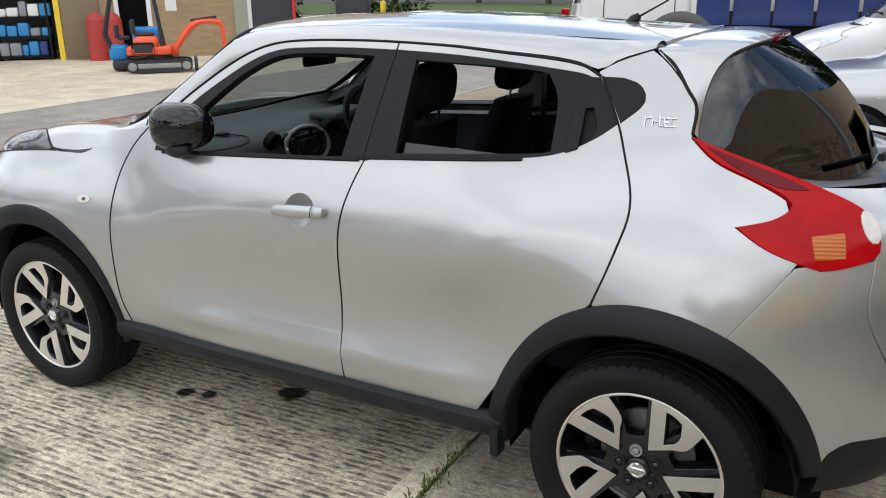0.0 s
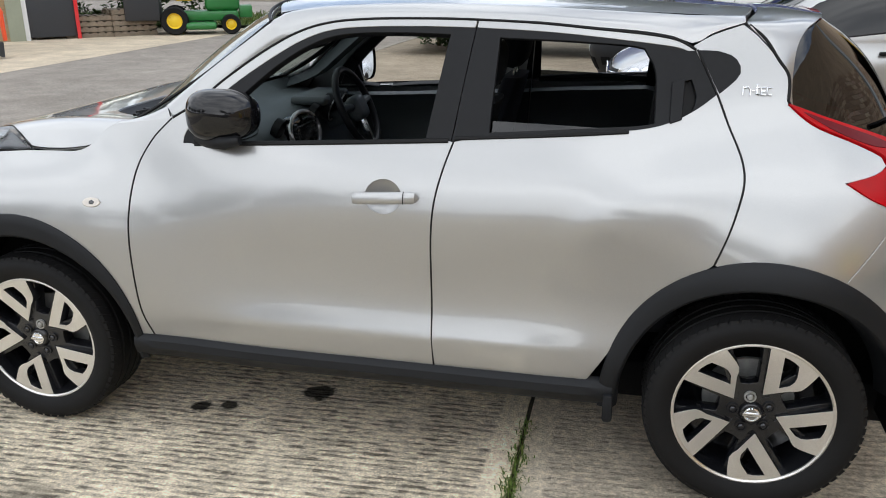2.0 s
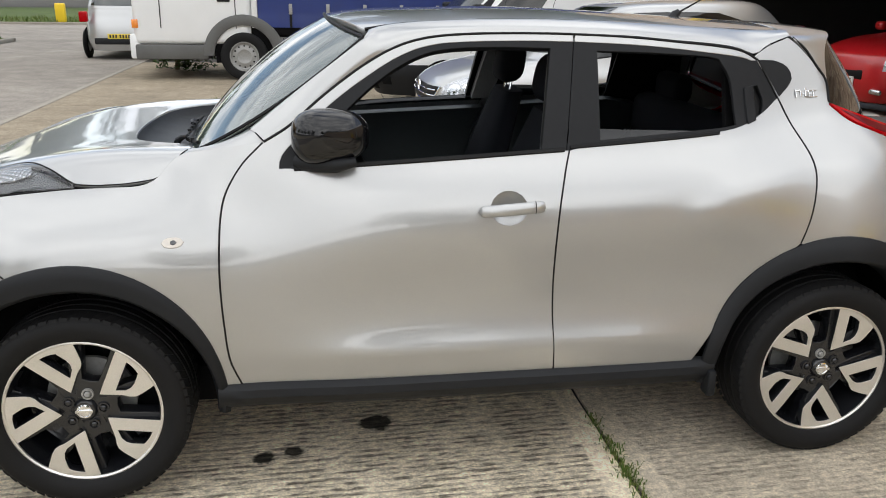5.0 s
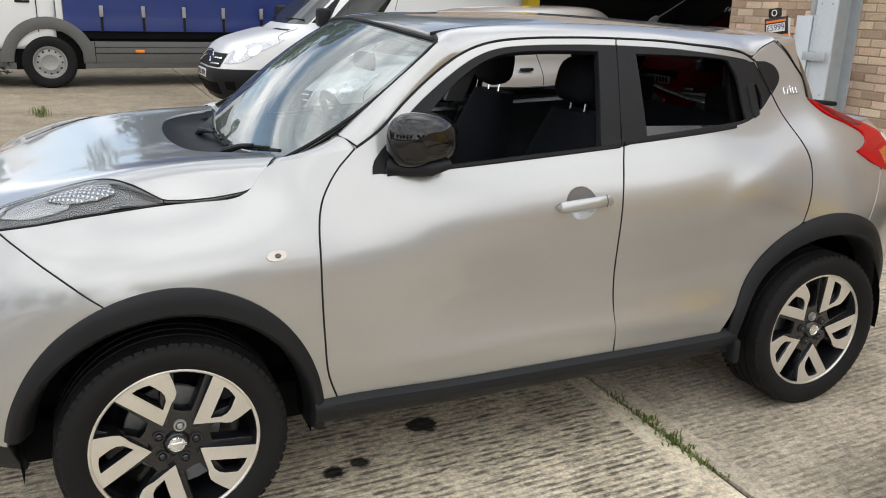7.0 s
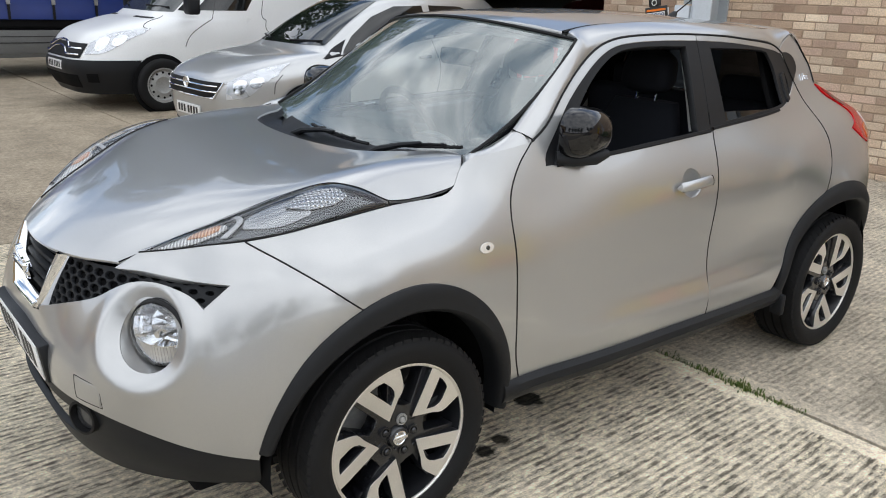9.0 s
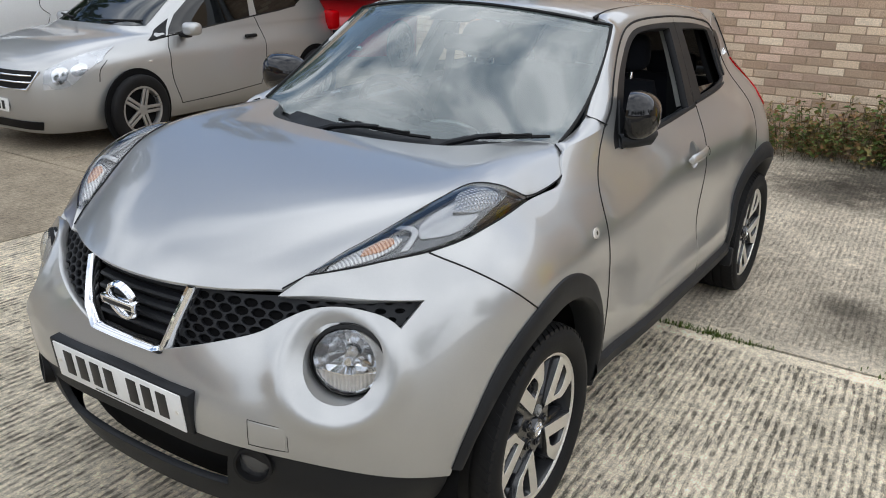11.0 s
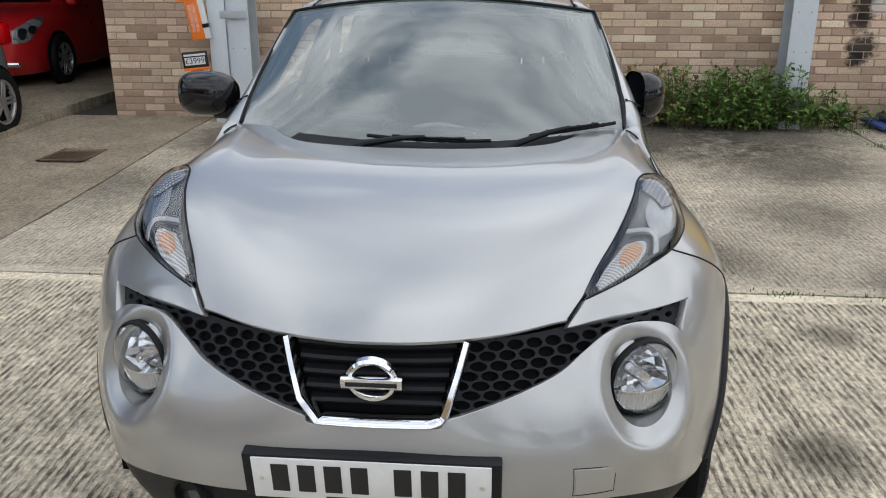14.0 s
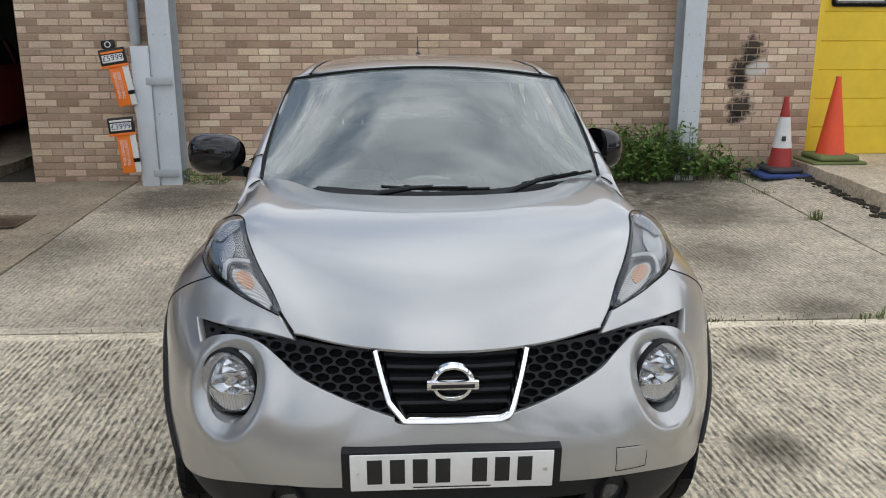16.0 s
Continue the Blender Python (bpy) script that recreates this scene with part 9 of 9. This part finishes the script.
part("cover_side", boxes((-0.60, -0.08, -0.43, -0.38, 0.44, 0.72), bevel=0.08, seg=4), EX_DARK, dig)
part("seat", boxes((-0.50, -0.08, -0.2, 0.2, 0.86, 0.94), (-0.60, -0.50, -0.2, 0.2, 0.90, 1.24), bevel=0.04, seg=3), EX_DARK, dig)
for y in (-0.3, 0.3):
    part("roll_bar", tube(bmesh.new(), [(0.10, y, 0.5), (0.06, y, 1.2), (-0.04, y * 0.9, 2.1)], 0.035, 8), EX_DARK, dig)
    part("control_lever", tube(bmesh.new(), [(0.16, y * 0.5, 0.6), (0.12, y * 0.5, 0.98), (0.08, y * 0.5, 1.06)], [0.012, 0.012, 0.028], 6), EX_DARK, dig)
part("slew_ring", lathe(bmesh.new(), [(0.30, 0.30), (0.30, 0.44), (0.0, 0.44)], 24, Matrix.Rotation(radians(-90), 4, "X")), EX_DARK, dig)
part("swing_post", boxes((0.28, 0.46, -0.09, 0.09, 0.36, 0.66), bevel=0.03), EX_ORANGE, dig)
part("boom", tube(bmesh.new(), [(0.38, 0, 0.52), (0.58, 0, 0.80), (0.78, 0, 1.04), (0.95, 0, 1.14), (1.10, 0, 1.16)], [0.07, 0.085, 0.09, 0.08, 0.06], 8), EX_ORANGE, dig, "orange boom")
part("dipper", tube(bmesh.new(), [(1.02, 0, 1.17), (1.30, 0, 1.17), (1.48, 0, 1.13), (1.55, 0, 1.00), (1.56, 0, 0.38)], [0.06, 0.07, 0.07, 0.06, 0.045], 8), EX_ORANGE, dig)
part("ram", tube(bmesh.new(), [(0.42, 0.0, 0.62), (0.86, 0, 0.95)], 0.03, 8), STEEL, dig)
part("ram_top", tube(bmesh.new(), [(0.80, 0.0, 1.20), (1.42, 0, 1.27)], 0.028, 8), EX_DARK, dig)
part("bucket_ram", tube(bmesh.new(), [(1.60, 0.0, 0.95), (1.58, 0, 0.48)], 0.022, 8), STEEL, dig)
bk = bmesh.new()
rows = []
for k in range(11):
    a = radians(75 + 205 * k / 10)
    rows.append([Vector((1.46 + 0.16 * math.cos(a), y, 0.20 + 0.16 * math.sin(a))) for y in (-0.18, 0.18)])
vs = grid(bk, rows)
for j in (0, 1):
    bk.faces.new([r[j] for r in vs])
part("bucket", bk, EX_DARK, dig, "worn dark digging bucket")
for y in (-0.38, 0.38):
    for x in (-0.62, 0.62):
        part("track_sprocket", lathe(bmesh.new(), [(0.10, -0.12), (0.10, 0.13), (0.05, 0.14), (0.0, 0.14)], 16, Matrix.Translation((x, y, 0.17))), STEEL, dig)
dmp = thing("mini_dumper", "blue mini dumper parked behind the excavator", "dumper", (-11.12, 9.40, 0.0), 45.0)
dmp.matrix_world = dmp.matrix_world @ Matrix.Scale(0.74, 4)
part("skip", boxes((0.10, 0.85, -0.4, 0.4, 0.75, 1.18), bevel=0.08, seg=3), EX_BLUE, dmp)
part("nose", boxes((-0.55, -0.05, -0.35, 0.35, 0.30, 0.72), bevel=0.10, seg=3), EX_BLUE, dmp)
part("track_unit", boxes((-0.5, 0.9, -0.4, 0.4, 0.03, 0.34), bevel=0.12, seg=4), EX_DARK, dmp)
for y in (-0.3, 0.3):
    part("roll_bar", tube(bmesh.new(), [(-0.45, y, 0.5), (-0.62, y, 1.0), (-0.45, y, 1.7), (-0.28, y, 2.3)], 0.04, 8), EX_DARK, dmp)
part("seat", boxes((-0.30, 0.0, -0.2, 0.2, 0.85, 0.95), (-0.36, -0.26, -0.2, 0.2, 0.9, 1.25), bevel=0.03), EX_DARK, dmp)

# pallets, planks, mower, fence scrub
PALLET = paint("weathered_pallet_wood", (0.20, 0.16, 0.115), 0.85, grain=20, vary=0.35)
for k, (x, y, n) in enumerate(((-11.0, 15.0, 4), (-10.25, 15.7, 5), (-11.7, 14.7, 3))):
    p = thing("pallet_stack", "stack of weathered wooden pallets", "pallets", (x, y, 0.0), 45 + 6 * k, group="pallets by the fence")
    for j in range(n):
        for i in range(6):
            part("board", boxes((-0.5 + 0.18 * i, -0.38 + 0.18 * i, -0.4, 0.4, 0.13 * j + 0.09, 0.13 * j + 0.115)), PALLET, p, smooth=False)
        for i in range(3):
            part("bearer", boxes((-0.52, 0.54, -0.4 + 0.35 * i, -0.30 + 0.35 * i, 0.13 * j, 0.13 * j + 0.09)), PALLET, p, smooth=False)
part("sheet", boxes((-0.45, 0.45, -0.38, 0.38, 0.655, 0.75), bevel=0.04), paint("dirty_sack", (0.42, 0.38, 0.30), 0.8), p)
for k in range(3):
    pl = thing("plank", "weathered plank lying on the forecourt", "plank", (-11.75 + 0.16 * k, 14.75 + 0.16 * k, 0.02 + 0.05 * k), 38 + 9 * k, group="planks on the forecourt")
    part("board", boxes((-0.6, 0.6, -0.10, 0.10, 0.0, 0.04), bevel=0.006), PALLET, pl)
MOW_GREEN = paint("mower_green", (0.015, 0.16, 0.03), 0.4, vary=0.1, coat=0.3)
MOW_YEL = paint("mower_yellow", (0.80, 0.55, 0.02), 0.4, vary=0.05)
mow = thing("ride_on_mower", "green ride-on mower with yellow wheels and a black collector", "mower", (-8.75, 16.5, 0.0), 28.0)
part("bonnet", boxes((0.15, 1.0, -0.32, 0.32, 0.55, 0.98), bevel=0.12, seg=4), MOW_GREEN, mow)
part("chassis", boxes((-0.9, 0.95, -0.35, 0.35, 0.32, 0.56), bevel=0.05), MOW_GREEN, mow)
part("deck", boxes((-0.35, 0.40, -0.62, 0.62, 0.12, 0.30), bevel=0.08, seg=3), MOW_GREEN, mow)
part("front_weight", boxes((0.98, 1.30, -0.3, 0.3, 0.38, 0.68), bevel=0.03), MOW_GREEN, mow)
part("seat", boxes((-0.55, -0.12, -0.25, 0.25, 0.80, 0.92), (-0.62, -0.5, -0.25, 0.25, 0.88, 1.25), bevel=0.05), MOW_YEL, mow)
part("collector", boxes((-1.75, -0.92, -0.55, 0.55, 0.35, 1.55), bevel=0.05), EX_DARK, mow, "black grass collector box")
for x, r in ((-0.60, 0.34), (0.75, 0.24)):
    for s in (-1, 1):
        M = Matrix.Translation((x, s * 0.48, r)) @ (pose(0, 0, 0, 0, 0, 180) if s > 0 else Matrix())
        w = part("wheel", lathe(bmesh.new(), [(r * 0.55, 0.09), (r * 0.9, 0.10), (r, 0.05), (r, -0.06), (r * 0.55, -0.08)], 28, M), RUBBER, mow)
        part("wheel_disc", lathe(bmesh.new(), [(r * 0.58, 0.08), (r * 0.45, 0.03), (r * 0.2, 0.05), (0.0, 0.06)], 24, M), MOW_YEL, w)
part("steering_wheel", lathe(bmesh.new(), [(0.16 + 0.015 * math.cos(a), 0.015 * math.sin(a)) for a in np.linspace(0, 6.283, 9)[:-1]], 24, Matrix.Translation((0.05, 0, 1.12)) @ Matrix.Rotation(radians(-60), 4, "X"), closed=True), EX_DARK, mow)
hyd = thing("marker_post", "small yellow marker post in the grass", "post", (-9.9, 35.2, 0.05))
part("post", boxes((-0.2, 0.2, -0.15, 0.15, 0.0, 0.8), bevel=0.06, seg=3), MOW_YEL, hyd)

foliage("scrub", "overgrown green scrub behind the pallets", "shrub", [(-13.2, 17.2, 0.8, 1.6, 1.2, 1.2, 1800), (-11.2, 18.0, 0.7, 1.4, 1.0, 1.0, 1500), (-15.5, 17.0, 1.2, 1.6, 1.4, 1.6, 1500)], LEAF_DARK, 41, (0.10, 0.22), (-13.2, 17.4, 1.0, 0.05))
TREES = [(-40, 62, 9, 7), (-31, 66, 10, 8), (-22, 60, 8, 7), (-13, 64, 10, 8), (-4, 60, 9, 7), (5, 66, 11, 8), (15, 62, 10, 8), (26, 58, 10, 8), (38, 50, 11, 8), (-48, 52, 10, 8), (-36, 38, 9, 6), (-30, 27, 8, 6), (-38, 12, 9, 7), (-42, -6, 9, 7), (-30, -24, 9, 7), (-14, -34, 9, 7), (4, -36, 10, 8), (20, -30, 9, 7), (-22, -30, 8, 6), (12, -38, 9, 7), (-36, -16, 9, 7), (4.5, 19.5, 8, 6), (9.5, 20.5, 9, 7), (15, 19.5, 8, 6), (21, 21, 9, 7)]
tree0 = None
for k, (x, y, h, w) in enumerate(TREES):
    if k < 3:
        t = foliage("tree", "broad green tree in full leaf beyond the street", "tree", [(0, 0, h * 0.58, w * 0.62, w * 0.62, h * 0.52, 5200)], LEAF_DARK, 60 + k, (0.35, 0.75), (0, 0, h * 0.6, 0.28))
        t.matrix_world = pose(x, y, 0)
        tagged(t, group="far trees")
        base = (t,) if k == 0 else base + (t,)
    else:
        copy_thing(base[k % 3], pose(x, y, 0, 0, 0, 73 * k))

# ---- single bricks of the rear wall ----
bm = boxes((-0.006, 0.02, -0.1075, 0.1075, -0.0325, 0.0325), bevel=0.004, seg=1)
bm.normal_update()
brick_me = bpy.data.meshes.new("brick")
bm.to_mesh(brick_me)
bm.free()
brick_me.materials.append(BRICK)
co = [tuple(v.co) for v in brick_me.vertices]
fa = [tuple(p.vertices) for p in brick_me.polygons]
rng = random.Random(77)
V, F = [], []
PITCH_Y, PITCH_Z = 0.2265, 0.0755
count = 0
for r in range(35):
    z = 0.0 + PITCH_Z * (r + 0.5)
    y = -4.86 + (0.113 if r % 2 else 0.0)
    while y < 4.12:
        y0, y1 = max(y, -4.495), min(y + 0.215, 4.065)
        if y1 - y0 > 0.05:
            yc, k = (y0 + y1) / 2, (y1 - y0) / 0.215
            dx = rng.uniform(-0.003, 0.003)
            if 0.9 < z < 1.75 and -2.6 < yc < 2.2 and k > 0.98 and count < 300:
                ob = new("brick", brick_me)
                ob.parent = wall
                ob.location = (WX + dx, yc, z)
                count += 1
            else:
                n0 = len(V)
                V += [(WX + dx + a, yc + b * k, z + c) for a, b, c in co]
                F += [tuple(n0 + i for i in f) for f in fa]
        y += PITCH_Y
rest = part("brickwork", (V, [], F), BRICK, wall, smooth=False)
rest["kind"] = "stuff"
